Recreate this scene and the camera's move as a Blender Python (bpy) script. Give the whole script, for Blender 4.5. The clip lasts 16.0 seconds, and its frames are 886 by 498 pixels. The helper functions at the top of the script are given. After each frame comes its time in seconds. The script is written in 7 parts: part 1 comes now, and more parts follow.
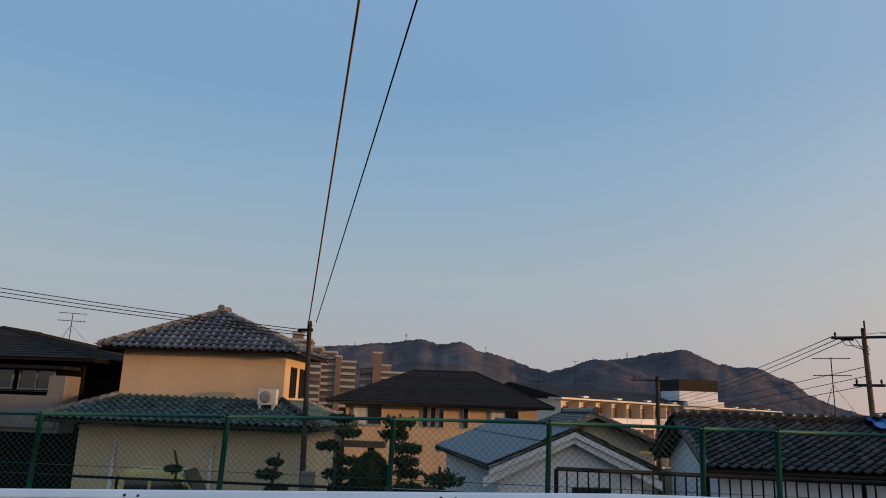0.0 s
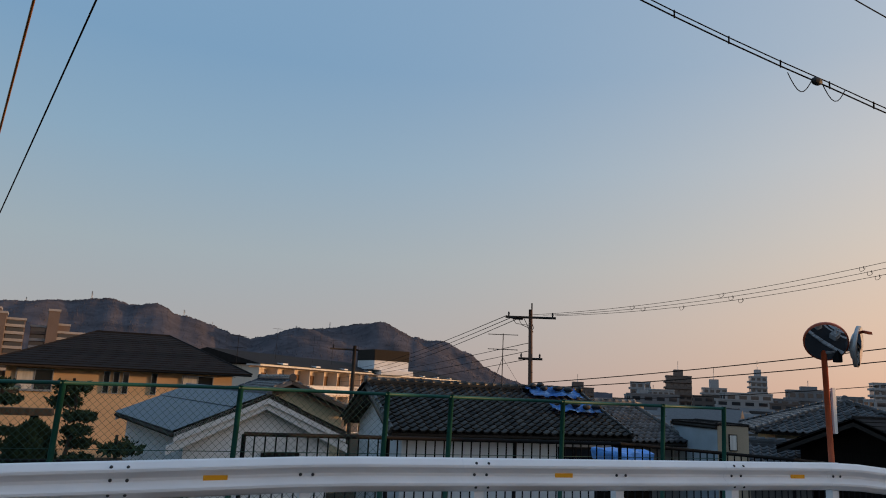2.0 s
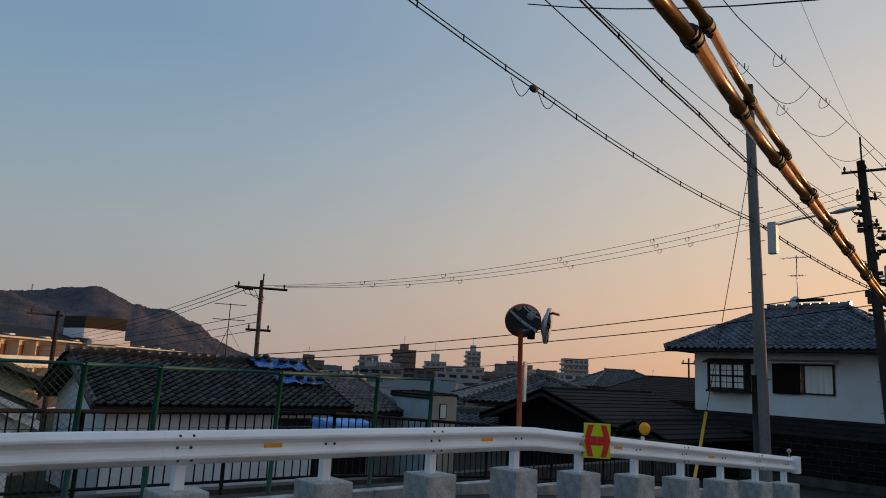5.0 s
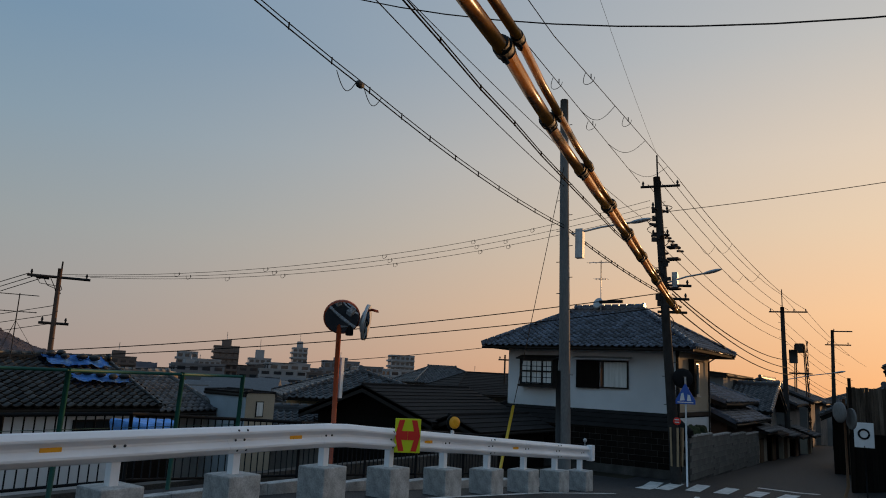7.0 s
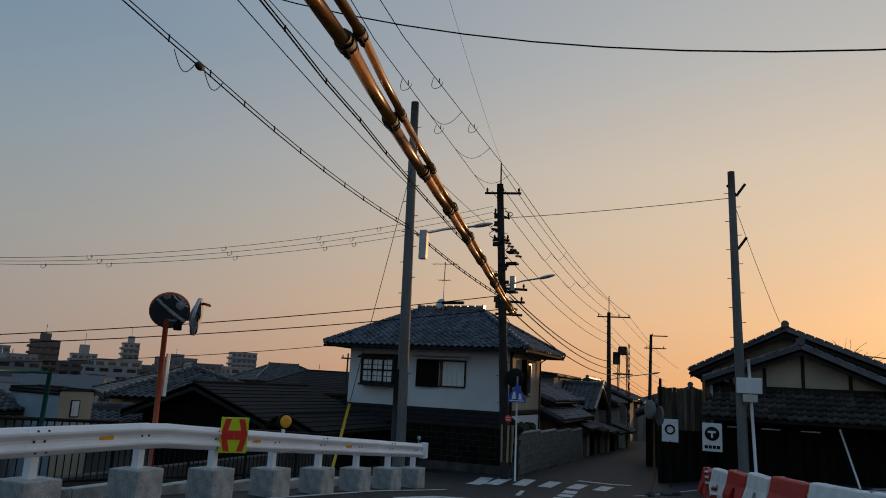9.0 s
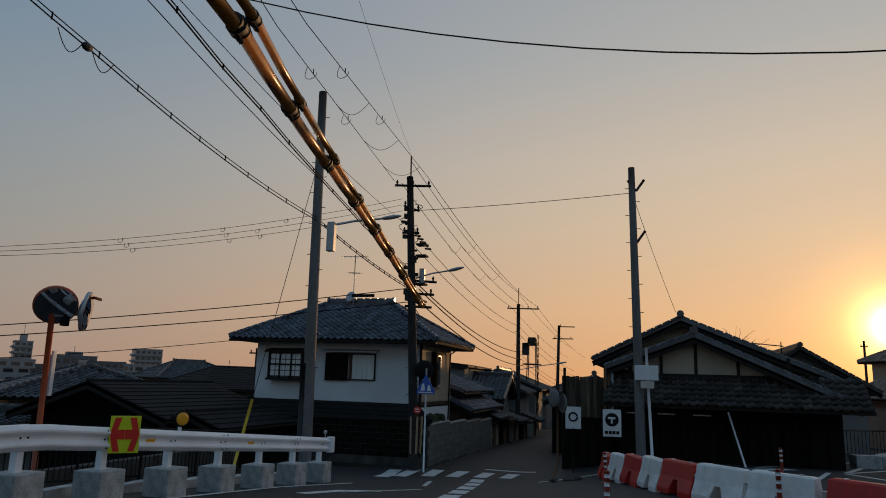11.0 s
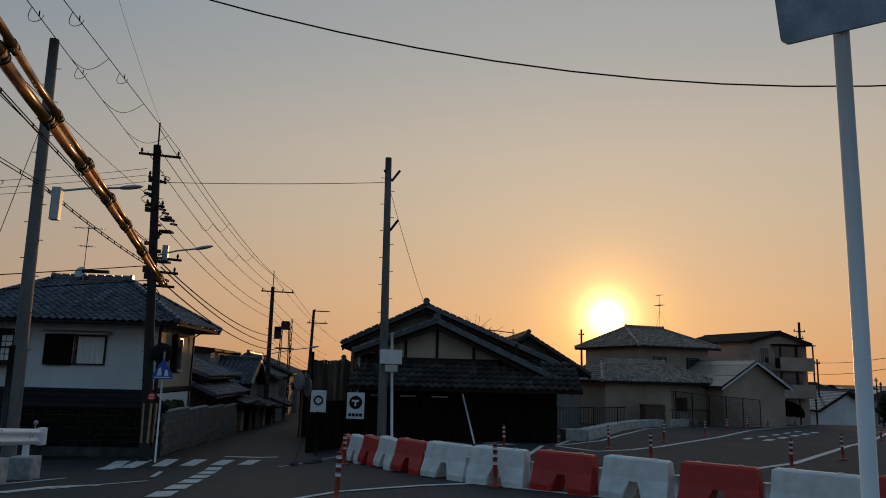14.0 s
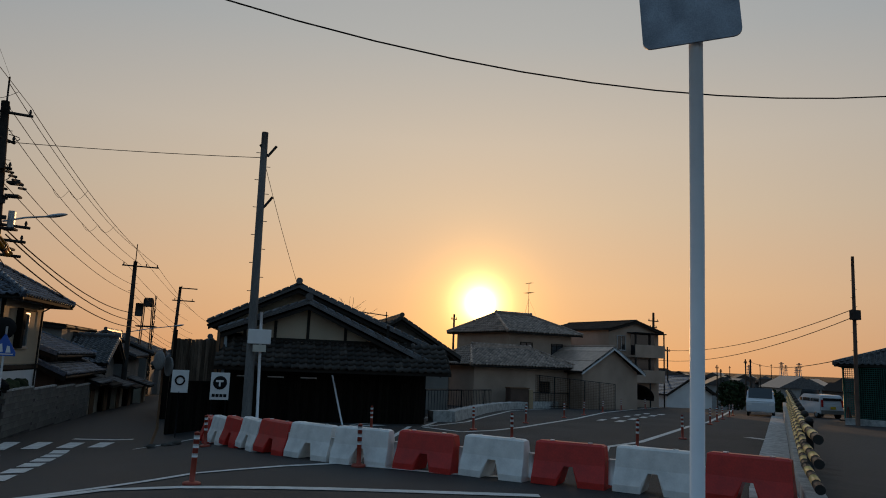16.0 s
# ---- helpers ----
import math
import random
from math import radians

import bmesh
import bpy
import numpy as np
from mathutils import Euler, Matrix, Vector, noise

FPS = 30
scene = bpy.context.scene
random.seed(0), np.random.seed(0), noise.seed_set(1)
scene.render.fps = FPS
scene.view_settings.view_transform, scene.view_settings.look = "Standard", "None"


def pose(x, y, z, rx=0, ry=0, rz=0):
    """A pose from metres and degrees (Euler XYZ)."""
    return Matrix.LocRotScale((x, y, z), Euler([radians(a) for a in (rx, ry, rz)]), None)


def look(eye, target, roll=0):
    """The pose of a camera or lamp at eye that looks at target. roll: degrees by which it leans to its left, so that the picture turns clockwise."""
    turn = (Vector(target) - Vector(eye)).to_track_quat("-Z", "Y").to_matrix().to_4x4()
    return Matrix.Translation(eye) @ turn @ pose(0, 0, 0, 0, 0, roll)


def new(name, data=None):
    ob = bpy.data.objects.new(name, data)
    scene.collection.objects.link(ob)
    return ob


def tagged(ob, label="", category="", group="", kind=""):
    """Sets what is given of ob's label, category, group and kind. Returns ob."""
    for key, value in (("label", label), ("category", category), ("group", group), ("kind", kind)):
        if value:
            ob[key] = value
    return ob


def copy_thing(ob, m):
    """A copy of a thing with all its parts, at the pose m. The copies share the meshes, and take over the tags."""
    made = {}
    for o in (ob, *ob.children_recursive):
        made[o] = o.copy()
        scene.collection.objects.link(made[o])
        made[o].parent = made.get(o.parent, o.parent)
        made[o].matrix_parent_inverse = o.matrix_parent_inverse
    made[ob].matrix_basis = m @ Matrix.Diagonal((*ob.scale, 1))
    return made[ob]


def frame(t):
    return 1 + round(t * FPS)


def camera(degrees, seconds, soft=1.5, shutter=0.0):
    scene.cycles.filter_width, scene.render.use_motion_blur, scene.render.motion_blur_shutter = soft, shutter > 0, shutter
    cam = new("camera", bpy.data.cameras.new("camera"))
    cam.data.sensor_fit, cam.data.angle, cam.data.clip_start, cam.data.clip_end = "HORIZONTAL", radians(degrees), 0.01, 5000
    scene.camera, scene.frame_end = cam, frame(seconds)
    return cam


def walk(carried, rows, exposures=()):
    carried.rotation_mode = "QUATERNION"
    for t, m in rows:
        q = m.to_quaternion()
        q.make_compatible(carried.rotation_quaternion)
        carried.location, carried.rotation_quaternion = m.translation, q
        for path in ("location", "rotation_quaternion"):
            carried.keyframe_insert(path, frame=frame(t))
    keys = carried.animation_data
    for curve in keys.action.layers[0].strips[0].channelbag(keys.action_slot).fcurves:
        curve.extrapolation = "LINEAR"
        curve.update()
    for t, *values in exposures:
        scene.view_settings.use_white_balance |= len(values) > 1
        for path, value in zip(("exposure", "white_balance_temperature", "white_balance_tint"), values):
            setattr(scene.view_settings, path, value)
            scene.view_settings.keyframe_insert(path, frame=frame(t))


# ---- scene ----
cam = camera(64.2, 16.0, soft=1.0)
PATH = [
    (0, (0.045, -0.021, 1.793), (-0.1, 1.924, 2.232), 2.1),
    (0.5, (0.06, -0.018, 1.792), (0.176, 1.934, 2.213), 1.8),
    (1, (0.066, -0.019, 1.786), (0.363, 1.918, 2.188), 2.2),
    (1.5, (0.087, -0.017, 1.778), (0.557, 1.887, 2.169), 2.4),
    (2, (0.105, -0.018, 1.773), (0.754, 1.834, 2.159), 2.7),
    (2.5, (0.124, -0.041, 1.775), (0.895, 1.765, 2.155), 2.9),
    (3, (0.143, -0.056, 1.773), (1.019, 1.704, 2.141), 3.1),
    (3.5, (0.16, -0.067, 1.767), (1.143, 1.637, 2.129), 3.2),
    (4, (0.194, -0.084, 1.764), (1.288, 1.553, 2.119), 3.2),
    (6.5, (0.34, -0.204, 1.767), (1.86, 1.046, 2.123), 2.7),
    (7, (0.405, -0.25, 1.772), (2.004, 0.896, 2.134), 2.7),
    (7.5, (0.44, -0.287, 1.771), (2.11, 0.749, 2.14), 2.8),
    (8, (0.471, -0.32, 1.774), (2.203, 0.607, 2.149), 2.9),
    (8.5, (0.495, -0.36, 1.772), (2.273, 0.475, 2.15), 3.0),
    (11, (0.61, -0.568, 1.762), (2.496, -0.014, 2.132), 1.8),
    (11.5, (0.613, -0.62, 1.765), (2.541, -0.229, 2.126), 1.4),
    (12, (0.632, -0.658, 1.766), (2.586, -0.419, 2.12), 1.4),
    (12.5, (0.645, -0.697, 1.763), (2.61, -0.573, 2.116), 1.7),
    (13, (0.666, -0.733, 1.762), (2.634, -0.697, 2.112), 1.8),
    (13.5, (0.669, -0.774, 1.762), (2.638, -0.804, 2.112), 1.6),
    (14, (0.671, -0.805, 1.75), (2.638, -0.912, 2.097), 1.5),
    (14.5, (0.666, -0.843, 1.743), (2.628, -1.031, 2.083), 1.5),
    (15, (0.647, -0.863, 1.728), (2.599, -1.149, 2.057), 1.5),
    (15.5, (0.627, -0.873, 1.723), (2.565, -1.249, 2.043), 1.9),
    (16, (0.63, -0.9, 1.718), (2.554, -1.348, 2.03), 2.3),
]
EXPO = [(0, 0.74, 6450, 15), (3.5, 0.58, 6700, 14), (7.5, 0.27, 6600, 12), (11, -0.05, 6500, 11), (12.5, -0.13, 6480, 10), (14, -0.17, 6450, 10), (15, -0.16, 6450, 10), (16, -0.06, 6450, 10)]
walk(cam, [(t, look(eye, target, roll)) for t, eye, target, roll in PATH], EXPO)

# ---- sky and sun ----
SUN_AZ, SUN_EL = 106.3, 4.7  # degrees clockwise from +y, above the horizon
SUN_DIR = Vector((math.sin(radians(SUN_AZ)) * math.cos(radians(SUN_EL)),
                  math.cos(radians(SUN_AZ)) * math.cos(radians(SUN_EL)), math.sin(radians(SUN_EL))))
world = bpy.data.worlds.new("evening_sky")
scene.world = world
world.use_nodes = True
wn, wl = world.node_tree.nodes, world.node_tree.links
wn.clear()
sky = wn.new("ShaderNodeTexSky")
sky.sky_type = "NISHITA"
sky.sun_disc = False
sky.sun_elevation, sky.sun_rotation = radians(SUN_EL), radians(SUN_AZ)
sky.altitude, sky.air_density, sky.dust_density, sky.ozone_density = 50, 1.0, 0.6, 1.5


def wmath(op, a, b=None):
    nd = wn.new("ShaderNodeMath")
    nd.operation = op
    for n_, v in enumerate((a, b)):
        if v is None:
            continue
        if isinstance(v, (int, float)):
            nd.inputs[n_].default_value = v
        else:
            wl.new(v, nd.inputs[n_])
    return nd.outputs[0]


def wramp(fac, stops):
    nd = wn.new("ShaderNodeValToRGB")
    el = nd.color_ramp.elements
    while len(el) < len(stops):
        el.new(0.5)
    for e, (p, c) in zip(el, stops):
        e.position, e.color = p, (*c, 1)
    wl.new(fac, nd.inputs[0])
    return nd.outputs[0]


def wmix(fac, a, b, blend="MIX"):
    nd = wn.new("ShaderNodeMix")
    nd.data_type, nd.blend_type = "RGBA", blend
    nd.clamp_result = False
    for sock, v in (("Factor", fac), ("A", a), ("B", b)):
        if isinstance(v, (int, float, tuple)):
            nd.inputs[sock].default_value = v
        else:
            wl.new(v, nd.inputs[sock])
    return nd.outputs["Result"]


# evening haze over the clear sky: blue away from the sun, amber towards it
way = wn.new("ShaderNodeTexCoord").outputs["Generated"]
sep = wn.new("ShaderNodeSeparateXYZ")
wl.new(way, sep.inputs[0])
flat_len = wmath("SQRT", wmath("ADD", wmath("MULTIPLY", sep.outputs[0], sep.outputs[0]), wmath("ADD", wmath("MULTIPLY", sep.outputs[1], sep.outputs[1]), 1e-5)))
side = wmath("DIVIDE", wmath("ADD", wmath("MULTIPLY", sep.outputs[0], math.sin(radians(SUN_AZ))), wmath("MULTIPLY", sep.outputs[1], math.cos(radians(SUN_AZ)))), flat_len)
toward = wmath("POWER", wmath("MAXIMUM", wmath("MULTIPLY", wmath("ADD", side, 1.0), 0.5), 0.0), 4.05)
up_z = wmath("MAXIMUM", sep.outputs[2], 0.0)
away_col = wramp(up_z, [(0.0, (0.25, 0.235, 0.235)), (0.17, (0.212, 0.265, 0.291)), (0.30, (0.155, 0.25, 0.328)), (0.42, (0.118, 0.222, 0.331)), (1.0, (0.15, 0.25, 0.38))])
sun_col = wramp(up_z, [(0.0, (0.78, 0.37, 0.155)), (0.10, (0.83, 0.49, 0.25)), (0.21, (0.73, 0.54, 0.355)), (0.30, (0.66, 0.54, 0.41)), (0.43, (0.48, 0.465, 0.43)), (0.65, (0.31, 0.35, 0.39)), (1.0, (0.20, 0.275, 0.375))])
haze = wmix(toward, away_col, sun_col)
dot = wn.new("ShaderNodeVectorMath")
dot.operation = "DOT_PRODUCT"
wl.new(way, dot.inputs[0])
dot.inputs[1].default_value = SUN_DIR
near = wmath("MAXIMUM", dot.outputs["Value"], 0.0)
for power, col in ((75, (0.10, 0.035, 0.0)), (420, (0.75, 0.36, 0.06)), (2200, (3.0, 2.1, 0.85)), (12000, (7, 6, 4.2))):
    glow = wn.new("ShaderNodeVectorMath")
    glow.operation = "SCALE"
    glow.inputs[0].default_value = col
    wl.new(wmath("POWER", near, power), glow.inputs["Scale"])
    haze = wmix(1.0, haze, glow.outputs[0], "ADD")
dim = wn.new("ShaderNodeVectorMath")
dim.operation = "SCALE"
dim.inputs["Scale"].default_value = 0.1
wl.new(sky.outputs[0], dim.inputs[0])
total = wmix(0.06, haze, dim.outputs[0])
bg = wn.new("ShaderNodeBackground")
bg.inputs["Strength"].default_value = 1.0
wo = wn.new("ShaderNodeOutputWorld")
wl.new(total, bg.inputs["Color"])
wl.new(bg.outputs[0], wo.inputs["Surface"])
sun = new("sun", bpy.data.lights.new("sun", "SUN"))
sun.data.energy, sun.data.angle, sun.data.color = 1.6, radians(0.6), (1.0, 0.55, 0.24)
sun.matrix_world = look(SUN_DIR * 100, (0, 0, 0))


# ---- materials ----
def mat(name, col, rough=0.7, metal=0.0, var=0.25, scale=6.0, fine=60.0, bump=0.15, piece=0.0, spec=0.5, tint=None, stretch=None):
    """A surface with stains at a large scale, grain at a fine one and a small relief."""
    m = bpy.data.materials.new(name)
    m.use_nodes = True
    n, l = m.node_tree.nodes, m.node_tree.links
    b = n["Principled BSDF"]
    b.inputs["Metallic"].default_value = metal
    b.inputs["Specular IOR Level"].default_value = spec
    tc = n.new("ShaderNodeTexCoord")
    src = tc.outputs["Object"]
    if stretch:
        mp = n.new("ShaderNodeMapping")
        mp.inputs["Scale"].default_value = stretch
        l.new(src, mp.inputs["Vector"])
        src = mp.outputs["Vector"]
    big, small = n.new("ShaderNodeTexNoise"), n.new("ShaderNodeTexNoise")
    big.inputs["Scale"].default_value, big.inputs["Detail"].default_value = scale, 5
    small.inputs["Scale"].default_value, small.inputs["Detail"].default_value = fine, 3
    l.new(src, big.inputs["Vector"]), l.new(src, small.inputs["Vector"])
    ramp = n.new("ShaderNodeValToRGB")
    dark = [c * (1 - var) for c in col]
    light = [min(1, c * (1 + var * 0.6)) for c in (tint or col)]
    ramp.color_ramp.elements[0].position, ramp.color_ramp.elements[0].color = 0.3, (*dark, 1)
    ramp.color_ramp.elements[1].position, ramp.color_ramp.elements[1].color = 0.72, (*light, 1)
    l.new(big.outputs["Fac"], ramp.inputs["Fac"])
    mx = n.new("ShaderNodeMix")
    mx.data_type, mx.blend_type = "RGBA", "OVERLAY"
    mx.inputs["Factor"].default_value = min(1, var * 1.2)
    l.new(ramp.outputs["Color"], mx.inputs["A"]), l.new(small.outputs["Fac"], mx.inputs["B"])
    out = mx.outputs["Result"]
    if piece:
        oi = n.new("ShaderNodeObjectInfo")
        ge = n.new("ShaderNodeNewGeometry")
        ad = n.new("ShaderNodeMath")
        ad.operation = "ADD"
        l.new(oi.outputs["Random"], ad.inputs[0]), l.new(ge.outputs["Random Per Island"], ad.inputs[1])
        fr = n.new("ShaderNodeMath")
        fr.operation = "FRACT"
        l.new(ad.outputs[0], fr.inputs[0])
        mr = n.new("ShaderNodeMapRange")
        mr.inputs["To Min"].default_value, mr.inputs["To Max"].default_value = 1 - piece, 1 + piece
        l.new(fr.outputs[0], mr.inputs["Value"])
        vm = n.new("ShaderNodeMix")
        vm.data_type, vm.blend_type = "RGBA", "MULTIPLY"
        vm.inputs["Factor"].default_value = 1
        l.new(out, vm.inputs["A"]), l.new(mr.outputs["Result"], vm.inputs["B"])
        out = vm.outputs["Result"]
    l.new(out, b.inputs["Base Color"])
    rr = n.new("ShaderNodeMapRange")
    rr.inputs["To Min"].default_value, rr.inputs["To Max"].default_value = max(0.05, rough - 0.12), min(1, rough + 0.12)
    l.new(big.outputs["Fac"], rr.inputs["Value"]), l.new(rr.outputs["Result"], b.inputs["Roughness"])
    if bump:
        bp = n.new("ShaderNodeBump")
        bp.inputs["Strength"].default_value, bp.inputs["Distance"].default_value = bump, 0.01
        l.new(small.outputs["Fac"], bp.inputs["Height"]), l.new(bp.outputs["Normal"], b.inputs["Normal"])
    return m


def glass_mat(name, col=(0.02, 0.025, 0.03), rough=0.06):
    m = bpy.data.materials.new(name)
    m.use_nodes = True
    b = m.node_tree.nodes["Principled BSDF"]
    b.inputs["Base Color"].default_value = (*col, 1)
    b.inputs["Roughness"].default_value = rough
    b.inputs["Specular IOR Level"].default_value = 0.8
    return m


M_ASPHALT = mat("new_dark_asphalt", (0.036, 0.035, 0.036), 0.72, var=0.5, scale=0.45, fine=90, bump=0.6, spec=0.3)
M_ASPHALT_W = mat("worn_grey_asphalt", (0.060, 0.057, 0.056), 0.8, var=0.4, scale=0.35, fine=110, bump=0.5, spec=0.16)
M_SOIL = mat("soil_and_dry_grass", (0.045, 0.038, 0.026), 0.95, var=0.5, scale=0.5, fine=25, bump=0.6, spec=0.1)
M_PAINT = mat("road_paint", (0.62, 0.62, 0.6), 0.7, var=0.3, scale=5, fine=60, bump=0.3)
M_CONC = mat("concrete", (0.45, 0.45, 0.44), 0.88, var=0.42, scale=5, fine=45, bump=0.35, spec=0.25)
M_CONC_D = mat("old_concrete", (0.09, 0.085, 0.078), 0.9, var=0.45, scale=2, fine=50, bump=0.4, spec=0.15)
M_RAIL = mat("white_painted_steel", (0.90, 0.90, 0.92), 0.42, var=0.08, scale=1.5, fine=40, bump=0.04)
M_GALV = mat("galvanised_steel", (0.42, 0.44, 0.46), 0.45, 0.6, var=0.2, scale=4, fine=50, bump=0.05)
M_BOLT = mat("bolt_steel", (0.06, 0.06, 0.065), 0.5, 0.5, var=0.2, bump=0)
M_POLE = mat("grey_concrete_pole", (0.19, 0.185, 0.18), 0.8, var=0.35, scale=1.6, fine=40, bump=0.2, stretch=(1, 1, 0.25), spec=0.25)
M_POLE_D = mat("dark_pole", (0.045, 0.04, 0.037), 0.85, var=0.4, scale=2, fine=40, bump=0.2, spec=0.15)
M_BROWN = mat("rust_brown_pole", (0.12, 0.07, 0.05), 0.8, var=0.35, scale=2, fine=40, bump=0.2)
M_ORANGE = mat("orange_painted_steel", (0.50, 0.09, 0.03), 0.45, var=0.25, scale=3, fine=40, bump=0.03)
M_YTUBE = mat("yellow_cable_cover", (0.36, 0.135, 0.008), 0.3, var=0.4, scale=2.5, fine=25, bump=0.06, spec=0.5)
M_YELLOW = mat("yellow_paint", (0.75, 0.5, 0.04), 0.5, var=0.12, scale=4, bump=0.03)
M_STRIPE = mat("pale_yellow_stripe", (0.80, 0.60, 0.22), 0.45, var=0.2, scale=4, bump=0.03)
M_BLACK = mat("black_rubber", (0.012, 0.012, 0.012), 0.6, var=0.3, bump=0.05)
M_CABLE = mat("black_cable", (0.012, 0.011, 0.011), 0.85, var=0.2, bump=0, spec=0.1)
M_GREENP = mat("green_painted_steel", (0.012, 0.09, 0.066), 0.5, var=0.25, scale=2, fine=40, bump=0.05, spec=0.3)
M_GREENW = mat("green_wire", (0.015, 0.07, 0.05), 0.6, var=0.1, bump=0)
M_BLACKP = mat("black_painted_steel", (0.010, 0.010, 0.011), 0.65, var=0.2, bump=0.03, spec=0.15)
M_PL_OR = mat("ochre_plaster", (0.67, 0.48, 0.30), 0.9, var=0.14, scale=0.5, fine=80, bump=0.25, spec=0.2)
M_PL_OR2 = mat("cream_plaster", (0.64, 0.52, 0.34), 0.9, var=0.14, scale=0.5, fine=80, bump=0.25, spec=0.2)
# Lightened for the houses before the sun: lens glare is in the colour.
M_PL_BR = mat("brown_plaster", (0.44, 0.33, 0.26), 0.9, var=0.25, scale=0.5, fine=80, bump=0.25, spec=0.15)
M_PL_CR = mat("aged_cream_plaster", (0.46, 0.385, 0.29), 0.9, var=0.2, scale=0.5, fine=80, bump=0.25, spec=0.15)
M_PL_WH = mat("white_plaster", (0.72, 0.74, 0.76), 0.9, var=0.14, scale=0.5, fine=80, bump=0.25, spec=0.2)
M_PL_GR = mat("grey_plaster", (0.24, 0.22, 0.20), 0.9, var=0.3, scale=0.6, fine=70, bump=0.25, spec=0.15)
M_BOARD = mat("dark_stained_boards", (0.013, 0.010, 0.008), 0.9, var=0.4, scale=3, fine=40, bump=0.4, stretch=(6, 6, 0.5), piece=0.35, spec=0.08)
M_WOOD = mat("weathered_wood", (0.19, 0.11, 0.065), 0.85, var=0.4, scale=3, fine=40, bump=0.3, stretch=(6, 6, 0.6), spec=0.15)
M_TRIM = mat("dark_trim", (0.022, 0.018, 0.015), 0.7, var=0.25, bump=0.1, spec=0.2)
M_KAW = mat("grey_clay_tile", (0.085, 0.088, 0.095), 0.34, var=0.4, scale=3, fine=40, bump=0.12, piece=0.45, spec=0.5)
# These two spread tone widely from tile to tile to imitate glints.
M_KAW_B = mat("blue_grey_clay_tile", (0.085, 0.10, 0.135), 0.22, var=0.4, scale=3, fine=40, bump=0.1, piece=0.55, spec=0.6)
M_KAW_O = mat("old_clay_tile", (0.042, 0.042, 0.04), 0.38, var=0.7, scale=2, fine=30, bump=0.3, piece=0.9, spec=0.45)
M_KAW_F = mat("soot_dark_clay_tile", (0.045, 0.038, 0.033), 0.5, var=0.5, scale=2, fine=30, bump=0.3, piece=0.6, spec=0.3)
# Raised tone carries the lens veil over roofs near the sun.
M_KAW_R = mat("brown_clay_tile", (0.34, 0.25, 0.20), 0.4, var=0.3, scale=3, fine=40, bump=0.15, piece=0.4)
M_KAW_G = mat("teal_glazed_tile", (0.05, 0.095, 0.09), 0.28, var=0.4, scale=3, fine=40, bump=0.12, piece=0.45)
M_SLATE = mat("dark_slate", (0.020, 0.018, 0.018), 0.85, var=0.35, scale=2, fine=40, bump=0.2, piece=0.2, spec=0.15)
M_METALR = mat("blue_grey_sheet_roof", (0.095, 0.125, 0.16), 0.5, 0.0, var=0.25, scale=1, fine=40, bump=0.05, spec=0.35)
M_CAPO = mat("sandy_ridge_tile", (0.42, 0.29, 0.17), 0.7, var=0.2, scale=4, bump=0.1)
M_BLUE = mat("blue_tarp", (0.10, 0.34, 0.82), 0.55, var=0.3, scale=5, fine=30, bump=0.2)
M_PALE = mat("pale_sheet_metal", (0.40, 0.47, 0.52), 0.6, var=0.2, scale=1, bump=0.05)
M_RED_PL = mat("red_plastic", (0.52, 0.025, 0.018), 0.45, var=0.22, scale=4, fine=40, bump=0.08)
M_WH_PL = mat("white_plastic", (0.80, 0.79, 0.77), 0.45, var=0.2, scale=4, fine=40, bump=0.08)
M_DEL = mat("delineator_orange", (0.34, 0.05, 0.025), 0.5, var=0.2, bump=0.04)
M_BAND = mat("white_reflective_band", (0.75, 0.75, 0.75), 0.35, var=0.05, bump=0)
M_SIGNY = mat("fluorescent_yellow_sheet", (0.75, 0.80, 0.02), 0.4, var=0.04, bump=0)
M_SIGNR = mat("red_sheet", (0.88, 0.04, 0.025), 0.4, var=0.04, bump=0)
M_SIGNB = mat("blue_sheet", (0.02, 0.10, 0.45), 0.4, var=0.05, bump=0)
M_SIGNW = mat("white_sheet", (0.78, 0.78, 0.78), 0.4, var=0.06, bump=0)
M_GREYSH = mat("grey_sheet_back", (0.30, 0.34, 0.40), 0.5, 0.2, var=0.35, scale=3, bump=0.03)
M_AMBER = mat("amber_reflector", (0.95, 0.42, 0.02), 0.3, var=0.05, bump=0)
M_FENCEB = mat("weathered_dark_boards", (0.12, 0.09, 0.068), 0.9, var=0.55, scale=3, fine=40, bump=0.4, stretch=(6, 6, 0.5), piece=0.45, spec=0.1)
M_CAPL = mat("mortared_hip_tile", (0.17, 0.165, 0.16), 0.55, var=0.4, scale=3, fine=40, bump=0.2, piece=0.2, spec=0.3)
M_MIRROR = mat("convex_mirror", (0.42, 0.44, 0.47), 0.06, 1.0, var=0.02, bump=0)
_mb = M_MIRROR.node_tree.nodes["Principled BSDF"]
M_MIRROR.node_tree.links.remove(_mb.inputs["Roughness"].links[0])
_mb.inputs["Roughness"].default_value = 0.02
M_GLASS = glass_mat("window_glass")
M_CURT = mat("curtain", (0.74, 0.74, 0.71), 0.9, var=0.2, scale=2, fine=20, bump=0.1, stretch=(6, 6, 0.4))
M_AC = mat("off_white_enamel", (0.62, 0.58, 0.50), 0.5, var=0.1, bump=0.02)
M_LEAF = mat("pine_leaf", (0.026, 0.042, 0.018), 0.85, var=0.4, scale=4, bump=0.1, piece=0.45, spec=0.15)
M_BARK = mat("bark", (0.07, 0.05, 0.038), 0.9, var=0.4, scale=8, bump=0.5)
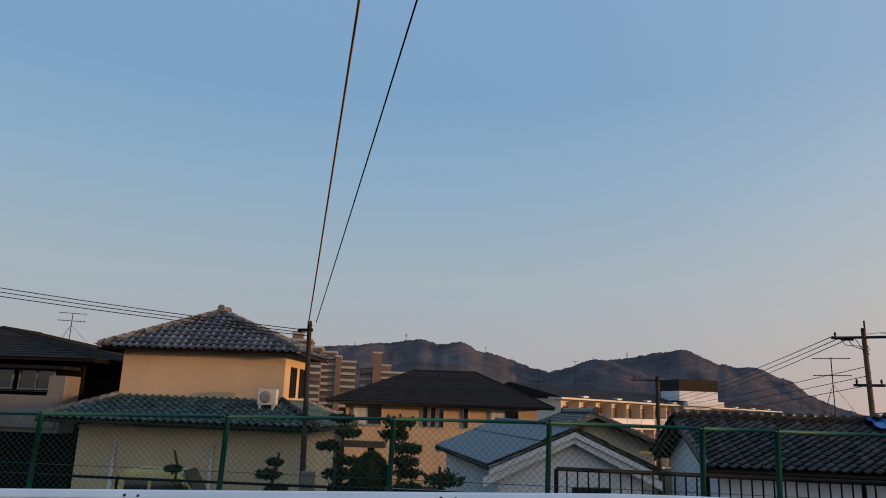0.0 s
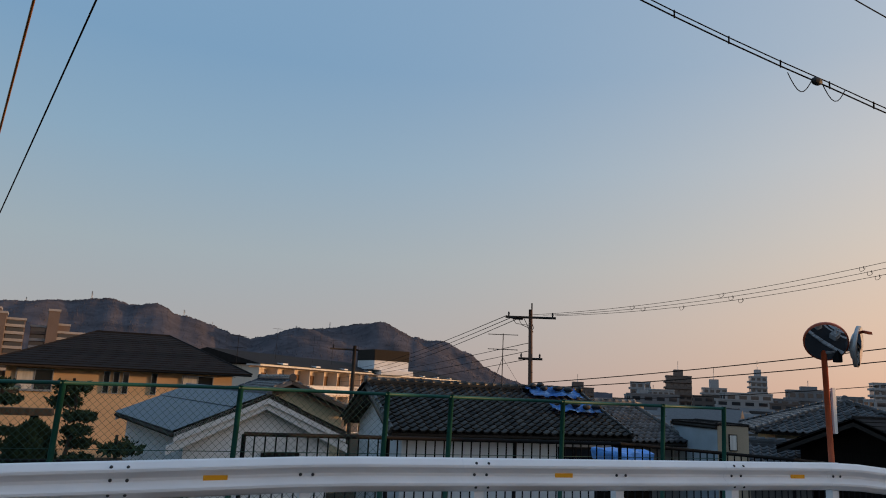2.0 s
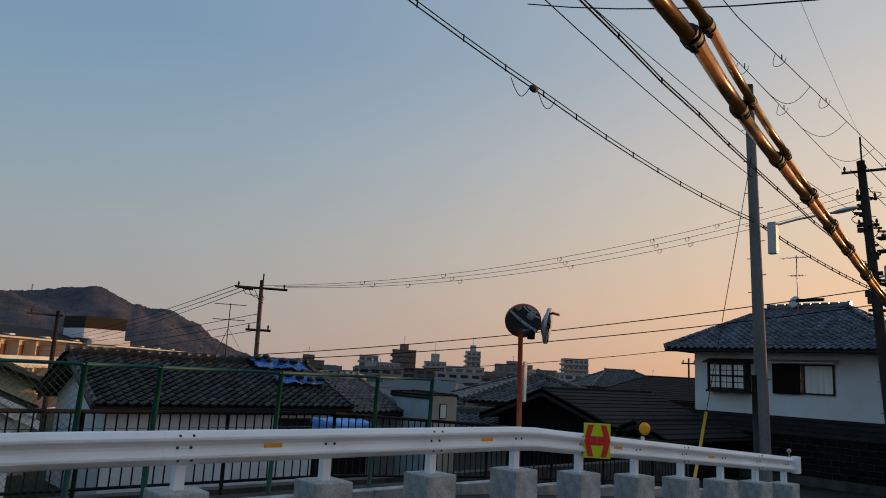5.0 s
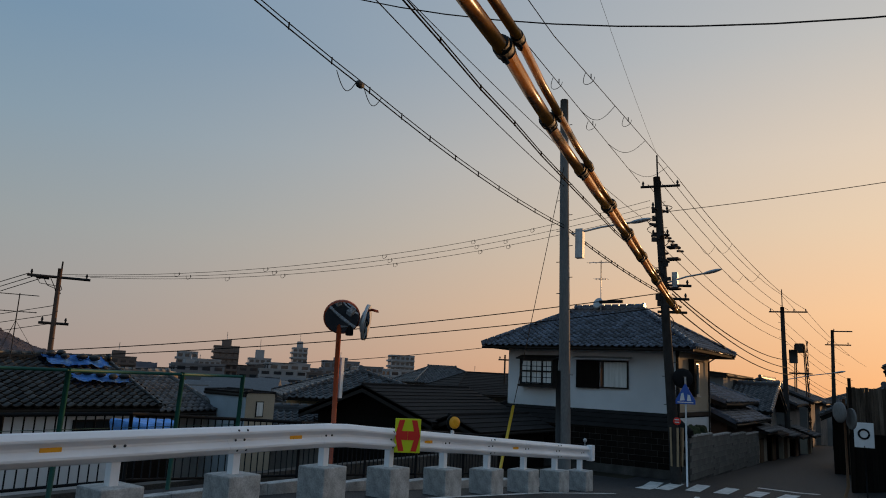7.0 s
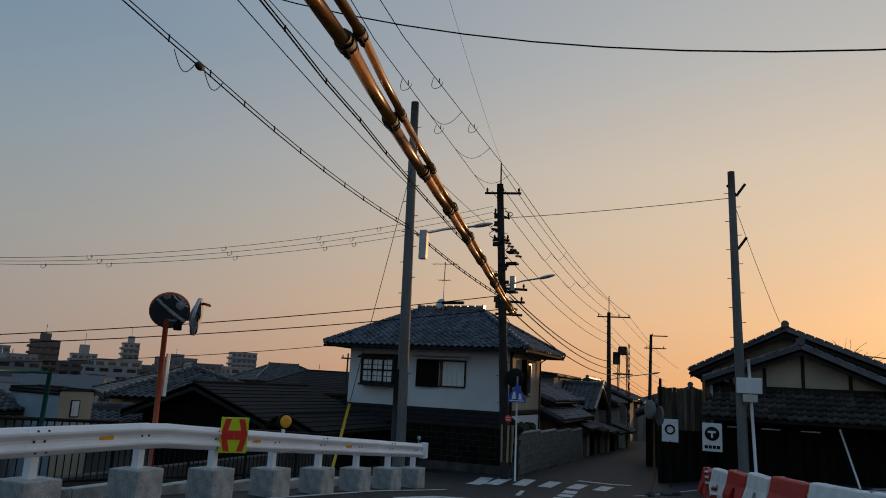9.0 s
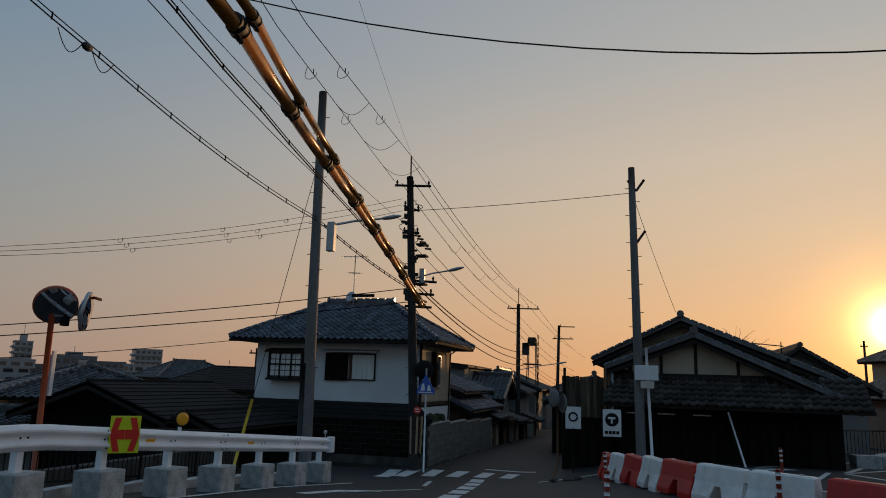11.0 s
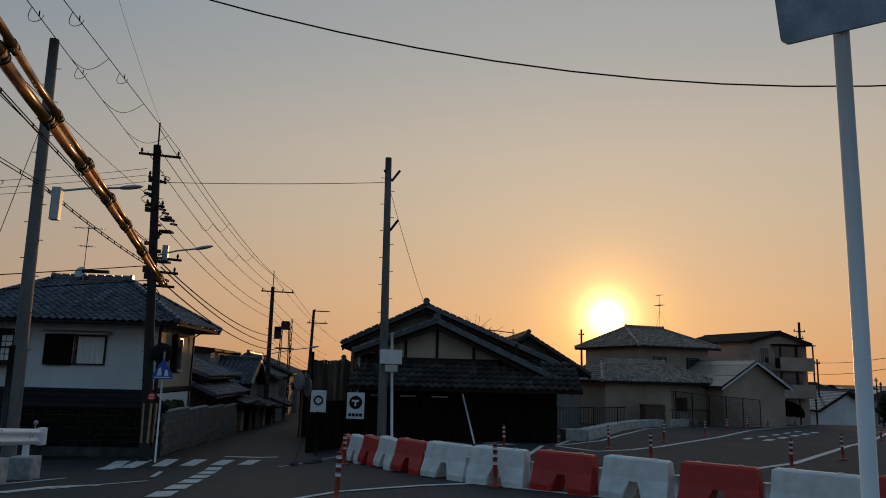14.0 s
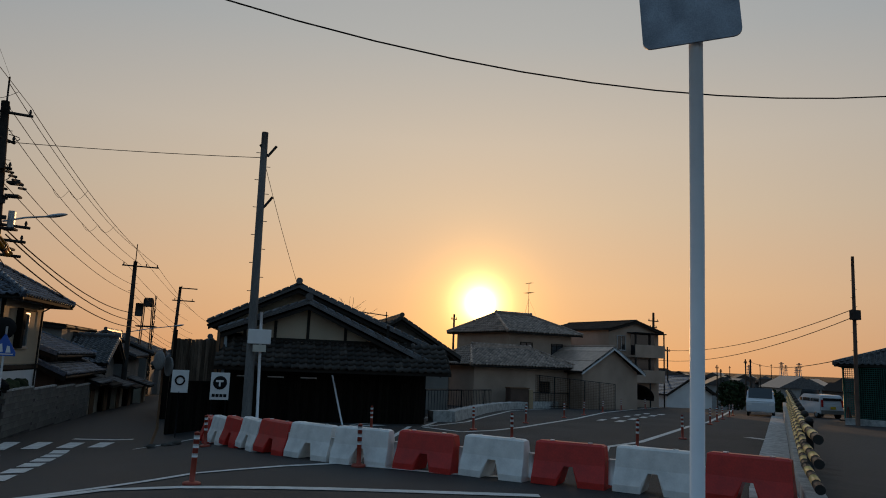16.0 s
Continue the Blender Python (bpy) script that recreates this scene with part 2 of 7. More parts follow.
# Lifted purple-grey: distant haze is put into the woods' colour.
M_HILL = mat("bare_spring_woods", (0.098, 0.092, 0.104), 1.0, var=0.3, scale=0.012, fine=0.05, bump=0.0, spec=0.0)
M_FARW = mat("far_building_pale", (0.34, 0.33, 0.33), 0.9, var=0.15, scale=0.1, fine=2, bump=0)
M_FARB = mat("far_building_brown", (0.15, 0.115, 0.10), 0.9, var=0.2, scale=0.1, fine=2, bump=0)
M_FARG = mat("far_building_grey", (0.19, 0.19, 0.20), 0.9, var=0.2, scale=0.1, fine=2, bump=0)
M_APT = mat("apartment_cream", (0.72, 0.62, 0.52), 0.9, var=0.1, scale=0.2, fine=4, bump=0)
M_CARW = mat("white_car_paint", (0.70, 0.71, 0.73), 0.2, var=0.05, bump=0)
M_CARY = mat("pale_yellow_car_paint", (0.60, 0.54, 0.24), 0.25, var=0.05, bump=0)
M_LAMPR = mat("red_lamp_lens", (0.45, 0.02, 0.02), 0.25, var=0.1, bump=0)
M_BLOCKW = mat("block_wall", (0.19, 0.18, 0.165), 0.9, var=0.5, scale=1.2, fine=50, bump=0.4, piece=0.15, spec=0.15)


# ---- mesh helpers ----
def obj(name, bm, material, parent=None, label=""):
    me = bpy.data.meshes.new(name)
    bm.normal_update()
    bm.to_mesh(me)
    bm.free()
    for m in material if isinstance(material, (list, tuple)) else [material]:
        me.materials.append(m)
    ob = new(name, me)
    if parent:
        ob.parent = parent
    if label:
        tagged(ob, label)
    return ob


def part(name, bm, material, parent, label=""):
    return obj(name, bm, material, parent, label)


def thing(name, m, label, category, group="", kind=""):
    ob = new(name)
    ob.empty_display_size = 0.2
    ob.matrix_world = m
    return tagged(ob, label, category, group, kind)


def box(bm, x0, x1, y0, y1, z0, z1, bevel=0.0, m=None):
    vs = [bm.verts.new((x, y, z)) for x in (x0, x1) for y in (y0, y1) for z in (z0, z1)]
    fs = [bm.faces.new([vs[i] for i in f]) for f in ((0, 1, 3, 2), (4, 6, 7, 5), (0, 4, 5, 1), (2, 3, 7, 6), (0, 2, 6, 4), (1, 5, 7, 3))]
    if bevel:
        es = list({e for f in fs for e in f.edges})
        res = bmesh.ops.bevel(bm, geom=es, offset=bevel, segments=2, affect="EDGES", profile=0.6)
        vs = [v for v in res["verts"]]
    if m is not None:
        bmesh.ops.transform(bm, matrix=m, verts=vs)
    return bm


def bx(*a, **k):
    return box(bmesh.new(), *a, **k)


def extrude_poly(bm, poly, v):
    """A solid from a flat polygon of 3D points, pushed along v."""
    v = Vector(v)
    lo = [bm.verts.new(p) for p in poly]
    hi = [bm.verts.new(Vector(p) + v) for p in poly]
    bm.faces.new(lo[::-1]), bm.faces.new(hi)
    k = len(poly)
    for i in range(k):
        bm.faces.new((lo[i], lo[(i + 1) % k], hi[(i + 1) % k], hi[i]))
    bmesh.ops.recalc_face_normals(bm, faces=bm.faces[:])
    return bm


def tube(bm, pts, r, seg=6, r1=None, caps=True):
    """A round bar along a line of points; r to r1 tapers it."""
    pts = [Vector(p) for p in pts]
    rings, k = [], len(pts)
    for i, p in enumerate(pts):
        d = (pts[min(i + 1, k - 1)] - pts[max(i - 1, 0)]).normalized()
        a = d.cross(Vector((0, 0, 1)))
        a = Vector((1, 0, 0)) if a.length < 1e-3 else a.normalized()
        b = a.cross(d)
        rad = r if r1 is None else r + (r1 - r) * i / max(1, k - 1)
        rings.append([bm.verts.new(p + (a * math.cos(t) + b * math.sin(t)) * rad) for t in (2 * math.pi * j / seg for j in range(seg))])
    for u, w in zip(rings, rings[1:]):
        for j in range(seg):
            f = bm.faces.new((u[j], u[(j + 1) % seg], w[(j + 1) % seg], w[j]))
            f.smooth = True
    if caps:
        bm.faces.new(rings[0]), bm.faces.new(rings[-1][::-1])
    return bm


def tb(pts, r, seg=6, r1=None):
    return tube(bmesh.new(), pts, r, seg, r1)


def disc(bm, c, axis, r, t, seg=20, bulge=0.0):
    """A round plate of thickness t, with its front, along the axis, bulged."""
    c, d = Vector(c), Vector(axis).normalized()
    a = d.cross(Vector((0, 0, 1))).normalized() if abs(d.z) < 0.99 else Vector((1, 0, 0))
    b = a.cross(d)
    ring = lambda rr, h: [bm.verts.new(c + d * h + (a * math.cos(2 * math.pi * j / seg) + b * math.sin(2 * math.pi * j / seg)) * rr) for j in range(seg)]  # noqa: E731
    rings = [ring(r, -t), ring(r, 0), ring(r * 0.7, bulge * 0.6), ring(r * 0.35, bulge * 0.92)]
    for u, w in zip(rings, rings[1:]):
        for j in range(seg):
            bm.faces.new((u[j], u[(j + 1) % seg], w[(j + 1) % seg], w[j])).smooth = True
    bm.faces.new(rings[0][::-1]), bm.faces.new(rings[-1])
    bmesh.ops.recalc_face_normals(bm, faces=bm.faces[:])
    return bm


def sag_line(a, b, sag, n=16):
    a, b = Vector(a), Vector(b)
    return [a.lerp(b, i / n) - Vector((0, 0, 4 * sag * (i / n) * (1 - i / n))) for i in range(n + 1)]


def smooth(v, a, b):
    v = min(1, max(0, (v - a) / (b - a)))
    return v * v * (3 - 2 * v)


# ---- the ground ----
def zroad(x, y):
    """Height of the streets: falling towards the crossing and the lane behind it."""
    a = -0.08 * max(0, min(x, 22) - 8) - 0.022 * max(0, x - 22)
    b = -0.03 * max(0, min(x, 25) - 8) - 0.030 * max(0, min(x, 80) - 25)
    w = smooth(y, -2, 4)
    z = a * w + b * (1 - w) + min(0, 0.035 * (x + 0.5))
    yard = -0.2 - 0.03 * max(0, x - 15)
    lot = smooth(-7.9 - 0.81 * (x - 8.1) - y, 0.0, 0.8) * smooth(x, 7, 8.5)  # the level yard beyond the parapet
    return z * (1 - lot) + yard * lot


def zground(x, y):
    z = max(zroad(max(x, -40), y), -6)
    low = -1.75 - 0.022 * max(0, y - 10)
    w = smooth(y, 9.9, 10.5) * (1 - smooth(x, 15, 22)) if y < 16 else 1 - smooth(x, 24, 40) * (1 - smooth(y, 16, 40))
    z = z * (1 - w) + max(low, -5) * w
    far = smooth(math.hypot(x, y), 62, 150)
    return z * (1 - far) - 6.5 * far


def axis_steps(lo, hi, step, far):
    v, out = hi, []
    s = step
    while v < far:
        s *= 1.35
        v += s
        out.append(v)
    up = [lo + i * step for i in range(int((hi - lo) / step) + 1)]
    return [lo - (o - hi) for o in reversed(out)] + up + out


def new_road(x, y):
    """The lighter grey road surface beyond the barriers, down to the parapet."""
    edge = ((9.0, -7.6), (13.4, -2.9), (16.0, -1.4), (20.0, -2.6), (24.5, -5.6), (31.0, -8.6), (80.0, -38.0))
    for (x0, y0), (x1, y1) in zip(edge, edge[1:]):
        if x0 <= x <= x1:
            return y < y0 + (y1 - y0) * (x - x0) / (x1 - x0) and y > -7.7 - 0.8 * (x - 8)
    return False


def build_ground():
    xs, ys = axis_steps(-30, 70, 0.8, 4500), axis_steps(-46, 34, 0.7, 4500)
    verts = [(x, y, zground(x, y)) for x in xs for y in ys]
    k = len(ys)
    faces, idx = [], []
    for i in range(len(xs) - 1):
        for j in range(k - 1):
            faces.append((i * k + j, (i + 1) * k + j, (i + 1) * k + j + 1, i * k + j + 1))
            cx, cy = (xs[i] + xs[i + 1]) / 2, (ys[j] + ys[j + 1]) / 2
            street = -40 < cy < 9.8 and -30 < cx < 75 and not (cx > 24 and cy > 8.5)
            idx.append((2 if new_road(cx, cy) else 0) if street else 1)
    me = bpy.data.meshes.new("ground")
    me.from_pydata(verts, [], faces)
    me.materials.append(M_ASPHALT), me.materials.append(M_SOIL), me.materials.append(M_ASPHALT_W)
    me.polygons.foreach_set("material_index", idx)
    me.polygons.foreach_set("use_smooth", [True] * len(faces))
    return tagged(new("ground", me), "dark asphalt street sloping down, bare soil beyond", "ground", kind="structure")


build_ground()


def marking(pts, width, label="worn white road line", closed=None):
    """A painted strip that lies on the street along a line of points."""
    bm = bmesh.new()
    fine = []
    for (x0, y0), (x1, y1) in zip(pts, pts[1:]):
        n = max(1, int(math.hypot(x1 - x0, y1 - y0) / 0.5))
        fine += [(x0 + (x1 - x0) * i / n, y0 + (y1 - y0) * i / n) for i in range(n)]
    fine.append(pts[-1])
    rows = []
    for i, (x, y) in enumerate(fine):
        a, b = fine[max(0, i - 1)], fine[min(len(fine) - 1, i + 1)]
        d = Vector((b[0] - a[0], b[1] - a[1])).normalized() * width / 2
        rows.append([bm.verts.new((x + s * d.y, y - s * d.x, zground(x + s * d.y, y - s * d.x) + 0.012)) for s in (-1, 1)])
    for u, w in zip(rows, rows[1:]):
        bm.faces.new((u[0], u[1], w[1], w[0]))
    bmesh.ops.recalc_face_normals(bm, faces=bm.faces[:])
    if sum(f.normal.z for f in bm.faces) < 0:
        bmesh.ops.reverse_faces(bm, faces=bm.faces[:])
    return tagged(obj("road_marking", bm, M_PAINT), label, "road marking", "street markings", "structure")


# ---- houses ----
def tile_mesh(material, w=0.27, ln=0.29):
    """One curved clay tile: a wave across, its lower edge lifted and thick."""
    bm = bmesh.new()
    prof = [(0.0, 0.025), (0.22, 0.0), (0.5, 0.012), (0.72, 0.07), (0.88, 0.066), (1.0, 0.025)]
    lo = [bm.verts.new(((u - 0.5) * w, 0, (0.068 if "old" in material.name else 0.042) + h)) for u, h in prof]
    hi = [bm.verts.new(((u - 0.5) * w, ln, 0.010 + h)) for u, h in prof]
    un = [bm.verts.new(((u - 0.5) * w, 0.022, 0.004 + h)) for u, h in prof]
    for i in range(len(prof) - 1):
        bm.faces.new((lo[i], lo[i + 1], hi[i + 1], hi[i])).smooth = True
        bm.faces.new((un[i], un[i + 1], lo[i + 1], lo[i]))
    me = bpy.data.meshes.new("tile")
    bm.to_mesh(me)
    bm.free()
    me.materials.append(material)
    return me


TILES = {}


def inside(poly, u, v, slack):
    k = len(poly)
    for i in range(k):
        (x0, y0), (x1, y1) = poly[i], poly[(i + 1) % k]
        e = math.hypot(x1 - x0, y1 - y0)
        if ((x1 - x0) * (v - y0) - (y1 - y0) * (u - x0)) / e < -slack:
            return False
    return True


def slope(roof, poly, kind, material, pieces=0):
    """Covers one plane of a roof. poly: its corners, the eave first, then round anticlockwise as seen from above."""
    p = [Vector(q) for q in poly]
    ux = (p[1] - p[0]).normalized()
    nz = ux.cross(p[2] - p[0]).normalized()
    vy = nz.cross(ux)
    flat = [((q - p[0]).dot(ux), (q - p[0]).dot(vy)) for q in p]
    umin, umax = min(f[0] for f in flat), max(f[0] for f in flat)
    vmax = max(f[1] for f in flat)
    frame_m = Matrix((ux, vy, nz)).transposed().to_4x4()
    frame_m.translation = p[0]
    verts, faces = [], []
    if kind == "tile":
        w, ln, made = 0.27, 0.245, 0
        me = TILES.setdefault(material.name, tile_mesh(material))
        cv = [v.co.copy() for v in me.vertices]
        cf = [tuple(f.vertices) for f in me.polygons]
        for r in range(int(vmax / ln) + 1):
            for c in range(int((umax - umin) / w) + 1):
                u, v = umin + (c + 0.5) * w, r * ln - 0.05
                if not inside(flat, u, v + ln / 2, 0.06):
                    continue
                m = frame_m @ pose(u, v, random.uniform(-0.004, 0.004), random.uniform(-0.7, 0.7), 0, random.uniform(-0.9, 0.9))
                if made < pieces:
                    t = new("tile", me)
                    t.parent, t.matrix_local = roof, m
                    made += 1
                else:
                    k = len(verts)
                    verts += [m @ q for q in cv]
                    faces += [tuple(k + i for i in f) for f in cf]
    else:
        ln = 0.32 if kind == "slate" else 1.4
        for r in range(int(vmax / ln) + 1):
            v0, v1 = r * ln, min(vmax, (r + 1) * ln)
            us0 = clip_row(flat, v0)
            us1 = clip_row(flat, v1)
            if not us0 or not us1 or v1 - v0 < 0.02:
                continue
            k = len(verts)
            for u, v, h in ((us0[0], v0 - 0.03, 0.035), (us0[1], v0 - 0.03, 0.035), (us1[1], v1, 0.012), (us1[0], v1, 0.012), (us0[0], v0 - 0.03, 0.0), (us0[1], v0 - 0.03, 0.0)):
                verts.append(frame_m @ Vector((u, v, h)))
            faces += [(k, k + 1, k + 2, k + 3), (k + 4, k + 5, k + 1, k)]
    if verts:
        me2 = bpy.data.meshes.new("tiles")
        me2.from_pydata(verts, [], faces)
        me2.materials.append(material)
        if kind == "tile":
            me2.polygons.foreach_set("use_smooth", [True] * len(faces))
        o = new("tiles", me2)
        o.parent = roof
        tagged(o, kind="stuff")


def clip_row(poly, v):
    us = []
    k = len(poly)
    for i in range(k):
        (x0, y0), (x1, y1) = poly[i], poly[(i + 1) % k]
        if abs(y1 - y0) < 1e-6:
            if abs(v - y0) < 1e-4:
                us += [x0, x1]
            continue
        t = (v - y0) / (y1 - y0)
        if -1e-6 <= t <= 1 + 1e-6:
            us.append(x0 + t * (x1 - x0))
    return (min(us), max(us)) if us else None


def cap_line(roof, a, b, material, w=0.22, h=0.2, name="ridge_cap", rounds=True):
    """A stacked ridge or hip of tiles with a rounded top and a knob at each end."""
    a, b = Vector(a), Vector(b)
    d = (b - a).normalized()
    s = d.cross(Vector((0, 0, 1))).normalized()
    up = s.cross(d)
    prof = [(-0.6, -0.35), (-0.6, 0.25), (-0.42, 0.3), (-0.42, 0.7), (-0.2, 0.98), (0.2, 0.98), (0.42, 0.7), (0.42, 0.3), (0.6, 0.25), (0.6, -0.35)]
    bm = extrude_poly(bmesh.new(), [a + s * (u * w) + up * (v * h) for u, v in prof], b - a)
    if rounds:
        n = max(2, int((b - a).length / 0.3))
        for i in range(n):
            q0, q1 = a.lerp(b, i / n), a.lerp(b, (i + 0.86) / n)
            tube(bm, [q0 + up * h * 0.82, q1 + up * h * 0.86], w * 0.42, 6)
    return part(name, bm, material, roof)


def window(parent, face, u, z, w, h, dims, style="slide"):
    """A window on one wall: frame, panes and what belongs to it, a little proud of the wall. u runs to the right as seen from outside."""
    W, D = dims
    m = {"S": pose(u, 0, z), "N": pose(W - u, D, z, 0, 0, 180), "W": pose(0, D - u, z, 0, 0, -90), "E": pose(W, u, z, 0, 0, 90)}[face]
    win = new("window")
    win.parent, win.matrix_local = parent, m
    win.empty_display_size = 0.1
    dark = style in ("dark", "bay", "awning")
    fm = M_TRIM if dark else M_GALV
    bm = bmesh.new()
    t = 0.05 if style != "slit" else 0.03
    box(bm, 0, w, -0.07, 0.02, 0, t), box(bm, 0, w, -0.07, 0.02, h - t, h)
    box(bm, 0, t, -0.07, 0.02, t, h - t), box(bm, w - t, w, -0.07, 0.02, t, h - t)
    if style != "slit":
        box(bm, w / 2 - 0.025, w / 2 + 0.025, -0.06, 0.015, t, h - t)
    part("window_frame", bm, fm, win)
    if style == "awning":
        part("shutter_box", bx(-0.1, w * 0.42, -0.12, 0.0, -0.02, h, 0.01), M_BOARD, win)
        part("pane", bx(w * 0.44, w - t, -0.03, -0.015, t, h - t), M_GLASS, win)
        part("curtain", bx(w * 0.5, w - t - 0.01, -0.045, -0.034, t, h - t), M_CURT, win)
        part("awning", extrude_poly(bmesh.new(), [(-0.15, 0, h + 0.16), (-0.15, -0.45, h + 0.06), (-0.15, -0.45, h + 0.03), (-0.15, 0, h + 0.1)], (w + 0.3, 0, 0)), M_GALV, win)
    elif style == "bay":
        bm = bmesh.new()
        for x in (0.02, w * 0.33, w * 0.66, w - 0.06):
            box(bm, x, x + 0.05, -0.4, -0.34, 0, h)
        for zz in (0.0, h * 0.5, h - 0.06):
            box(bm, 0.02, w - 0.01, -0.4, -0.35, zz, zz + 0.05)
        box(bm, -0.05, w + 0.05, -0.42, 0, -0.08, 0.0), box(bm, 0, 0.04, -0.35, 0, 0, h), box(bm, w - 0.04, w, -0.35, 0, 0, h)
        extrude_poly(bm, [(-0.12, 0, h + 0.16), (-0.12, -0.5, h + 0.02), (-0.12, -0.5, h - 0.03), (-0.12, 0, h - 0.01)], (w + 0.24, 0, 0))
        part("bay_frame", bm, M_TRIM, win)
        part("pane", bx(0.07, w - 0.07, -0.33, -0.32, 0.06, h - 0.06), M_GLASS, win)
        part("lattice", lattice(0.1, w - 0.1, 0.08, h - 0.08, -0.345, 6, 4), M_CURT, win)
    else:
        part("pane", bx(t, w - t, -0.03, -0.015, t, h - t), M_GLASS, win)
        if style == "curtain":
            part("curtain", bx(t + 0.02, w * 0.48, -0.045, -0.034, t, h - t), M_CURT, win)
    if style in ("slide", "curtain"):
        part("window_sill", bx(-0.05, w + 0.05, -0.11, 0.0, -0.05, -0.002), fm, win)
    return win


def lattice(x0, x1, z0, z1, y, nx, nz):
    bm = bmesh.new()
    for i in range(nx):
        x, s = x0 + (x1 - x0) * i / nx, (x1 - x0) / nx
        for j in range(nz):
            z, q = z0 + (z1 - z0) * j / nz, (z1 - z0) / nz
            box(bm, x + 0.015, x + s - 0.015, y - 0.006, y, z + 0.015, z + q - 0.015)
    return bm


def wall_band(name, W, D, z0, z1, material, parent, t=0.18):
    for nm, a in (("wall", (0, W, 0, t)), ("wall", (0, W, D - t, D)), ("wall", (0, t, t, D - t)), ("wall", (W - t, W, t, D - t))):
        part(nm, bx(a[0], a[1], a[2], a[3], z0, z1), material, parent)


def roof_part(parent, W, D, z, rise, ov, kind, axis, ridge_len, cover, material, cap, pieces=0, eave2=None, off=0.0):
    """A roof over W by D: hip or gable, its ridge along the local x or y."""
    roof = new("roof")
    roof.parent = parent
    roof.empty_display_size = 0.1
    swap = axis == "y"
    A, B = (D, W) if swap else (W, D)  # along and across the ridge

    def q(u, v, h):
        return Vector((B - v, u, h)) if swap else Vector((u, v, h))
    ea, eb = z, z if eave2 is None else eave2
    rv = B / 2 + off
    half = ridge_len / 2 if kind == "hip" else A / 2 + ov
    r0, r1 = q(A / 2 - half, rv, z + rise), q(A / 2 + half, rv, z + rise)
    c = [q(-ov, -ov, ea), q(A + ov, -ov, ea), q(A + ov, B + ov, eb), q(-ov, B + ov, eb)]
    planes = [([c[0], c[1], r1, r0], pieces), ([c[2], c[3], r0, r1], 0)]
    if kind == "hip":
        planes += [([c[3], c[0], r0], pieces if swap else 0), ([c[1], c[2], r1], 0)]
    deck = bmesh.new()
    for pl, _ in planes:
        nrm = (pl[1] - pl[0]).cross(pl[2] - pl[0]).normalized()
        extrude_poly(deck, [p - nrm * 0.004 for p in pl], nrm * -0.1)
    part("roof_deck", deck, M_TRIM, roof)
    for pl, n in planes:
        slope(roof, pl, cover, material, n)
    caph = 0.26 if cover == "tile" else 0.08
    cap_line(roof, r0, r1, cap, 0.2 if cover == "tile" else 0.12, caph, rounds=cover == "tile")
    if kind == "hip":
        for e, r in ((c[0], r0), (c[3], r0), (c[1], r1), (c[2], r1)):
            cap_line(roof, e, r, cap, 0.15 if cover == "tile" else 0.1, 0.16 if cover == "tile" else 0.06, "hip_cap", cover == "tile")
    else:
        for e, r in ((c[0], r0), (c[3], r0), (c[1], r1), (c[2], r1)):
            if cover == "tile":
                cap_line(roof, e, r, cap, 0.14, 0.12, "verge_cap")
            bm = bmesh.new()
            extrude_poly(bm, [e - Vector((0, 0, 0.02)), r - Vector((0, 0, 0.02)), r - Vector((0, 0, 0.24)), e - Vector((0, 0, 0.24))], (q(0.05, 0, 0) - q(0, 0, 0)) * (1 if e in (c[0], c[3]) else -1))
            part("bargeboard", bm, M_TRIM if cover != "sheet" else M_PL_WH, roof)
    for a, b in ((c[0], c[1]), (c[3], c[2])):
        part("gutter", tb([a - Vector((0, 0, 0.08)), b - Vector((0, 0, 0.08))], 0.055, 6), M_TRIM, roof)
    if cover == "tile":
        for e in (r0, r1):
            bm = bmesh.new()
            disc(bm, e + Vector((0, 0, 0.2)), q(1, 0, 0) - q(0, 0, 0), 0.13, 0.1, 10, 0.04)
            part("ridge_end_tile", bm, cap, roof)
    return roof, (r0, r1, rv, z + rise)


def house(label, x, y, z0, rot, W, D, eave, rise, wall_m, cover="tile", tile_m=None, kind="hip", axis="x", ridge=3.0, ov=0.6,
          windows=(), cap=None, pieces=0, base_m=None, base_to=0.0, eave2=None, off=0.0, name="house", category="house"):
    """A house with its south-west corner at x, y. Heights are in the world; z0 is its ground."""
    h = thing(name, pose(x, y, z0, 0, 0, rot), label, category, "houses")
    e = eave - z0
    if base_m:
        wall_band("wall", W, D, -0.6, base_to - z0, base_m, h)
        wall_band("wall", W, D, base_to - z0, e, wall_m, h)
    else:
        wall_band("wall", W, D, -0.6, e, wall_m, h)
    tm = tile_m or M_KAW
    roof, (r0, r1, rv, top) = roof_part(h, W, D, e, rise, ov, kind, axis, ridge, cover, tm, cap or tm, pieces, None if eave2 is None else eave2 - z0, off)
    if kind == "gable":
        B = W if axis == "y" else D
        lo2 = e if eave2 is None else eave2 - z0
        for end in (0, 1):
            if axis == "y":
                yy = D * end
                poly = [(B, yy, e), (B - rv, yy, top - 0.12), (0, yy, lo2)]
                dv = (0, 0.16 if end == 0 else -0.16, 0)
            else:
                xx = W * end
                poly = [(xx, 0, e), (xx, rv, top - 0.12), (xx, B, lo2)]
                dv = (0.16 if end == 0 else -0.16, 0, 0)
            part("gable_wall", extrude_poly(bmesh.new(), poly, dv), wall_m, h)
    for wv in windows:
        face, u, zz, w, hh = wv[:5]
        window(h, face, u, zz - z0, w, hh, (W, D), wv[5] if len(wv) > 5 else "slide")
    return h


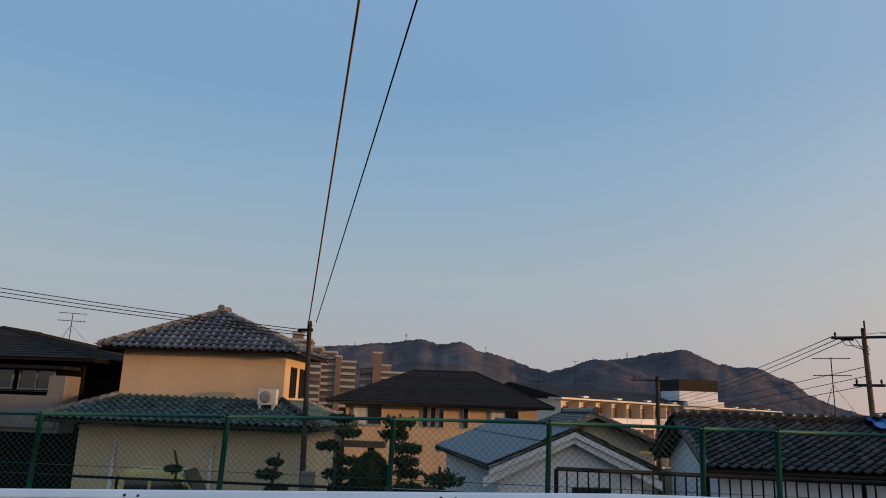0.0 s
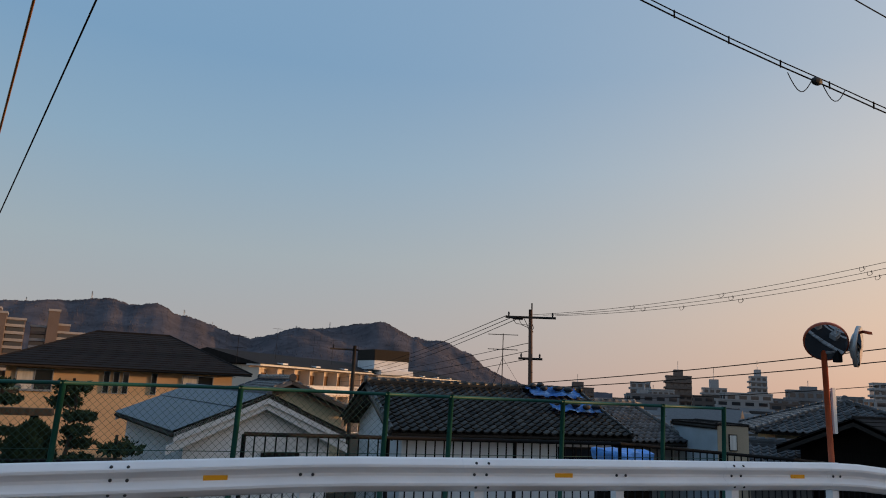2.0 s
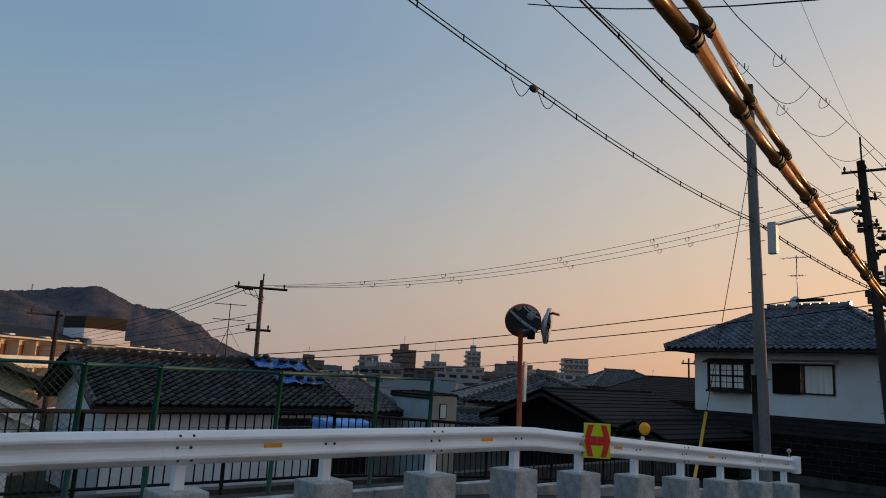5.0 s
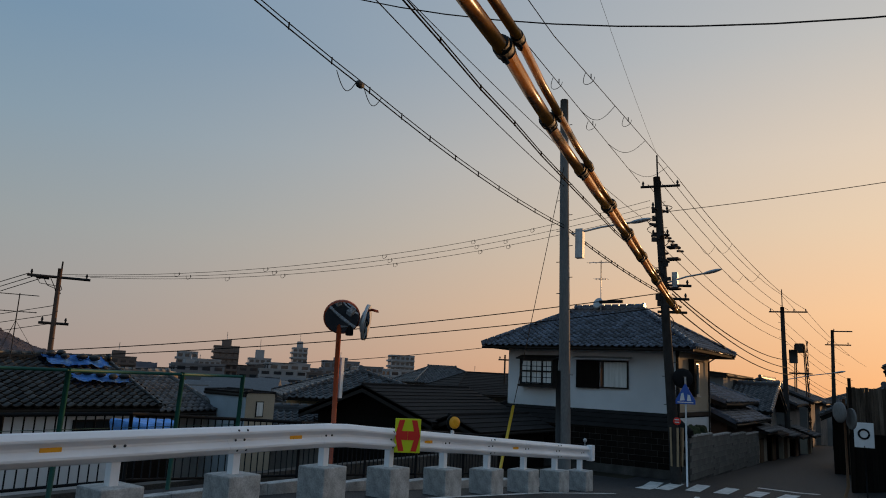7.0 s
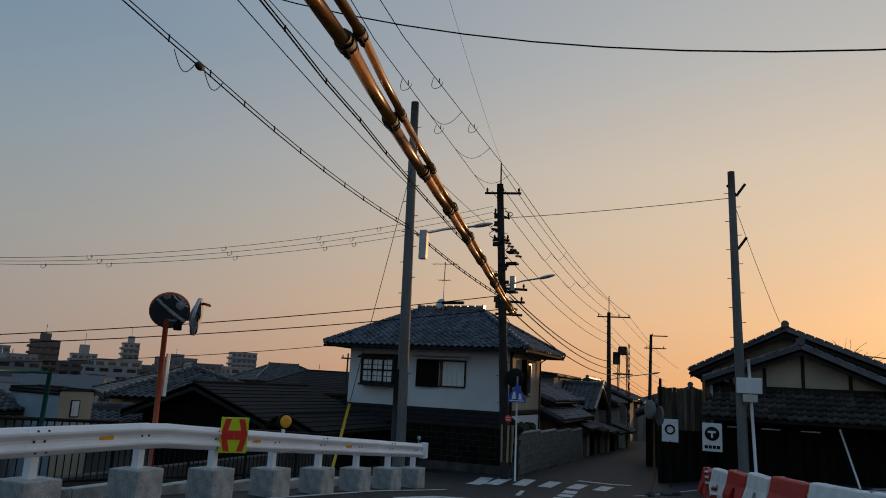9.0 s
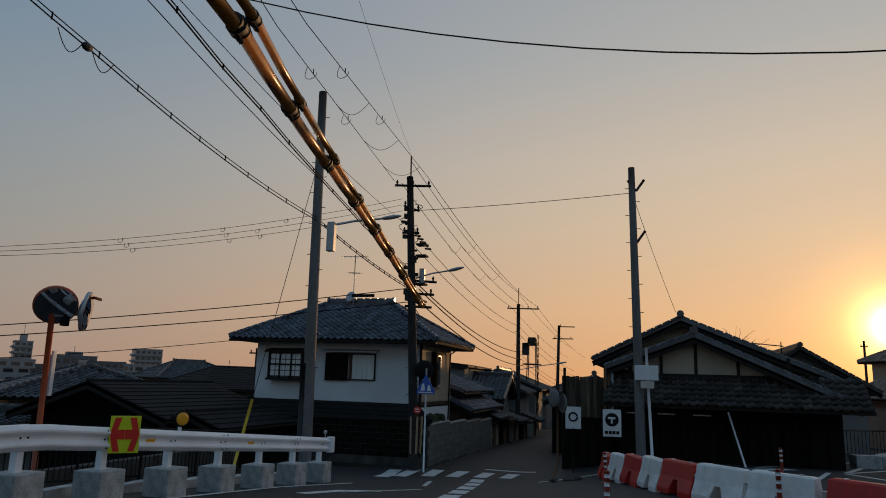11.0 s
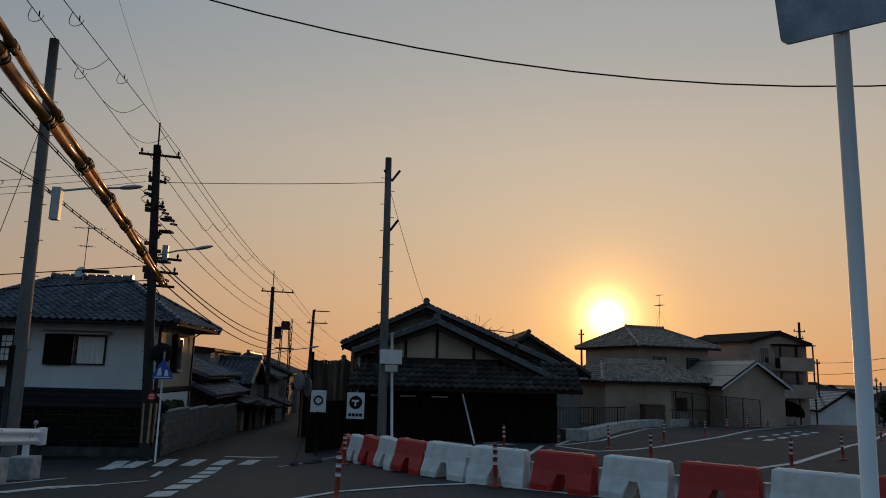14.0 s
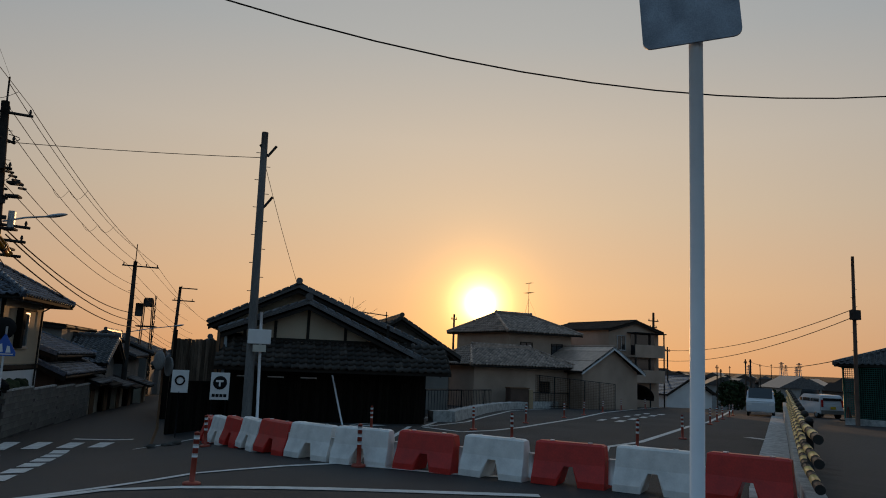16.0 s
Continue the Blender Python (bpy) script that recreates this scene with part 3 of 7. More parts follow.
def skirt(parent, x0, x1, y0, y1, z_lo, z_hi, run, cover, material, sides="S", pieces=0):
    """A lower roof that leans on the wall, along the named sides of a block."""
    roof = new("lower_roof")
    roof.parent = parent
    deck = bmesh.new()
    P = {"S": [(x0 - run, y0 - run, z_lo), (x1 + run, y0 - run, z_lo), (x1, y0, z_hi), (x0, y0, z_hi)],
         "E": [(x1 + run, y0 - run, z_lo), (x1 + run, y1 + run, z_lo), (x1, y1, z_hi), (x1, y0, z_hi)],
         "W": [(x0 - run, y1 + run, z_lo), (x0 - run, y0 - run, z_lo), (x0, y0, z_hi), (x0, y1, z_hi)]}
    for s in sides:
        pl = [Vector(p) for p in P[s]]
        nrm = (pl[1] - pl[0]).cross(pl[2] - pl[0]).normalized()
        extrude_poly(deck, [p - nrm * 0.004 for p in pl], nrm * -0.1)
        slope(roof, pl, cover, material, pieces if s == sides[0] else 0)
        cap_line(roof, pl[0], pl[3], M_CAPL if cover == "tile" else material, 0.14, 0.14, "hip_cap", cover == "tile")
        cap_line(roof, pl[1], pl[2], M_CAPL if cover == "tile" else material, 0.14, 0.14, "hip_cap", cover == "tile")
        part("gutter", tb([pl[0] - Vector((0, 0, 0.08)), pl[1] - Vector((0, 0, 0.08))], 0.05, 6), M_TRIM, roof)
    part("roof_deck", deck, M_TRIM, roof)
    return roof


# ---- guard rail on concrete blocks ----
RAIL_Y = 7.2
POSTS = [-8.3, -6.7, -5.1, -3.5, -1.9, -0.35, 1.33, 3.17, 4.91, 6.54, 8.15, 9.66, 11.2, 12.7, 14.19, 15.67, 17.04]


def rail_top(x):
    return 1.06 + min(0, 0.035 * (x - 1.5)) * smooth(-x, -6, -1.5) - 0.083 * max(0, x - 8.4) - 0.012 * smooth(x, 8, 9)


def guard_rail():
    g = thing("guard_rail", pose(0, RAIL_Y, 0), "white painted steel guard rail bolted to posts on concrete blocks", "guard rail")
    key = [(0.0, 0.0), (-0.012, -0.004), (-0.03, -0.014), (-0.068, -0.056), (-0.076, -0.068), (-0.076, -0.092), (-0.068, -0.104), (-0.018, -0.146), (-0.010, -0.156)]
    prof = key + [(y_, -0.34 - z_) for y_, z_ in reversed(key)]
    cuts = [-9, -4.3, -0.6, 3.05, 6.45, 8.1, 11.15, 14.15, 17.35]
    for a, b in zip(cuts, cuts[1:]):
        bm = bmesh.new()
        n, rows = 6, []
        for i in range(n + 1):
            x = a - 0.1 + (b - a + 0.2) * i / n
            x = min(x, 17.35)
            lap = 0.004 * (1 - i / n)
            rows.append([bm.verts.new((x, dy - lap, rail_top(x) + dz)) for dy, dz in prof] + [bm.verts.new((x, dy + 0.008 - lap, rail_top(x) + dz)) for dy, dz in reversed(prof)])
        k = len(rows[0])
        for u, w in zip(rows, rows[1:]):
            for j in range(k):
                bm.faces.new((u[j], u[(j + 1) % k], w[(j + 1) % k], w[j])).smooth = False
        bm.faces.new(rows[0][::-1]), bm.faces.new(rows[-1])
        bmesh.ops.recalc_face_normals(bm, faces=bm.faces[:])
        part("beam", bm, M_RAIL, g)
    zt = rail_top(17.35)
    part("end_plate", bx(17.34, 17.52, -0.13, 0.03, zt - 0.36, zt + 0.02, 0.02), M_RAIL, g)
    for i, x in enumerate(POSTS):
        z0 = zground(x, RAIL_Y)
        part("post", bx(x - 0.055, x + 0.055, 0.01, 0.12, z0 + 0.3, rail_top(x) - 0.03, 0.008), M_RAIL, g)
        spots = [(-0.06, -0.17), (0.06, -0.17)] if i % 2 == 0 else [(-0.07, -0.05), (0.07, -0.05), (-0.07, -0.17), (0.07, -0.17), (-0.07, -0.29), (0.07, -0.29)]
        for dx, dz in spots:
            bm = bmesh.new()
            disc(bm, (x + dx, -0.02 if abs(dz + 0.17) < 0.01 else -0.068, rail_top(x) + dz), (0, -1, 0), 0.016, 0.02, 8, 0.01)
            part("bolt", bm, M_BOLT, g)
    for x in (-6.3, -2.9, 0.48, 4.17, 7.5, 10.62, 13.7):
        part("reflector", bx(x - 0.11, x + 0.11, -0.022, -0.004, rail_top(x) - 0.2, rail_top(x) - 0.15, 0.004), M_AMBER, g, "amber reflector plate")
    return g


guard_rail()


def concrete_block(x):
    z0 = zground(x, RAIL_Y)
    b = bx(-0.25, 0.25, -0.25, 0.25, -0.05, 0.47, 0.022)
    for v in b.verts:
        v.co += Vector((noise.noise(v.co * 9 + Vector((x, 0, 0))), noise.noise(v.co * 8 + Vector((0, x, 0))), 0)) * 0.006
    o = obj("concrete_block", b, M_CONC)
    o.matrix_world = pose(x, RAIL_Y + 0.06, z0, 0, 0, random.uniform(-4, 4))
    tagged(o, "grey concrete footing block under a guard rail post", "concrete block", "rail footings")


for px in POSTS:
    concrete_block(px)


def arrow_sign():
    x = 9.78
    s = thing("arrow_sign", pose(x, RAIL_Y - 0.2, rail_top(x) - 0.17, 0, 0, -46), "yellow sign with red double arrow fixed to guard rail", "road sign")
    part("board", bx(-0.21, 0.21, -0.015, 0.015, -0.19, 0.35, 0.006), M_SIGNY, s)
    for sx in (-1, 1):
        bm = extrude_poly(bmesh.new(), [(sx * 0.002, -0.02, 0.15), (sx * 0.1, -0.02, 0.15), (sx * 0.055, -0.02, 0.325), (sx * 0.145, -0.02, 0.325), (sx * 0.203, -0.02, 0.08),
                                        (sx * 0.145, -0.02, -0.165), (sx * 0.055, -0.02, -0.165), (sx * 0.1, -0.02, 0.01), (sx * 0.002, -0.02, 0.01)], (0, 0.003, 0))
        part("arrow", bm, M_SIGNR, s, "red arrow")
    part("bracket", bx(-0.03, 0.03, 0.015, 0.14, -0.1, 0.1, 0.004), M_GALV, s)


arrow_sign()
x = 11.45
s = thing("round_reflector", pose(x, RAIL_Y + 0.06, rail_top(x)), "amber round road reflector on a white stem", "reflector")
part("stem", bx(-0.03, 0.03, -0.02, 0.02, -0.1, 0.1, 0.004), M_RAIL, s)
b = bmesh.new()
disc(b, (0, -0.03, 0.2), (-0.5, -1, 0), 0.14, 0.05, 20, 0.02)
part("housing", b, M_BLACKP, s)
b = bmesh.new()
disc(b, (-0.012, -0.054, 0.2), (-0.5, -1, 0), 0.11, 0.02, 20, 0.015)
part("lens", b, M_AMBER, s)
x = 17.2
s = thing("end_marker", pose(x, RAIL_Y, rail_top(x)), "small grey ball marker on the rail end", "reflector")
part("stem", tb([(0, 0, 0), (0, 0, 0.1)], 0.012), M_GALV, s)
b = bmesh.new()
bmesh.ops.create_uvsphere(b, u_segments=10, v_segments=7, radius=0.05, matrix=pose(0, 0, 0.13))
part("knob", b, M_GALV, s)

# the kerb behind the blocks
b = bmesh.new()
for i in range(34):
    x0 = -9 + i * 0.8
    z = zground(x0 + 0.4, 8.1)
    if x0 < 17.4:
        box(b, x0 + 0.005, x0 + 0.795, 8.0, 8.2, z - 0.3, z + 0.16, 0.012)
tagged(obj("kerb", b, M_CONC), "pale concrete kerb stones behind the guard rail", "kerb", kind="structure")

# ---- green chain-link fence ----
FENCE_Y = 9.2
fence = thing("chain_link_fence", pose(0, FENCE_Y, 0), "green chain-link fence with painted steel posts", "fence")
FP = [-10.6, -8.3, -5.91, -3.39, -1.22, 0.75, 2.63, 3.53, 5.25, 6.97, 8.11]
ftop = lambda x: 1.66 + 0.022 * min(0, x)  # noqa: E731
for x in FP:
    part("fence_post", tb([(x - 0.02, 0, -0.4), (x + 0.03, 0, ftop(x) + 0.03)], 0.034, 10), M_GREENP, fence)
for a, b_ in zip(FP, FP[1:]):
    part("top_rail", tb([(a, -0.01, ftop(a)), (b_, -0.01, ftop(b_))], 0.022, 8), M_GREENP, fence)
    part("tension_wire", tb([(a, -0.01, 0.9), (b_, -0.01, 0.9)], 0.004, 4), M_GREENW, fence)
verts, faces = [], []


def thin_bar(a, b, r):
    d = Vector(b) - Vector(a)
    s = d.cross(Vector((0, 1, 0))).normalized() * r
    k = len(verts)
    for p in (Vector(a), Vector(b)):
        verts.extend([p + s, p - s * 0.5 + Vector((0, r * 0.87, 0)), p - s * 0.5 - Vector((0, r * 0.87, 0))])
    faces.extend([(k, k + 1, k + 4, k + 3), (k + 1, k + 2, k + 5, k + 4), (k + 2, k, k + 3, k + 5)])


step, z_lo, z_hi, x_lo, x_hi = 0.085, -0.05, 1.62, FP[0], FP[6]
hgt = z_hi - z_lo
c = x_lo - hgt
while c < x_hi:
    for sg in (1, -1):
        u0, u1 = c, c + hgt
        a0, a1 = max(u0, x_lo), min(u1, x_hi)
        if a1 > a0:
            za, zb = z_lo + (a0 - u0), z_lo + (a1 - u0)
            if sg < 0:
                za, zb = z_hi - (a0 - u0), z_hi - (a1 - u0)
            thin_bar((a0, 0.005 * sg, za + 0.022 * min(0, a0) * (za / 1.6)), (a1, 0.005 * sg, zb + 0.022 * min(0, a1) * (zb / 1.6)), 0.0024)
    c += step
me = bpy.data.meshes.new("wire_mesh")
me.from_pydata(verts, [], faces)
me.materials.append(M_GREENW)
o = new("wire_mesh", me)
o.parent = fence
tagged(o, "green woven wire", kind="stuff")


# ---- black railing behind it ----
def railing(label, pts, height, spacing, base=None, name="railing", material=None, low=0.12):
    """A railing of uprights along a line in plan, its feet on the ground or at the heights given."""
    r = thing(name, pose(0, 0, 0), label, "railing")
    mt = material or M_BLACKP
    P3 = [Vector((x, y, (zground(x, y) if base is None else base[i]))) for i, (x, y) in enumerate(pts)]
    for a, b in zip(P3, P3[1:]):
        up = Vector((0, 0, 1))
        part("top_bar", tb([a + up * height, b + up * height], 0.03, 6), mt, r)
        part("bottom_bar", tb([a + up * low, b + up * low], 0.022, 6), mt, r)
        n = max(1, round((b - a).length / spacing))
        for i in range(n + 1):
            p = a.lerp(b, i / n)
            big = i % 14 == 0
            part("post" if big else "baluster", tb([p + up * (-0.2 if big else low), p + up * height], 0.03 if big else 0.011, 5), mt, r)
    return r


railing("black steel railing with upright bars along the drop", [(0.9, 9.6), (6.5, 9.6), (9.9, 9.6), (13.5, 9.6), (17.2, 9.6)], 1.06, 0.135, [0.02, 0, -0.2, -0.45, -0.72])
r = thing("pipe_rail", pose(0, 9.7, 0), "thin dark pipe rail beyond the fence", "railing")
for xx in (-11, -8, -5, -2, 0.8):
    part("post", tb([(xx, 0, -0.4), (xx, 0, 0.72)], 0.02), M_BLACKP, r)
part("bar", tb([(-11, 0, 0.7), (0.8, 0, 0.72)], 0.02), M_BLACKP, r)
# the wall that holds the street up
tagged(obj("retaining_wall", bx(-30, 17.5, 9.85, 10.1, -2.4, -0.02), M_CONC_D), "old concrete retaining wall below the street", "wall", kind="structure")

# ---- traffic mirror ----
mir = thing("traffic_mirror", pose(10.95, 9.75, zground(10.95, 9.5)), "orange pole with two round convex traffic mirrors", "traffic mirror")
z0 = zground(10.95, 9.5)
part("pole", tb([(0.0, 0, -0.3), (-0.04, 0.03, 2.95 - z0)], 0.05, 12), M_ORANGE, mir)
part("mirror_arm", tb([(-0.04, 0.0, 2.84 - z0), (0.3, -0.2, 2.84 - z0), (0.42, -0.28, 2.84 - z0)], 0.035, 8), M_GALV, mir, "grey steel bracket")
part("lamp_stub", bx(0.08, 0.2, -0.16, -0.04, 2.55 - z0, 2.8 - z0, 0.02), M_BLACKP, mir)
part("notice", bx(0.06, 0.14, -0.02, 0.02, 1.3 - z0, 2.1 - z0, 0.004), M_SIGNW, mir, "white narrow notice plate")
for nm, (dx, dy, dz), ax in (("mirror", (-0.08, -0.07, 2.9), (-0.60, -0.62, -0.50)), ("mirror", (0.42, -0.33, 2.84), (0.52, -0.83, -0.12))):
    c_, ax = Vector((dx, dy, dz - z0)), Vector(ax).normalized()
    b = bmesh.new()
    disc(b, c_, ax, 0.37, 0.06, 28, 0.0)
    back = part(nm, b, M_ORANGE if dx < 0 else M_GALV, mir)
    b = bmesh.new()
    side_ = ax.cross(Vector((0, 0, 1))).normalized()
    up_ = side_.cross(ax)
    rings = [[b.verts.new(c_ + ax * (0.008 + 0.022 * (1 - (k / 6) ** 2)) + (side_ * math.cos(2 * math.pi * j / 28) + up_ * math.sin(2 * math.pi * j / 28)) * 0.345 * k / 6) for j in range(28)] for k in range(1, 7)]
    b.faces.new(rings[0]).smooth = True
    for u, w in zip(rings, rings[1:]):
        for j in range(28):
            b.faces.new((u[j], w[j], w[(j + 1) % 28], u[(j + 1) % 28])).smooth = True
    part("mirror_face", b, M_MIRROR, back)
    b = bmesh.new()
    disc(b, c_ - ax * 0.06, -ax, 0.3, 0.01, 24, 0.1)
    part("mirror_back", b, M_BLACKP if dx < 0 else M_GALV, back)
part("bracket", tb([(-0.03, 0, 2.72 - z0), (0.36, -0.3, 2.8 - z0)], 0.035), M_GALV, mir)
part("hood", extrude_poly(bmesh.new(), [(0.56, -0.42, 3.06 - z0), (0.6, -0.25, 3.1 - z0), (0.58, -0.25, 3.15 - z0), (0.54, -0.42, 3.11 - z0)], (0.06, -0.02, 0)), M_ORANGE, mir)


# ---- poles and wires ----
def utility_pole(label, base, top, r=0.16, material=None, arms=(), steps=True, spike=0.0, name="utility_pole"):
    """arms: height, half length to each side along its direction, direction in degrees, insulators."""
    base, top = Vector(base), Vector(top)
    p = thing(name, pose(*base), label, "utility pole", "utility poles")
    v = top - base
    part("shaft", tb([(0, 0, -0.6) if k == 0 else v * (k / 8) for k in range(9)], r, 12, r * 0.68), material or M_POLE, p)
    if spike:
        part("spike", tb([v * 0.96 + Vector((0.05, 0, 0)), v + Vector((0.05, 0, spike))], 0.03), M_POLE_D, p)
    for hh, a0, a1, deg, n in arms:
        at = v * ((hh - base.z) / v.z)
        d = Vector((math.cos(radians(deg)), math.sin(radians(deg)), 0))
        arm = part("crossarm", tb([at + d * a0, at + d * a1], 0.045, 4), M_POLE_D, p)
        for i in range(n):
            q = at + d * (a0 + (a1 - a0) * (i + 0.15) / max(1, n - 0.7))
            b = tb([q, q + Vector((0, 0, 0.1))], 0.03, 6)
            tube(b, [q + Vector((0, 0, 0.1)), q + Vector((0, 0, 0.2))], 0.05, 6, 0.02)
            part("insulator", b, M_PL_GR if material is None else M_POLE_D, arm)
    if steps:
        for i in range(int((v.z - 2.2) / 0.45)):
            q = v * ((2.0 + i * 0.45) / v.z)
            sgn = 1 if i % 2 else -1
            part("step_bolt", tb([q, q + Vector((0, sgn * (r + 0.08), 0))], 0.011, 4), M_BOLT, p)
    return p


def street_lamp(pole, at, to, label="grey street lamp head"):
    at, to = Vector(at), Vector(to)
    arm = part("lamp_arm", tb([at, at.lerp(to, 0.5) + Vector((0, 0, 0.04)), to], 0.03, 6), M_GALV, pole)
    d = (to - at).normalized()
    b = bmesh.new()
    bmesh.ops.create_uvsphere(b, u_segments=12, v_segments=8, radius=1, matrix=Matrix.Translation(to + d * 0.25) @ d.to_track_quat("X", "Z").to_matrix().to_4x4() @ Matrix.Diagonal((0.32, 0.11, 0.06, 1)))
    part("lamp_head", b, M_GALV, arm, label)


PC, PD, PE, PF = Vector((18.5, 8.35, -0.85)), Vector((23.85, 7.02, -1.15)), Vector((47.8, 7.8, -1.7)), Vector((23.64, -0.28, -0.6))
pc = utility_pole("tall round grey steel utility pole beside the road", PC, (18.42, 8.5, 10.05), 0.17, M_POLE)
street_lamp(pc, (0.05, -0.1, 6.85), (0.72, -1.6, 7.2))
part("control_box", bx(0.02, 0.2, -0.42, -0.2, 6.15, 7.0, 0.02), M_GALV, pc, "grey lamp control box")
part("black_sleeve", tb([(-0.12, 0.14, 1.0), (-0.12, 0.16, 3.0)], 0.09, 8), M_BLACK, pc)
pd_ = utility_pole("dark wooden looking utility pole crowded with cables and fittings", PD, (23.67, 7.52, 8.95), 0.17, M_POLE_D,
                   arms=[(8.62, -0.55, 0.75, -75, 3), (5.2, -0.2, 0.9, -60, 2), (4.75, -0.2, 0.8, -60, 2), (4.3, -0.25, 0.7, -60, 1), (6.9, -0.3, 0.3, -75, 2), (7.8, -0.5, 0.35, 160, 3)], spike=0.8)
street_lamp(pd_, (0.0, 0.2, 6.45), (0.31, -0.9, 6.75))
part("lamp_box", bx(0.0, 0.16, -0.1, 0.08, 6.2, 6.8, 0.02), M_GALV, pd_)
for i in range(6):
    a = 2 * math.pi * i / 6
    part("guard_stripe", bx(-0.035, 0.035, -0.19, -0.175, 0.55, 1.75, 0.0, m=pose(0, 0, 0, 1.5, 0, i * 60)), M_CAPO, pd_, "faded sandy stripe of the pole guard")
b = bmesh.new()
disc(b, (-0.2, -0.1, 1.95), (-1, -0.3, 0), 0.12, 0.02, 16, 0.004)
part("small_sign", b, M_SIGNR, pd_, "small round red and white sign")
b = bmesh.new()
for dz in (0.03, -0.05):
    box(b, -0.225, -0.212, -0.17, -0.03, 1.95 + dz, 1.98 + dz)
part("sign_bars", b, M_SIGNW, pd_)
rnd = random.Random(8)
for k in range(22):
    a_, zz = rnd.uniform(0, 6.28), rnd.uniform(5.2, 9.0)
    part("fitting", bx(0.12, rnd.uniform(0.22, 0.38), -0.04, 0.04, zz, zz + rnd.uniform(0.06, 0.2), 0.01, m=pose(-0.18 * zz / 10, 0.5 * zz / 10, 0, 0, 0, math.degrees(a_))), M_POLE_D, pd_)
for k in range(9):
    a_, zz, dr = rnd.uniform(0, 6.28), rnd.uniform(5.4, 9.2), rnd.uniform(0.25, 0.6)
    c_, s_ = math.cos(a_) * 0.3, math.sin(a_) * 0.3
    oy = 0.5 * zz / 10
    part("jumper_wire", tb([(c_ * (0.4 + 1.2 * math.sin(math.pi * i / 8)), oy + s_ * (0.4 + 1.2 * math.sin(math.pi * i / 8)), zz - dr * i / 8) for i in range(9)], 0.014, 5), M_CABLE, pd_)
for k in range(6):
    q0 = Vector((0.25, -0.2 - 0.1 * k, 8.05 - 0.12 * k))
    part("string_insulator", tb([q0 + Vector((-0.5, 0.5, 0.0)), q0 + Vector((-0.22, 0.4, 0.03))], 0.04, 6), M_POLE_D, pd_)
# transformer-like clutter on the pole
for zz in (5.6, 6.2, 7.2, 7.6):
    part("fitting", bx(-0.19, 0.19, -0.19, 0.19, zz, zz + 0.07, 0.02), M_POLE_D, pd_)
pe = utility_pole("dark utility pole with crossarm beside the lane", PE, (47.8, 7.85, 7.1), 0.17, M_POLE_D, arms=[(6.8, -0.75, 1.4, -75, 4)], spike=1.1)
part("transformer", tb([(0.1, -0.45, 5.4), (0.1, -0.45, 6.2)], 0.24, 12), M_POLE_D, pe)
street_lamp(pe, (0, 0, 4.4), (0.3, -2.6, 4.9))
pk = utility_pole("dark utility pole far down the lane", (60, 6.8, -2.0), (60.1, 6.6, 6.7), 0.16, M_POLE_D, arms=[(6.6, -0.1, 1.3, -80, 1), (5.6, -0.5, 1.2, -80, 2)])
pf = utility_pole("grey concrete utility pole with short steel brackets", PF, (23.66, -0.14, 8.85), 0.155, M_POLE)
for zz, s in ((8.2, 1), (6.5, 1), (8.2, -1)):
    part("bracket", tb([(0, 0, zz + 0.45), (0.0, -s * 0.26, zz + 0.82)], 0.045, 6), M_POLE_D, pf)
part("white_post", tb([(-0.1, -0.34, -0.4), (-0.1, -0.2, 3.6)], 0.045, 8), M_RAIL, pf, "white steel post")
part("notice_box", bx(-0.3, -0.14, -0.55, 0.15, 2.6, 3.05, 0.02), M_SIGNW, pf, "white notice box")
part("lower_notice", bx(-0.28, -0.14, -0.42, -0.02, 2.36, 2.58, 0.01), M_AC, pf)
pb = utility_pole("brown utility pole rising behind tiled roofs", (12.3, 24.05, -2.2), (12.2, 24.1, 4.85), 0.105, M_BROWN,
                  arms=[(4.55, -0.95, 0.95, -26, 3), (3.0, -0.45, 0.45, -26, 2)], spike=0.25)
for k in range(4):
    part("jumper_wire", tb([(-0.75 + 0.2 * k, 0.35 - 0.1 * k, 6.75), (-0.6 + 0.2 * k, 0.25 - 0.1 * k, 6.5 - 0.05 * k), (-0.15, 0.05, 6.45 - 0.1 * k), (0.0, 0.0, 6.2)], 0.012, 5), M_CABLE, pb)
part("dead_end_insulator", tb([(-0.95, 0.45, 6.75), (-0.6, 0.3, 6.72)], 0.045, 8), M_POLE_D, pb)
part("dead_end_insulator", tb([(-0.6, 0.5, 6.72), (-0.3, 0.3, 6.7)], 0.045, 8), M_POLE_D, pb)
pa = utility_pole("slim dark service pole beside the garden", (-4.55, 18.1, -1.9), (-4.72, 18.1, 3.88), 0.085, M_POLE_D, arms=[(3.65, -0.1, 0.35, 160, 1)])
part("meter_box", bx(-0.05, 0.3, -0.25, -0.1, 1.2, 2.05, 0.02), M_PL_GR, pa)
ph = utility_pole("far utility pole behind the flats", (61.3, -35.7, -2.5), (61.3, -35.75, 7.0), 0.15, M_POLE_D, arms=[(6.2, -0.7, 0.7, -70, 3), (5.6, -0.5, 0.5, -70, 2)])
pi_ = utility_pole("rust-brown utility pole beside the new road", (31.1, -29.7, -0.3), (31.05, -29.83, 7.9), 0.11, M_BROWN, arms=[(7.6, -0.55, 0.55, -45, 3), (5.8, -0.2, 0.3, -45, 1)])
part("pole_box", bx(-0.35, 0.0, -0.2, 0.2, 4.9, 5.4, 0.02), M_POLE_D, pi_)
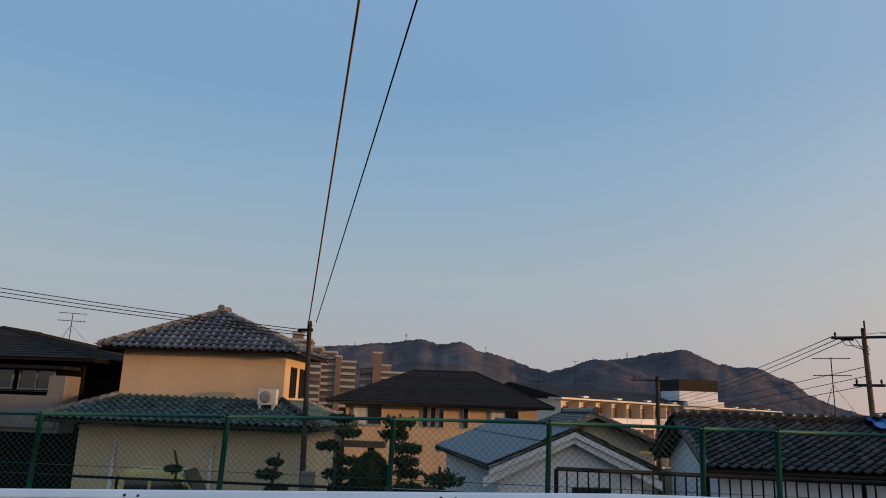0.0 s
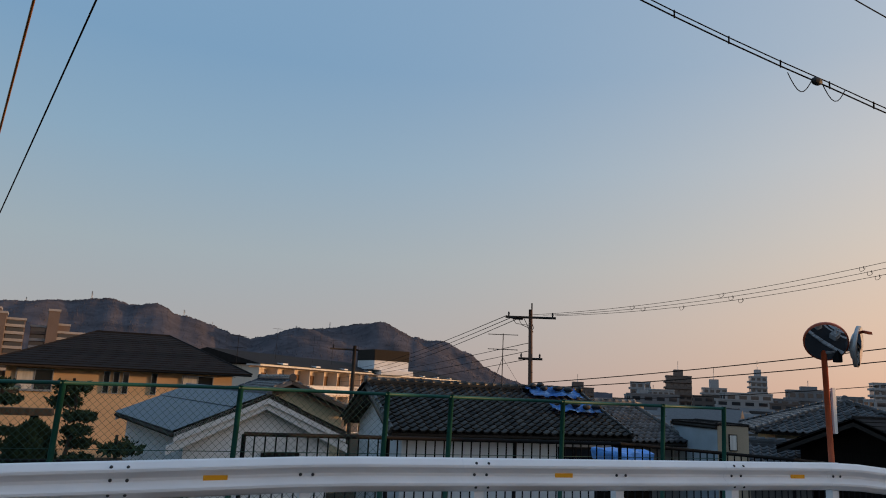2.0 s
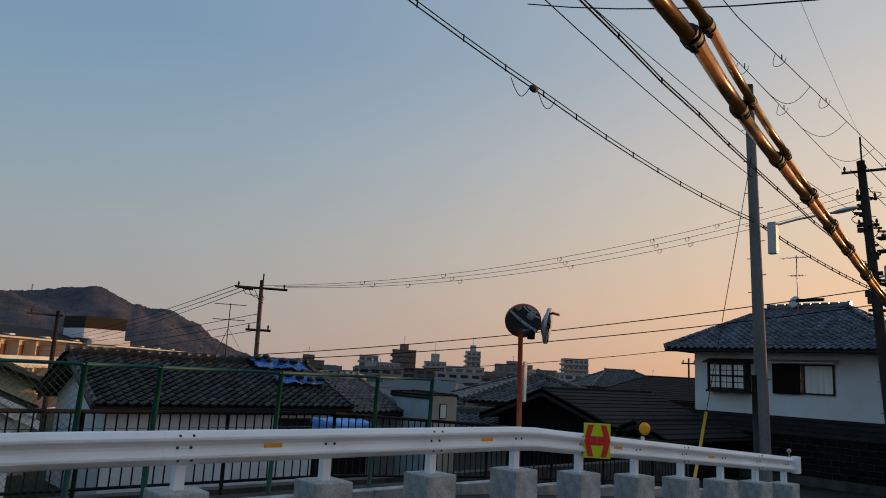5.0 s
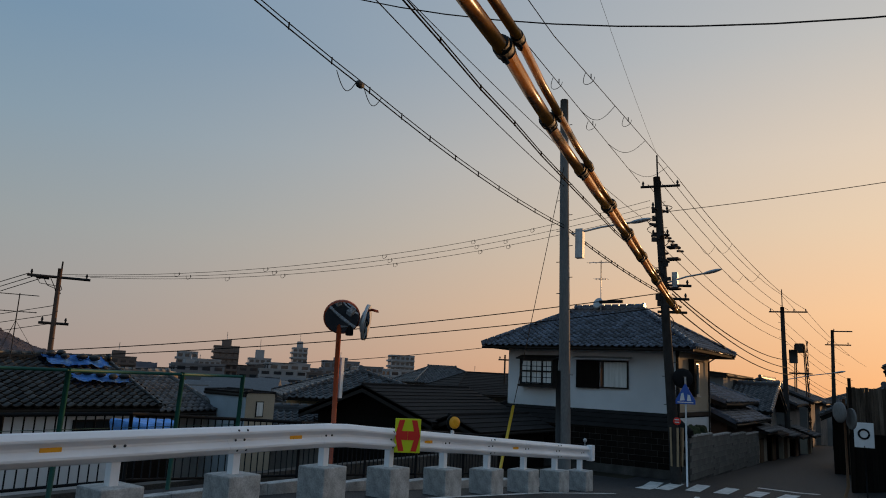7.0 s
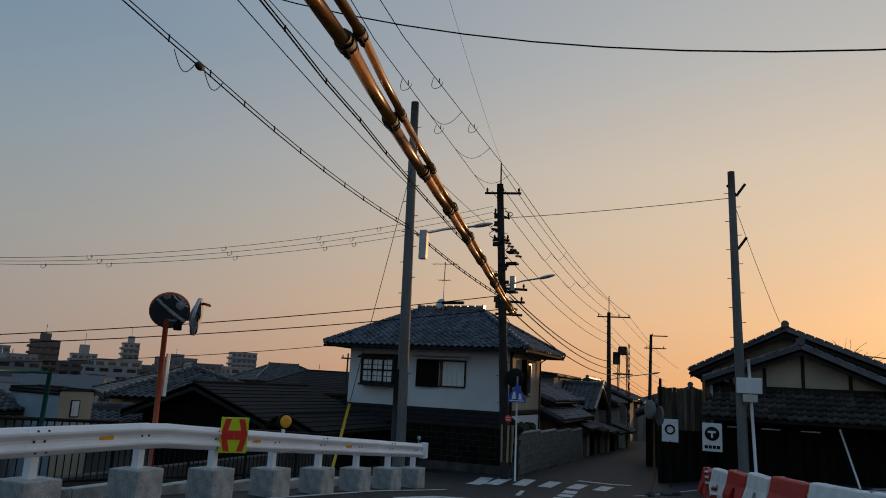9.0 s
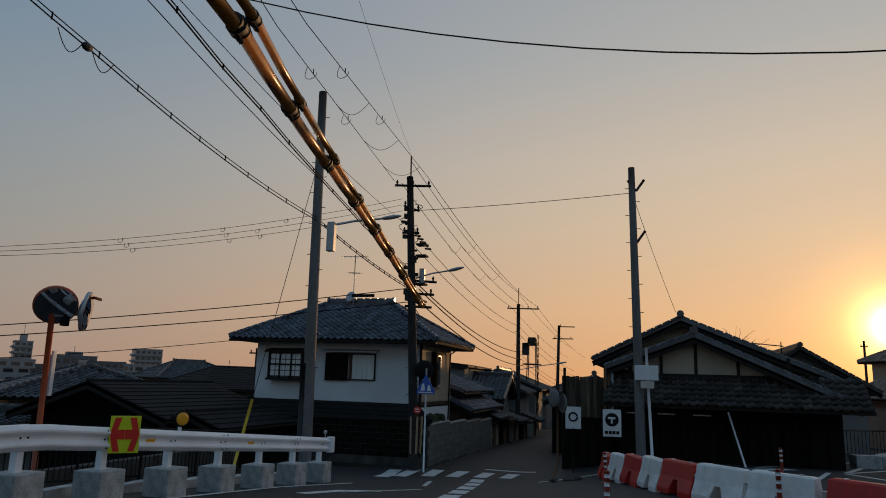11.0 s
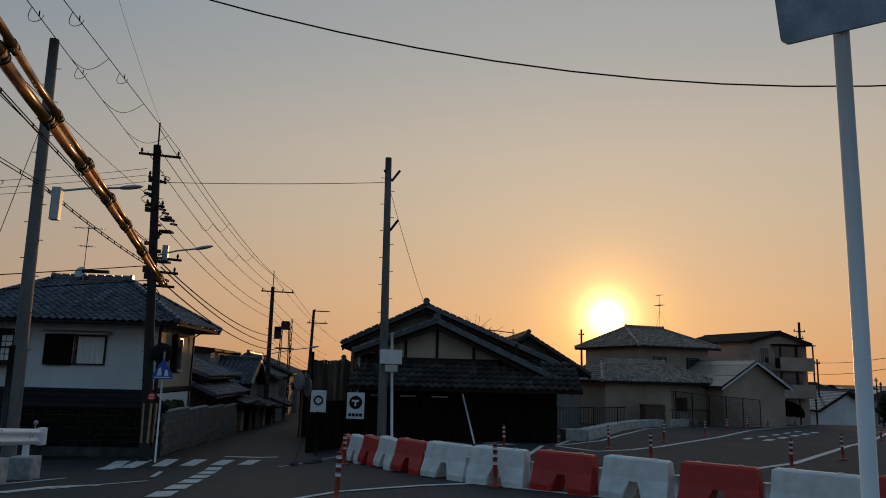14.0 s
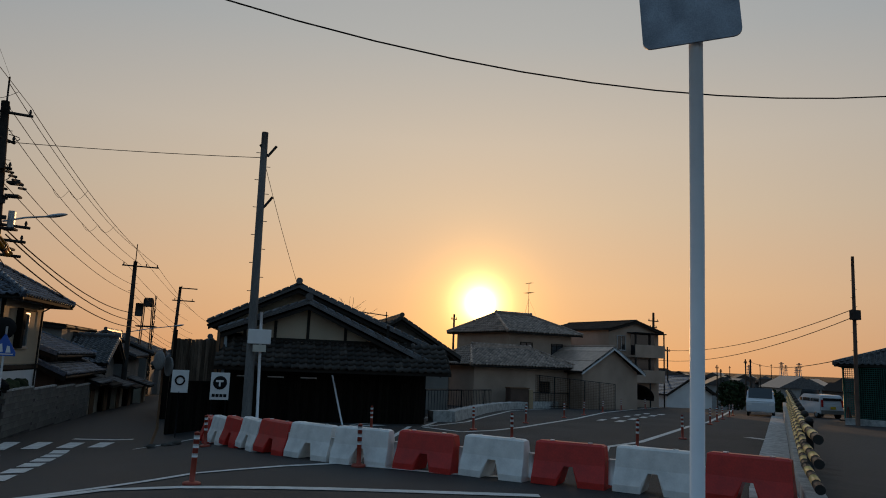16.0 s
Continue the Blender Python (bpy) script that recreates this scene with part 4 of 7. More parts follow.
utility_pole("far utility pole on the plain", (96.8, -72.6, -6), (96.8, -72.6, 3.8), 0.16, M_POLE_D, arms=[(3.4, -0.8, 0.8, -50, 2)], steps=False)
utility_pole("far utility pole on the plain", (115, -80, -7), (115, -80, 2.2), 0.16, M_POLE_D, arms=[(1.8, -0.8, 0.8, -50, 2)], steps=False)
utility_pole("grey utility pole by the flats", (7.75, 34.1, -3), (7.75, 34.1, 3.6), 0.12, M_POLE_D, arms=[(3.4, -1.2, 0.2, 0, 2)], steps=False)
utility_pole("far pole behind the tiled roofs", (38.2, 21.8, -2.5), (38.2, 21.8, 3.4), 0.07, M_POLE_D, arms=[(3.1, -0.4, 0.4, -60, 2)], steps=False)
utility_pole("far pole behind the old houses", (70, -18.5, -3), (70, -18.5, 6.4), 0.14, M_POLE_D, arms=[(5.9, -0.4, 0.4, -60, 2)], steps=False)


def cable(label, pts, r, material=None, name="overhead_cable", hangers=0.0, twin=0.0):
    c = thing(name, Matrix.Translation(pts[len(pts) // 2]), label, "cable", "overhead cables")
    o = Vector(pts[len(pts) // 2])
    loc = [Vector(p) - o for p in pts]
    part("line", tb(loc, r, 6), material or M_CABLE, c)
    if twin:
        part("line", tb([p + Vector((0, 0, twin)) for p in loc], r * 0.8, 6), material or M_CABLE, c)
    if hangers:
        b, acc = bmesh.new(), 0.0
        for p, q in zip(loc, loc[1:]):
            n = max(1, round((q - p).length / hangers))
            for i in range(n):
                m = p.lerp(q, i / n) + Vector((0, 0, twin / 2))
                tube(b, [m - Vector((0, 0, twin * 0.75)), m + Vector((0, 0, twin * 0.75))], r * 1.1, 5)
        part("hangers", b, M_CABLE, c)
    return c


cable("orange-sheathed service wire running to the garden pole", sag_line((-4.75, 18.1, 3.8), (1.65, -4, 8.5), 0.1, 14), 0.016, M_YTUBE)
cable("black service wire running to the garden pole", sag_line((-4.55, 18.1, 3.85), (2.75, -4, 8.65), 0.1, 14), 0.011)
for k in range(3):
    cable("thin service wires leading to the garden pole", sag_line((-4.75, 18.1, 3.5 + 0.07 * k), (-26, 12, 6.05 + 0.16 * k), 0.35), 0.011)
quad = [Vector((18.4 - u, 8.4 - 0.045 * u if u < 9 else 8.0 - 0.0 * u, 6.15 - 0.0063 * u + 0.009 * u * u)) for u in range(0, 24)]
bc = cable("paired overhead cable with ring hangers and a joint", quad, 0.012, twin=0.085, hangers=0.8)
cable("paired overhead cable with ring hangers", sag_line((18.4, 8.4, 6.15), (23.75, 7.4, 4.9), 0.1), 0.014, twin=0.07, hangers=0.6)
jt = thing("cable_joint", pose(9.1, 7.97, 6.86), "black cable joint with loose loops", "cable")
b = bmesh.new()
bmesh.ops.create_uvsphere(b, u_segments=10, v_segments=7, radius=1, matrix=Matrix.Diagonal((0.11, 0.06, 0.07, 1)))
part("sleeve", b, M_BLACK, jt)
for sx in (-1, 1):
    part("loop", tb([(sx * (0.1 + 0.5 * i / 8), 0, -0.26 * math.sin(math.pi * i / 8) - (0.03 * i / 8) * sx) for i in range(9)], 0.008, 5), M_CABLE, jt)
cable("thick twisted black overhead cable bundle", [p + Vector((0, 0.008 * math.sin(3 * k), 0.010 * math.sin(2.1 * k))) for k, p in enumerate(sag_line((23.75, 7.3, 5.45), (-6, 3.2, 7.9), 0.55, 22))], 0.013, twin=0.06, hangers=1.3)
cable("thin wire beside the cable bundle", sag_line((18.4, 8.45, 7.4), (-6, 4.4, 9.0), 0.5, 18), 0.01)
YT = [(2.0, 2.25, 4.86), (3.6, 2.62, 5.0), (5.33, 3.05, 5.12), (7.0, 3.5, 5.24), (8.7, 4.0, 5.29), (11.0, 4.55, 5.3), (13.4, 5.07, 5.25), (15.4, 5.5, 5.2), (18.3, 6.12, 5.08), (21.3, 6.62, 4.72), (23.2, 6.75, 4.25)]


def along(pts, start, step):
    """Points at even steps along a line, its two ends included."""
    pts = [Vector(p) for p in pts]
    out, due, gone = [pts[0]], start, 0.0
    for p, q in zip(pts, pts[1:]):
        L = (q - p).length
        while due <= gone + L:
            out.append(p.lerp(q, (due - gone) / L))
            due += step
        gone += L
    return out + [pts[-1]]


def sleeved_cable(label, pts, r, start):
    """Plastic tubes end to end, a little off line with each other, with a thick black clamp over each joint."""
    c = thing("sleeved_cable", pose(*pts[5]), label, "cable", "sleeved cables")
    o, rnd = Vector(pts[5]), random.Random(int(r * 1000))
    fine = [p - o for p in along(pts, start, 2.4)]
    for i, (p, q) in enumerate(zip(fine, fine[1:])):
        d = (q - p).normalized()
        off = Vector((0, rnd.uniform(-0.02, 0.02), rnd.uniform(-0.02, 0.02)))
        mid = p.lerp(q, 0.5) + off * 0.6 - Vector((0, 0, 0.02))
        part("sleeve", tb([p + off, mid, q + off], r * rnd.uniform(0.93, 1.04), 14), M_YTUBE, c)
        jb = tb([p - d * 0.17, p - d * 0.09], r * 1.16, 14)
        tube(jb, [p - d * 0.09, p + d * 0.05], r * 1.42, 14)
        tube(jb, [p + d * 0.05, p + d * 0.18], r * 1.2, 14)
        tube(jb, [p - d * 0.04 + Vector((0, 0, -r)), p + d * 0.02 + Vector((0.02, -0.03, -r * 2.0))], r * 0.35, 6)
        part("clamp", jb, M_BLACK, c, "black clamp ring")
    return c


sleeved_cable("thick yellow plastic sleeves over an overhead cable", YT, 0.078, 2.05)
sleeved_cable("yellow plastic sleeves over a thinner overhead cable", [(x + 0.12, y - 0.135 + 0.009 * i, z + 0.14 - 0.009 * i) for i, (x, y, z) in enumerate(YT)], 0.05, 2.0)


def loops(label, lines, fracs, size=0.3):
    """Loose tie wires that hang between neighbouring lines."""
    for f in fracs:
        pts = [ln[min(len(ln) - 1, int(f * (len(ln) - 1)))] for ln in lines]
        t = thing("tie_wire", Matrix.Translation(pts[0]), label, "cable", "tie wires")
        for p, q in zip(pts, pts[1:]):
            v0, v1 = Vector(p) - Vector(pts[0]), Vector(q) - Vector(pts[0])
            part("wire", tb([v0.lerp(v1, k / 10) - Vector((0, 0, size * math.sin(math.pi * k / 10))) for k in range(11)], 0.007, 4), M_CABLE, t)
        if len(pts) == 1:
            part("wire", tb([(size * (k / 10 - 0.5), size * 0.3 * math.sin(0.5 * k), -size * 0.7 * math.sin(math.pi * k / 10)) for k in range(11)], 0.007, 4), M_CABLE, t)
            part("spike", tb([(size * 0.5, 0, -0.03), (size * 0.5, 0, size * 0.3)], 0.012, 4), M_CABLE, t)


street = []
for (sx_, sy_, sz_), (mx_, my_, mz_) in (((23.5, 8.05, 8.78), (11.0, 5.72, 7.95)), ((23.9, 6.8, 8.82), (11.0, 5.13, 7.92))):
    a_, m_ = Vector((sx_, sy_, sz_)), Vector((mx_, my_, mz_))
    b_ = m_ + (m_ - a_) * 1.1 + Vector((0, 0, 1.3))
    street.append([a_.lerp(m_, k / 12) - Vector((0, 0, 0.0)) for k in range(12)] + [m_.lerp(b_, k / 12) for k in range(13)])
    cable("thin overhead line along the street", street[-1], 0.009)
loops("thin tie wire looped between overhead lines", street, (0.1, 0.22, 0.36))
for ln in street:
    loops("small wire loop hanging from an overhead line", [ln], (0.3, 0.44), 0.28)
cable("faint thin overhead line above the street", sag_line((23.7, 7.5, 9.75), (0, 2.2, 10.6), 0.5, 18), 0.004)
cable("thin overhead line along the street", sag_line((23.75, 7.6, 7.2), (0, 4.9, 7.7), 0.45, 18), 0.007)
cable("single black cable slung across the crossing", [Vector((10.5, 9.5 - 30 * i / 26, 6.17 + 0.0155 * (15 - 30 * i / 26) ** 2)) for i in range(27)], 0.012)
for z0_, z1_ in ((4.95, 2.1), (4.47, 1.9)):
    cable("low telephone cable crossing behind the mirror", sag_line((23.75, 7.3, z0_), (12.2, 24.1, z1_), 0.25), 0.017)
cable("low telephone cable reaching the white house", sag_line((25.4, 14.6, 3.2), (12.2, 24.1, 1.5), 0.25), 0.014)
for k in range(3):
    cable("high wires between the brown pole and the crossing", sag_line((12.2 + 0.42 * k, 24.1 - 0.2 * k, 4.65), (23.5, 7.7, 8.1 - 0.22 * k), 0.75, 20), 0.008)
    cable("wires leading from the brown pole to the hills", sag_line((11.4 + 0.2 * k, 24.5, 4.6 - 0.06 * k), (23 + k, 113, 4.2 - 0.3 * k), 0.8), 0.014)
    cable("lower wires leading from the brown pole", sag_line((12.2, 24.1, 3.6 - 0.3 * k), (19 + k, 113, 2.6 - 0.5 * k), 0.6), 0.012)
for k in range(3):
    hw_ = sag_line((12.2 + 0.42 * k, 24.1 - 0.2 * k, 4.65), (23.5, 7.7, 8.1 - 0.22 * k), 0.75, 20)
    loops("small wire loop hanging from an overhead line", [hw_], (0.2 + 0.03 * k, 0.37, 0.55, 0.72, 0.83 - 0.03 * k), 0.16)
cable("thin stay wire between two poles", sag_line((23.7, 7.45, 7.7), (23.66, -0.15, 8.0), 0.05), 0.011)
cable("service wire to the old gabled house", sag_line((23.66, -0.15, 8.0), (29.4, -1.6, 4.7), 0.1), 0.009)
for k, (za, zb, ya, yb) in enumerate(((8.75, 6.95, 0.5, 0.6), (8.75, 6.95, -0.6, -1.2), (9.6, 7.9, 0.2, 0.1), (7.0, 5.6, 0.0, 0.0), (6.6, 5.0, 0.1, -0.1), (5.3, 3.9, 0.0, 0.1), (4.9, 3.4, -0.3, -0.2), (4.4, 3.0, -0.4, -0.3))):
    cable("overhead lines running down the lane", sag_line((23.75, 7.35 + ya, za), (47.8, 7.8 + yb, zb), 0.5, 14), 0.012 if k < 5 else 0.022)
    cable("overhead lines running down the lane", sag_line((47.8, 7.8 + yb, zb), (78, 7.2 + yb, zb - 2.2), 0.4), 0.012)
lane = [sag_line((23.75, 7.35 + ya, za), (47.8, 7.8 + yb, zb), 0.5, 14) for za, zb, ya, yb in ((8.75, 6.95, 0.5, 0.6), (8.7, 6.9, 0.0, -0.3), (8.75, 6.95, -0.6, -1.2))]
cable("overhead lines running down the lane", lane[1], 0.012)
loops("thin tie wire looped between overhead lines", lane, (0.3, 0.5), 0.35)
cable("sagging wire beside the new road", sag_line((31.05, -29.83, 5.2), (61.3, -35.7, 3.6), 0.9), 0.02)
cable("sagging wire beside the new road", sag_line((31.05, -29.83, 4.8), (61.3, -35.7, 2.6), 0.9), 0.02)
cable("far sagging wire over the plain", sag_line((34, -33, 3.0), (96.8, -72.6, 3.4), 0.8), 0.03)
stay = thing("stay_wire", pose(13.9, 7.75, -0.47), "pole stay wire with a yellow sleeve at its foot", "stay wire")
part("wire", tb([(0, 0, 0), (4.52, 0.7, 8.6)], 0.009), M_CABLE, stay)
part("sleeve", tb([(0, 0, -0.02), (0.9, 0.14, 1.72)], 0.035, 8), M_YELLOW, stay, "yellow plastic sleeve")


# ---- signs at the crossing ----
cs = thing("crossing_sign", pose(23.55, 6.6, -1.15), "blue crossing sign with white triangle on a white post", "road sign")
part("post", tb([(0, 0, -0.3), (0.02, 0.02, 3.35)], 0.03, 8), M_RAIL, cs)
cs_m = pose(-0.06, 0, 2.5, 0, 0, -82)
b = extrude_poly(bmesh.new(), [cs_m @ Vector(p) for p in ((-0.3, 0, 0), (0.3, 0, 0), (0.3, 0, 0.12), (0.02, 0, 0.62), (-0.02, 0, 0.62), (-0.3, 0, 0.12))], cs_m.to_3x3() @ Vector((0, 0.02, 0)))
part("board", b, M_SIGNB, cs)
b = bmesh.new()
for poly in (((-0.17, 0, 0.1), (-0.02, 0, 0.12), (-0.06, 0, 0.36), (-0.13, 0, 0.32)), ((0.05, 0, 0.1), (0.18, 0, 0.1), (0.14, 0, 0.28), (0.07, 0, 0.3)), ((-0.24, 0, 0.04), (0.24, 0, 0.04), (0.24, 0, 0.07), (-0.24, 0, 0.07))):
    extrude_poly(b, [cs_m @ (Vector(p) + Vector((0, -0.008, 0))) for p in poly], cs_m.to_3x3() @ Vector((0, 0.004, 0)))
part("emblem", b, M_SIGNW, cs)
b = bmesh.new()
disc(b, (0.1, 0.12, 3.3), (-0.9, -0.45, 0), 0.32, 0.05, 24, 0.05)
part("mirror_back", b, M_BLACKP, cs, "dark back of a round mirror")
rnd = random.Random(31)
for k in range(9):
    xx, yy, sz = 21.7 + rnd.uniform(-0.5, 0.6), 1.9 + rnd.uniform(-0.5, 0.4), rnd.uniform(0.05, 0.13)
    b = bmesh.new()
    bmesh.ops.create_icosphere(b, subdivisions=2, radius=1, matrix=Matrix.Diagonal((sz * 1.3, sz, sz * 0.7, 1)))
    for v in b.verts:
        v.co *= 1 + 0.3 * noise.noise(v.co * 9 + Vector((k, 0, 0)))
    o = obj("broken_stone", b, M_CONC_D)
    o.matrix_world = pose(xx, yy, zground(xx, yy) + sz * 0.4, 0, 0, rnd.uniform(0, 360))
    tagged(o, "lump of broken concrete at the lane corner", "stone", "broken stones")
lm = thing("lane_mirror", pose(21.96, 2.05, -0.95), "rusty bent post with two old round mirrors", "traffic mirror")
part("pole", tb([(-0.1, 0.15, -0.1), (0.05, 0.0, 0.5), (0.02, 0, 2.7)], 0.04, 8), M_WOOD, lm)
for c0, ax in (((-0.06, 0.12, 2.35), (-0.6, 0.75, 0)), ((0.0, -0.18, 2.2), (0.5, -0.9, 0))):
    b = bmesh.new()
    disc(b, c0, ax, 0.27, 0.05, 20, 0.05)
    part("mirror", b, M_POLE, lm)
sg = thing("shop_sign", pose(23.1, 0.55, -0.65), "white square sign with dark round emblem on posts", "sign")
part("board", bx(-0.02, 0.02, -0.27, 0.27, 0.95, 1.75, 0.01), M_SIGNW, sg)
b = bmesh.new()
disc(b, (-0.024, 0.0, 1.45), (-1, 0, 0), 0.2, 0.003, 20, 0.002)
part("emblem", b, M_BLACKP, sg)
b = bmesh.new()
box(b, -0.032, -0.026, -0.1, 0.12, 1.47, 1.53), box(b, -0.032, -0.026, -0.02, 0.03, 1.34, 1.47)
part("emblem_cut", b, M_SIGNW, sg)
b = bmesh.new()
for i in range(4):
    box(b, -0.03, -0.022, -0.21 + i * 0.11, -0.12 + i * 0.11, 1.03, 1.12)
part("writing_bars", b, M_BLACKP, sg)
part("post", tb([(0, 0.2, -0.3), (0, 0.2, 1.0)], 0.02), M_BLACKP, sg)
part("post", tb([(0, -0.2, -0.3), (0, -0.2, 1.0)], 0.02), M_BLACKP, sg)
sl = thing("shop_sign", pose(24.5, 1.85, -0.9), "small white sign with dark ring emblem", "sign")
part("board", bx(-0.02, 0.02, -0.25, 0.25, 1.3, 2.0, 0.01), M_SIGNW, sl)
b = tb([(-0.026, 0.13 * math.cos(2 * math.pi * i / 24), 1.68 + 0.13 * math.sin(2 * math.pi * i / 24)) for i in range(25)], 0.028, 5)
part("ring_emblem", b, M_BLACKP, sl)
part("post", tb([(0, 0, -0.3), (0, 0, 1.35)], 0.025), M_BLACKP, sl)

# ---- the white sign pole close by ----
wp = thing("sign_pole", pose(7.77, -5.505, zground(7.75, -5.5)), "white sign pole with wrapped sign board seen from behind", "road sign")
part("pole", tb([(0, 0, -0.3), (-0.02, -0.05, 3.2), (-0.03, -0.08, 6.9)], 0.082, 16), M_RAIL, wp)
wm = pose(0, -0.02, 5.62, 0, 4.0, 58)
b = bmesh.new()
outline = []
for cx_, cz_, a0 in ((0.46, 0.03, 270), (0.46, 1.17, 0), (-0.48, 1.17, 90), (-0.48, 0.03, 180)):
    outline += [wm @ Vector((cx_ + 0.09 * math.cos(radians(a0 + 22.5 * i)), 0.1, cz_ + 0.09 * math.sin(radians(a0 + 22.5 * i)))) for i in range(5)]
extrude_poly(b, outline, wm.to_3x3() @ Vector((0, 0.03, 0)))
part("board", b, M_GREYSH, wp, "grey back of a sign board wrapped in sheet")
b = bmesh.new()
for z_ in (0.28, 0.95):
    box(b, -0.5, 0.5, 0.05, 0.1, z_, z_ + 0.04, m=wm)
part("stiffener", b, M_BOLT, wp)
part("clamp", bx(-0.13, 0.13, -0.02, 0.1, 0.3, 0.42, 0.01, m=wm), M_GALV, wp)
for xa_, xb_, za_, zb_, mt_ in ((-0.52, -0.3, -0.03, 0.06, M_PL_GR), (0.15, 0.42, 0.06, 0.2, M_PL_GR), (-0.5, -0.2, 0.5, 0.95, M_CAPO), (0.1, 0.5, 0.52, 0.85, M_PL_GR)):
    part("wrap_sheet", bx(xa_, xb_, 0.086, 0.098, za_, zb_, 0.004, m=wm @ pose(0, 0, 0, 0, 4, 0)), mt_, wp, "creased wrapping sheet")
part("side_plate", bx(-0.68, -0.575, 0.1, 0.16, 0.5, 1.2, 0.01, m=wm), M_CAPO, wp, "pinkish folded sheet edge")
for xx in (-0.32, -0.27, 0.22, 0.27):
    part("strap", bx(xx, xx + 0.02, 0.09, 0.1, 0.3, 0.42, m=wm), M_BOLT, wp)


# ---- houses north of the street ----
h = house("two-storey ochre house under a blue-grey hipped tile roof", -12.75, 24.0, -1.9, 0, 5.75, 2.95, 3.45, 1.42, M_PL_OR, "tile", M_KAW_B, "hip", "y", 0.7, 0.62, cap=M_CAPL,
          windows=[("E", 0.7, 1.95, 0.62, 1.05, "dark"), ("E", 1.9, 1.95, 0.62, 1.05, "dark")], pieces=260)
# the wider ground floor with its own lower roof
wall = bmesh.new()
box(wall, -0.65, 6.9, -1.0, 3.3, -0.6, 2.75)
part("ground_floor", wall, M_PL_OR2, h)
skirt(h, 0.05, 5.7, 0.0, 2.9, 2.95, 3.72, 1.75, "tile", M_KAW_G, "SE", 200)
for xx in (0.65, 3.9):
    part("downpipe", tb([(xx, -1.06, 0.2), (xx, -1.06, 2.3)], 0.065), M_SIGNW, h)
ac = thing("air_conditioner", pose(-7.63, 23.25, 1.48), "off-white air conditioner unit on roof tiles", "air conditioner")
part("casing", bx(0, 0.62, 0, 0.28, 0.2, 0.72, 0.02), M_AC, ac)
b = bmesh.new()
disc(b, (0.27, -0.004, 0.46), (0, -1, 0), 0.19, 0.01, 20, 0.005)
part("fan_grille", b, M_PL_GR, ac)
for r_ in (0.08, 0.14):
    b = tb([(0.27 + r_ * math.cos(2 * math.pi * i / 16), -0.016, 0.46 + r_ * math.sin(2 * math.pi * i / 16)) for i in range(17)], 0.006, 4)
    part("grille_ring", b, M_AC, ac)
for xx in (0.06, 0.5):
    part("foot", bx(xx, xx + 0.07, 0.0, 0.28, -0.05, 0.2), M_AC, ac)
h = house("dark two-storey house with pale balcony and black hipped roof", -25.5, 24.3, -1.9, 0, 11.2, 9, 3.0, 1.35, M_BOARD, "slate", M_SLATE, "hip", "y", 2.5, 0.9,
          windows=[("S", 7.4, 1.9, 1.3, 0.75, "curtain"), ("S", 8.9, 1.9, 1.3, 0.75, "slide")])
part("balcony_wall", bx(4.2, 11.0, -0.95, -0.8, 2.55, 3.62, 0.02), M_PL_GR, h)
part("balcony_floor", bx(4.2, 11.0, -0.8, 0, 2.4, 2.55), M_PL_GR, h)
part("balcony_rail", tb([(4.2, -0.88, 3.78), (10.6, -0.88, 3.78)], 0.03), M_TRIM, h)
part("canopy", bx(3.6, 11.1, -1.05, 0.0, 4.5, 4.62, 0.02), M_SLATE, h)
part("side_wall", bx(10.55, 11.15, -0.9, 0, 2.4, 4.3, 0.02), M_PL_GR, h)


def aerial(at, hgt, label="thin rooftop television aerial", rot=30):
    a = thing("tv_aerial", pose(*at, 0, 0, rot), label, "aerial", "aerials")
    part("mast", tb([(0, 0, -0.1), (0, 0, hgt)], 0.016, 5), M_POLE_D, a)
    for zz, n, w in ((hgt * 0.98, 5, 0.32), (hgt * 0.7, 7, 0.55)):
        part("boom", tb([(-0.5, 0, zz), (0.5, 0, zz)], 0.012, 4), M_POLE_D, a)
        for i in range(n):
            xx = -0.46 + 0.92 * i / (n - 1)
            part("element", tb([(xx, -w / 2, zz), (xx, w / 2, zz)], 0.008, 4), M_POLE_D, a)
    for k in range(3):
        an = 2 * math.pi * k / 3
        part("guy", tb([(0, 0, hgt * 0.55), (0.7 * math.cos(an), 0.7 * math.sin(an), -0.1)], 0.006, 3), M_POLE_D, a)


aerial((-16.8, 27.2, 3.9), 1.1)
house("large ochre house with dark low hipped slate roof", -8.1, 40, -3.4, 1.5, 10.65, 8.5, 2.0, 2.0, M_PL_OR, "slate", M_SLATE, "hip", "x", 3.9, 0.9,
      windows=[("S", 0.45, 0.75, 1.65, 1.05, "curtain"), ("S", 8.1, 0.75, 1.6, 1.05, "curtain"), ("S", 4.35, 0.72, 0.3, 1.1, "slit"), ("S", 4.8, 0.72, 0.3, 1.1, "slit"),
               ("S", 5.25, 0.72, 0.3, 1.1, "slit"), ("S", 6.6, 0.72, 0.3, 1.1, "slit")])
aerial((2.9, 44, 1.9), 2.4)
h = house("white gabled shed house with blue-grey sheet roof", 0.25, 17.4, -1.95, 13, 3.55, 7.5, 0.56, 0.9, M_PL_WH, "sheet", M_METALR, "gable", "y", ov=0.3,
          windows=[("S", 1.8, -0.35, 0.95, 0.42, "dark")])
for sx in (-1, 1):
    part("verge_board", extrude_poly(bmesh.new(), [(1.775 + sx * 2.2, -0.24, 2.2), (1.775, -0.24, 3.23), (1.775, -0.24, 3.03), (1.775 + sx * 2.2, -0.24, 2.0)], (0, 0.06, 0)), M_PL_WH, h, "white painted verge board")
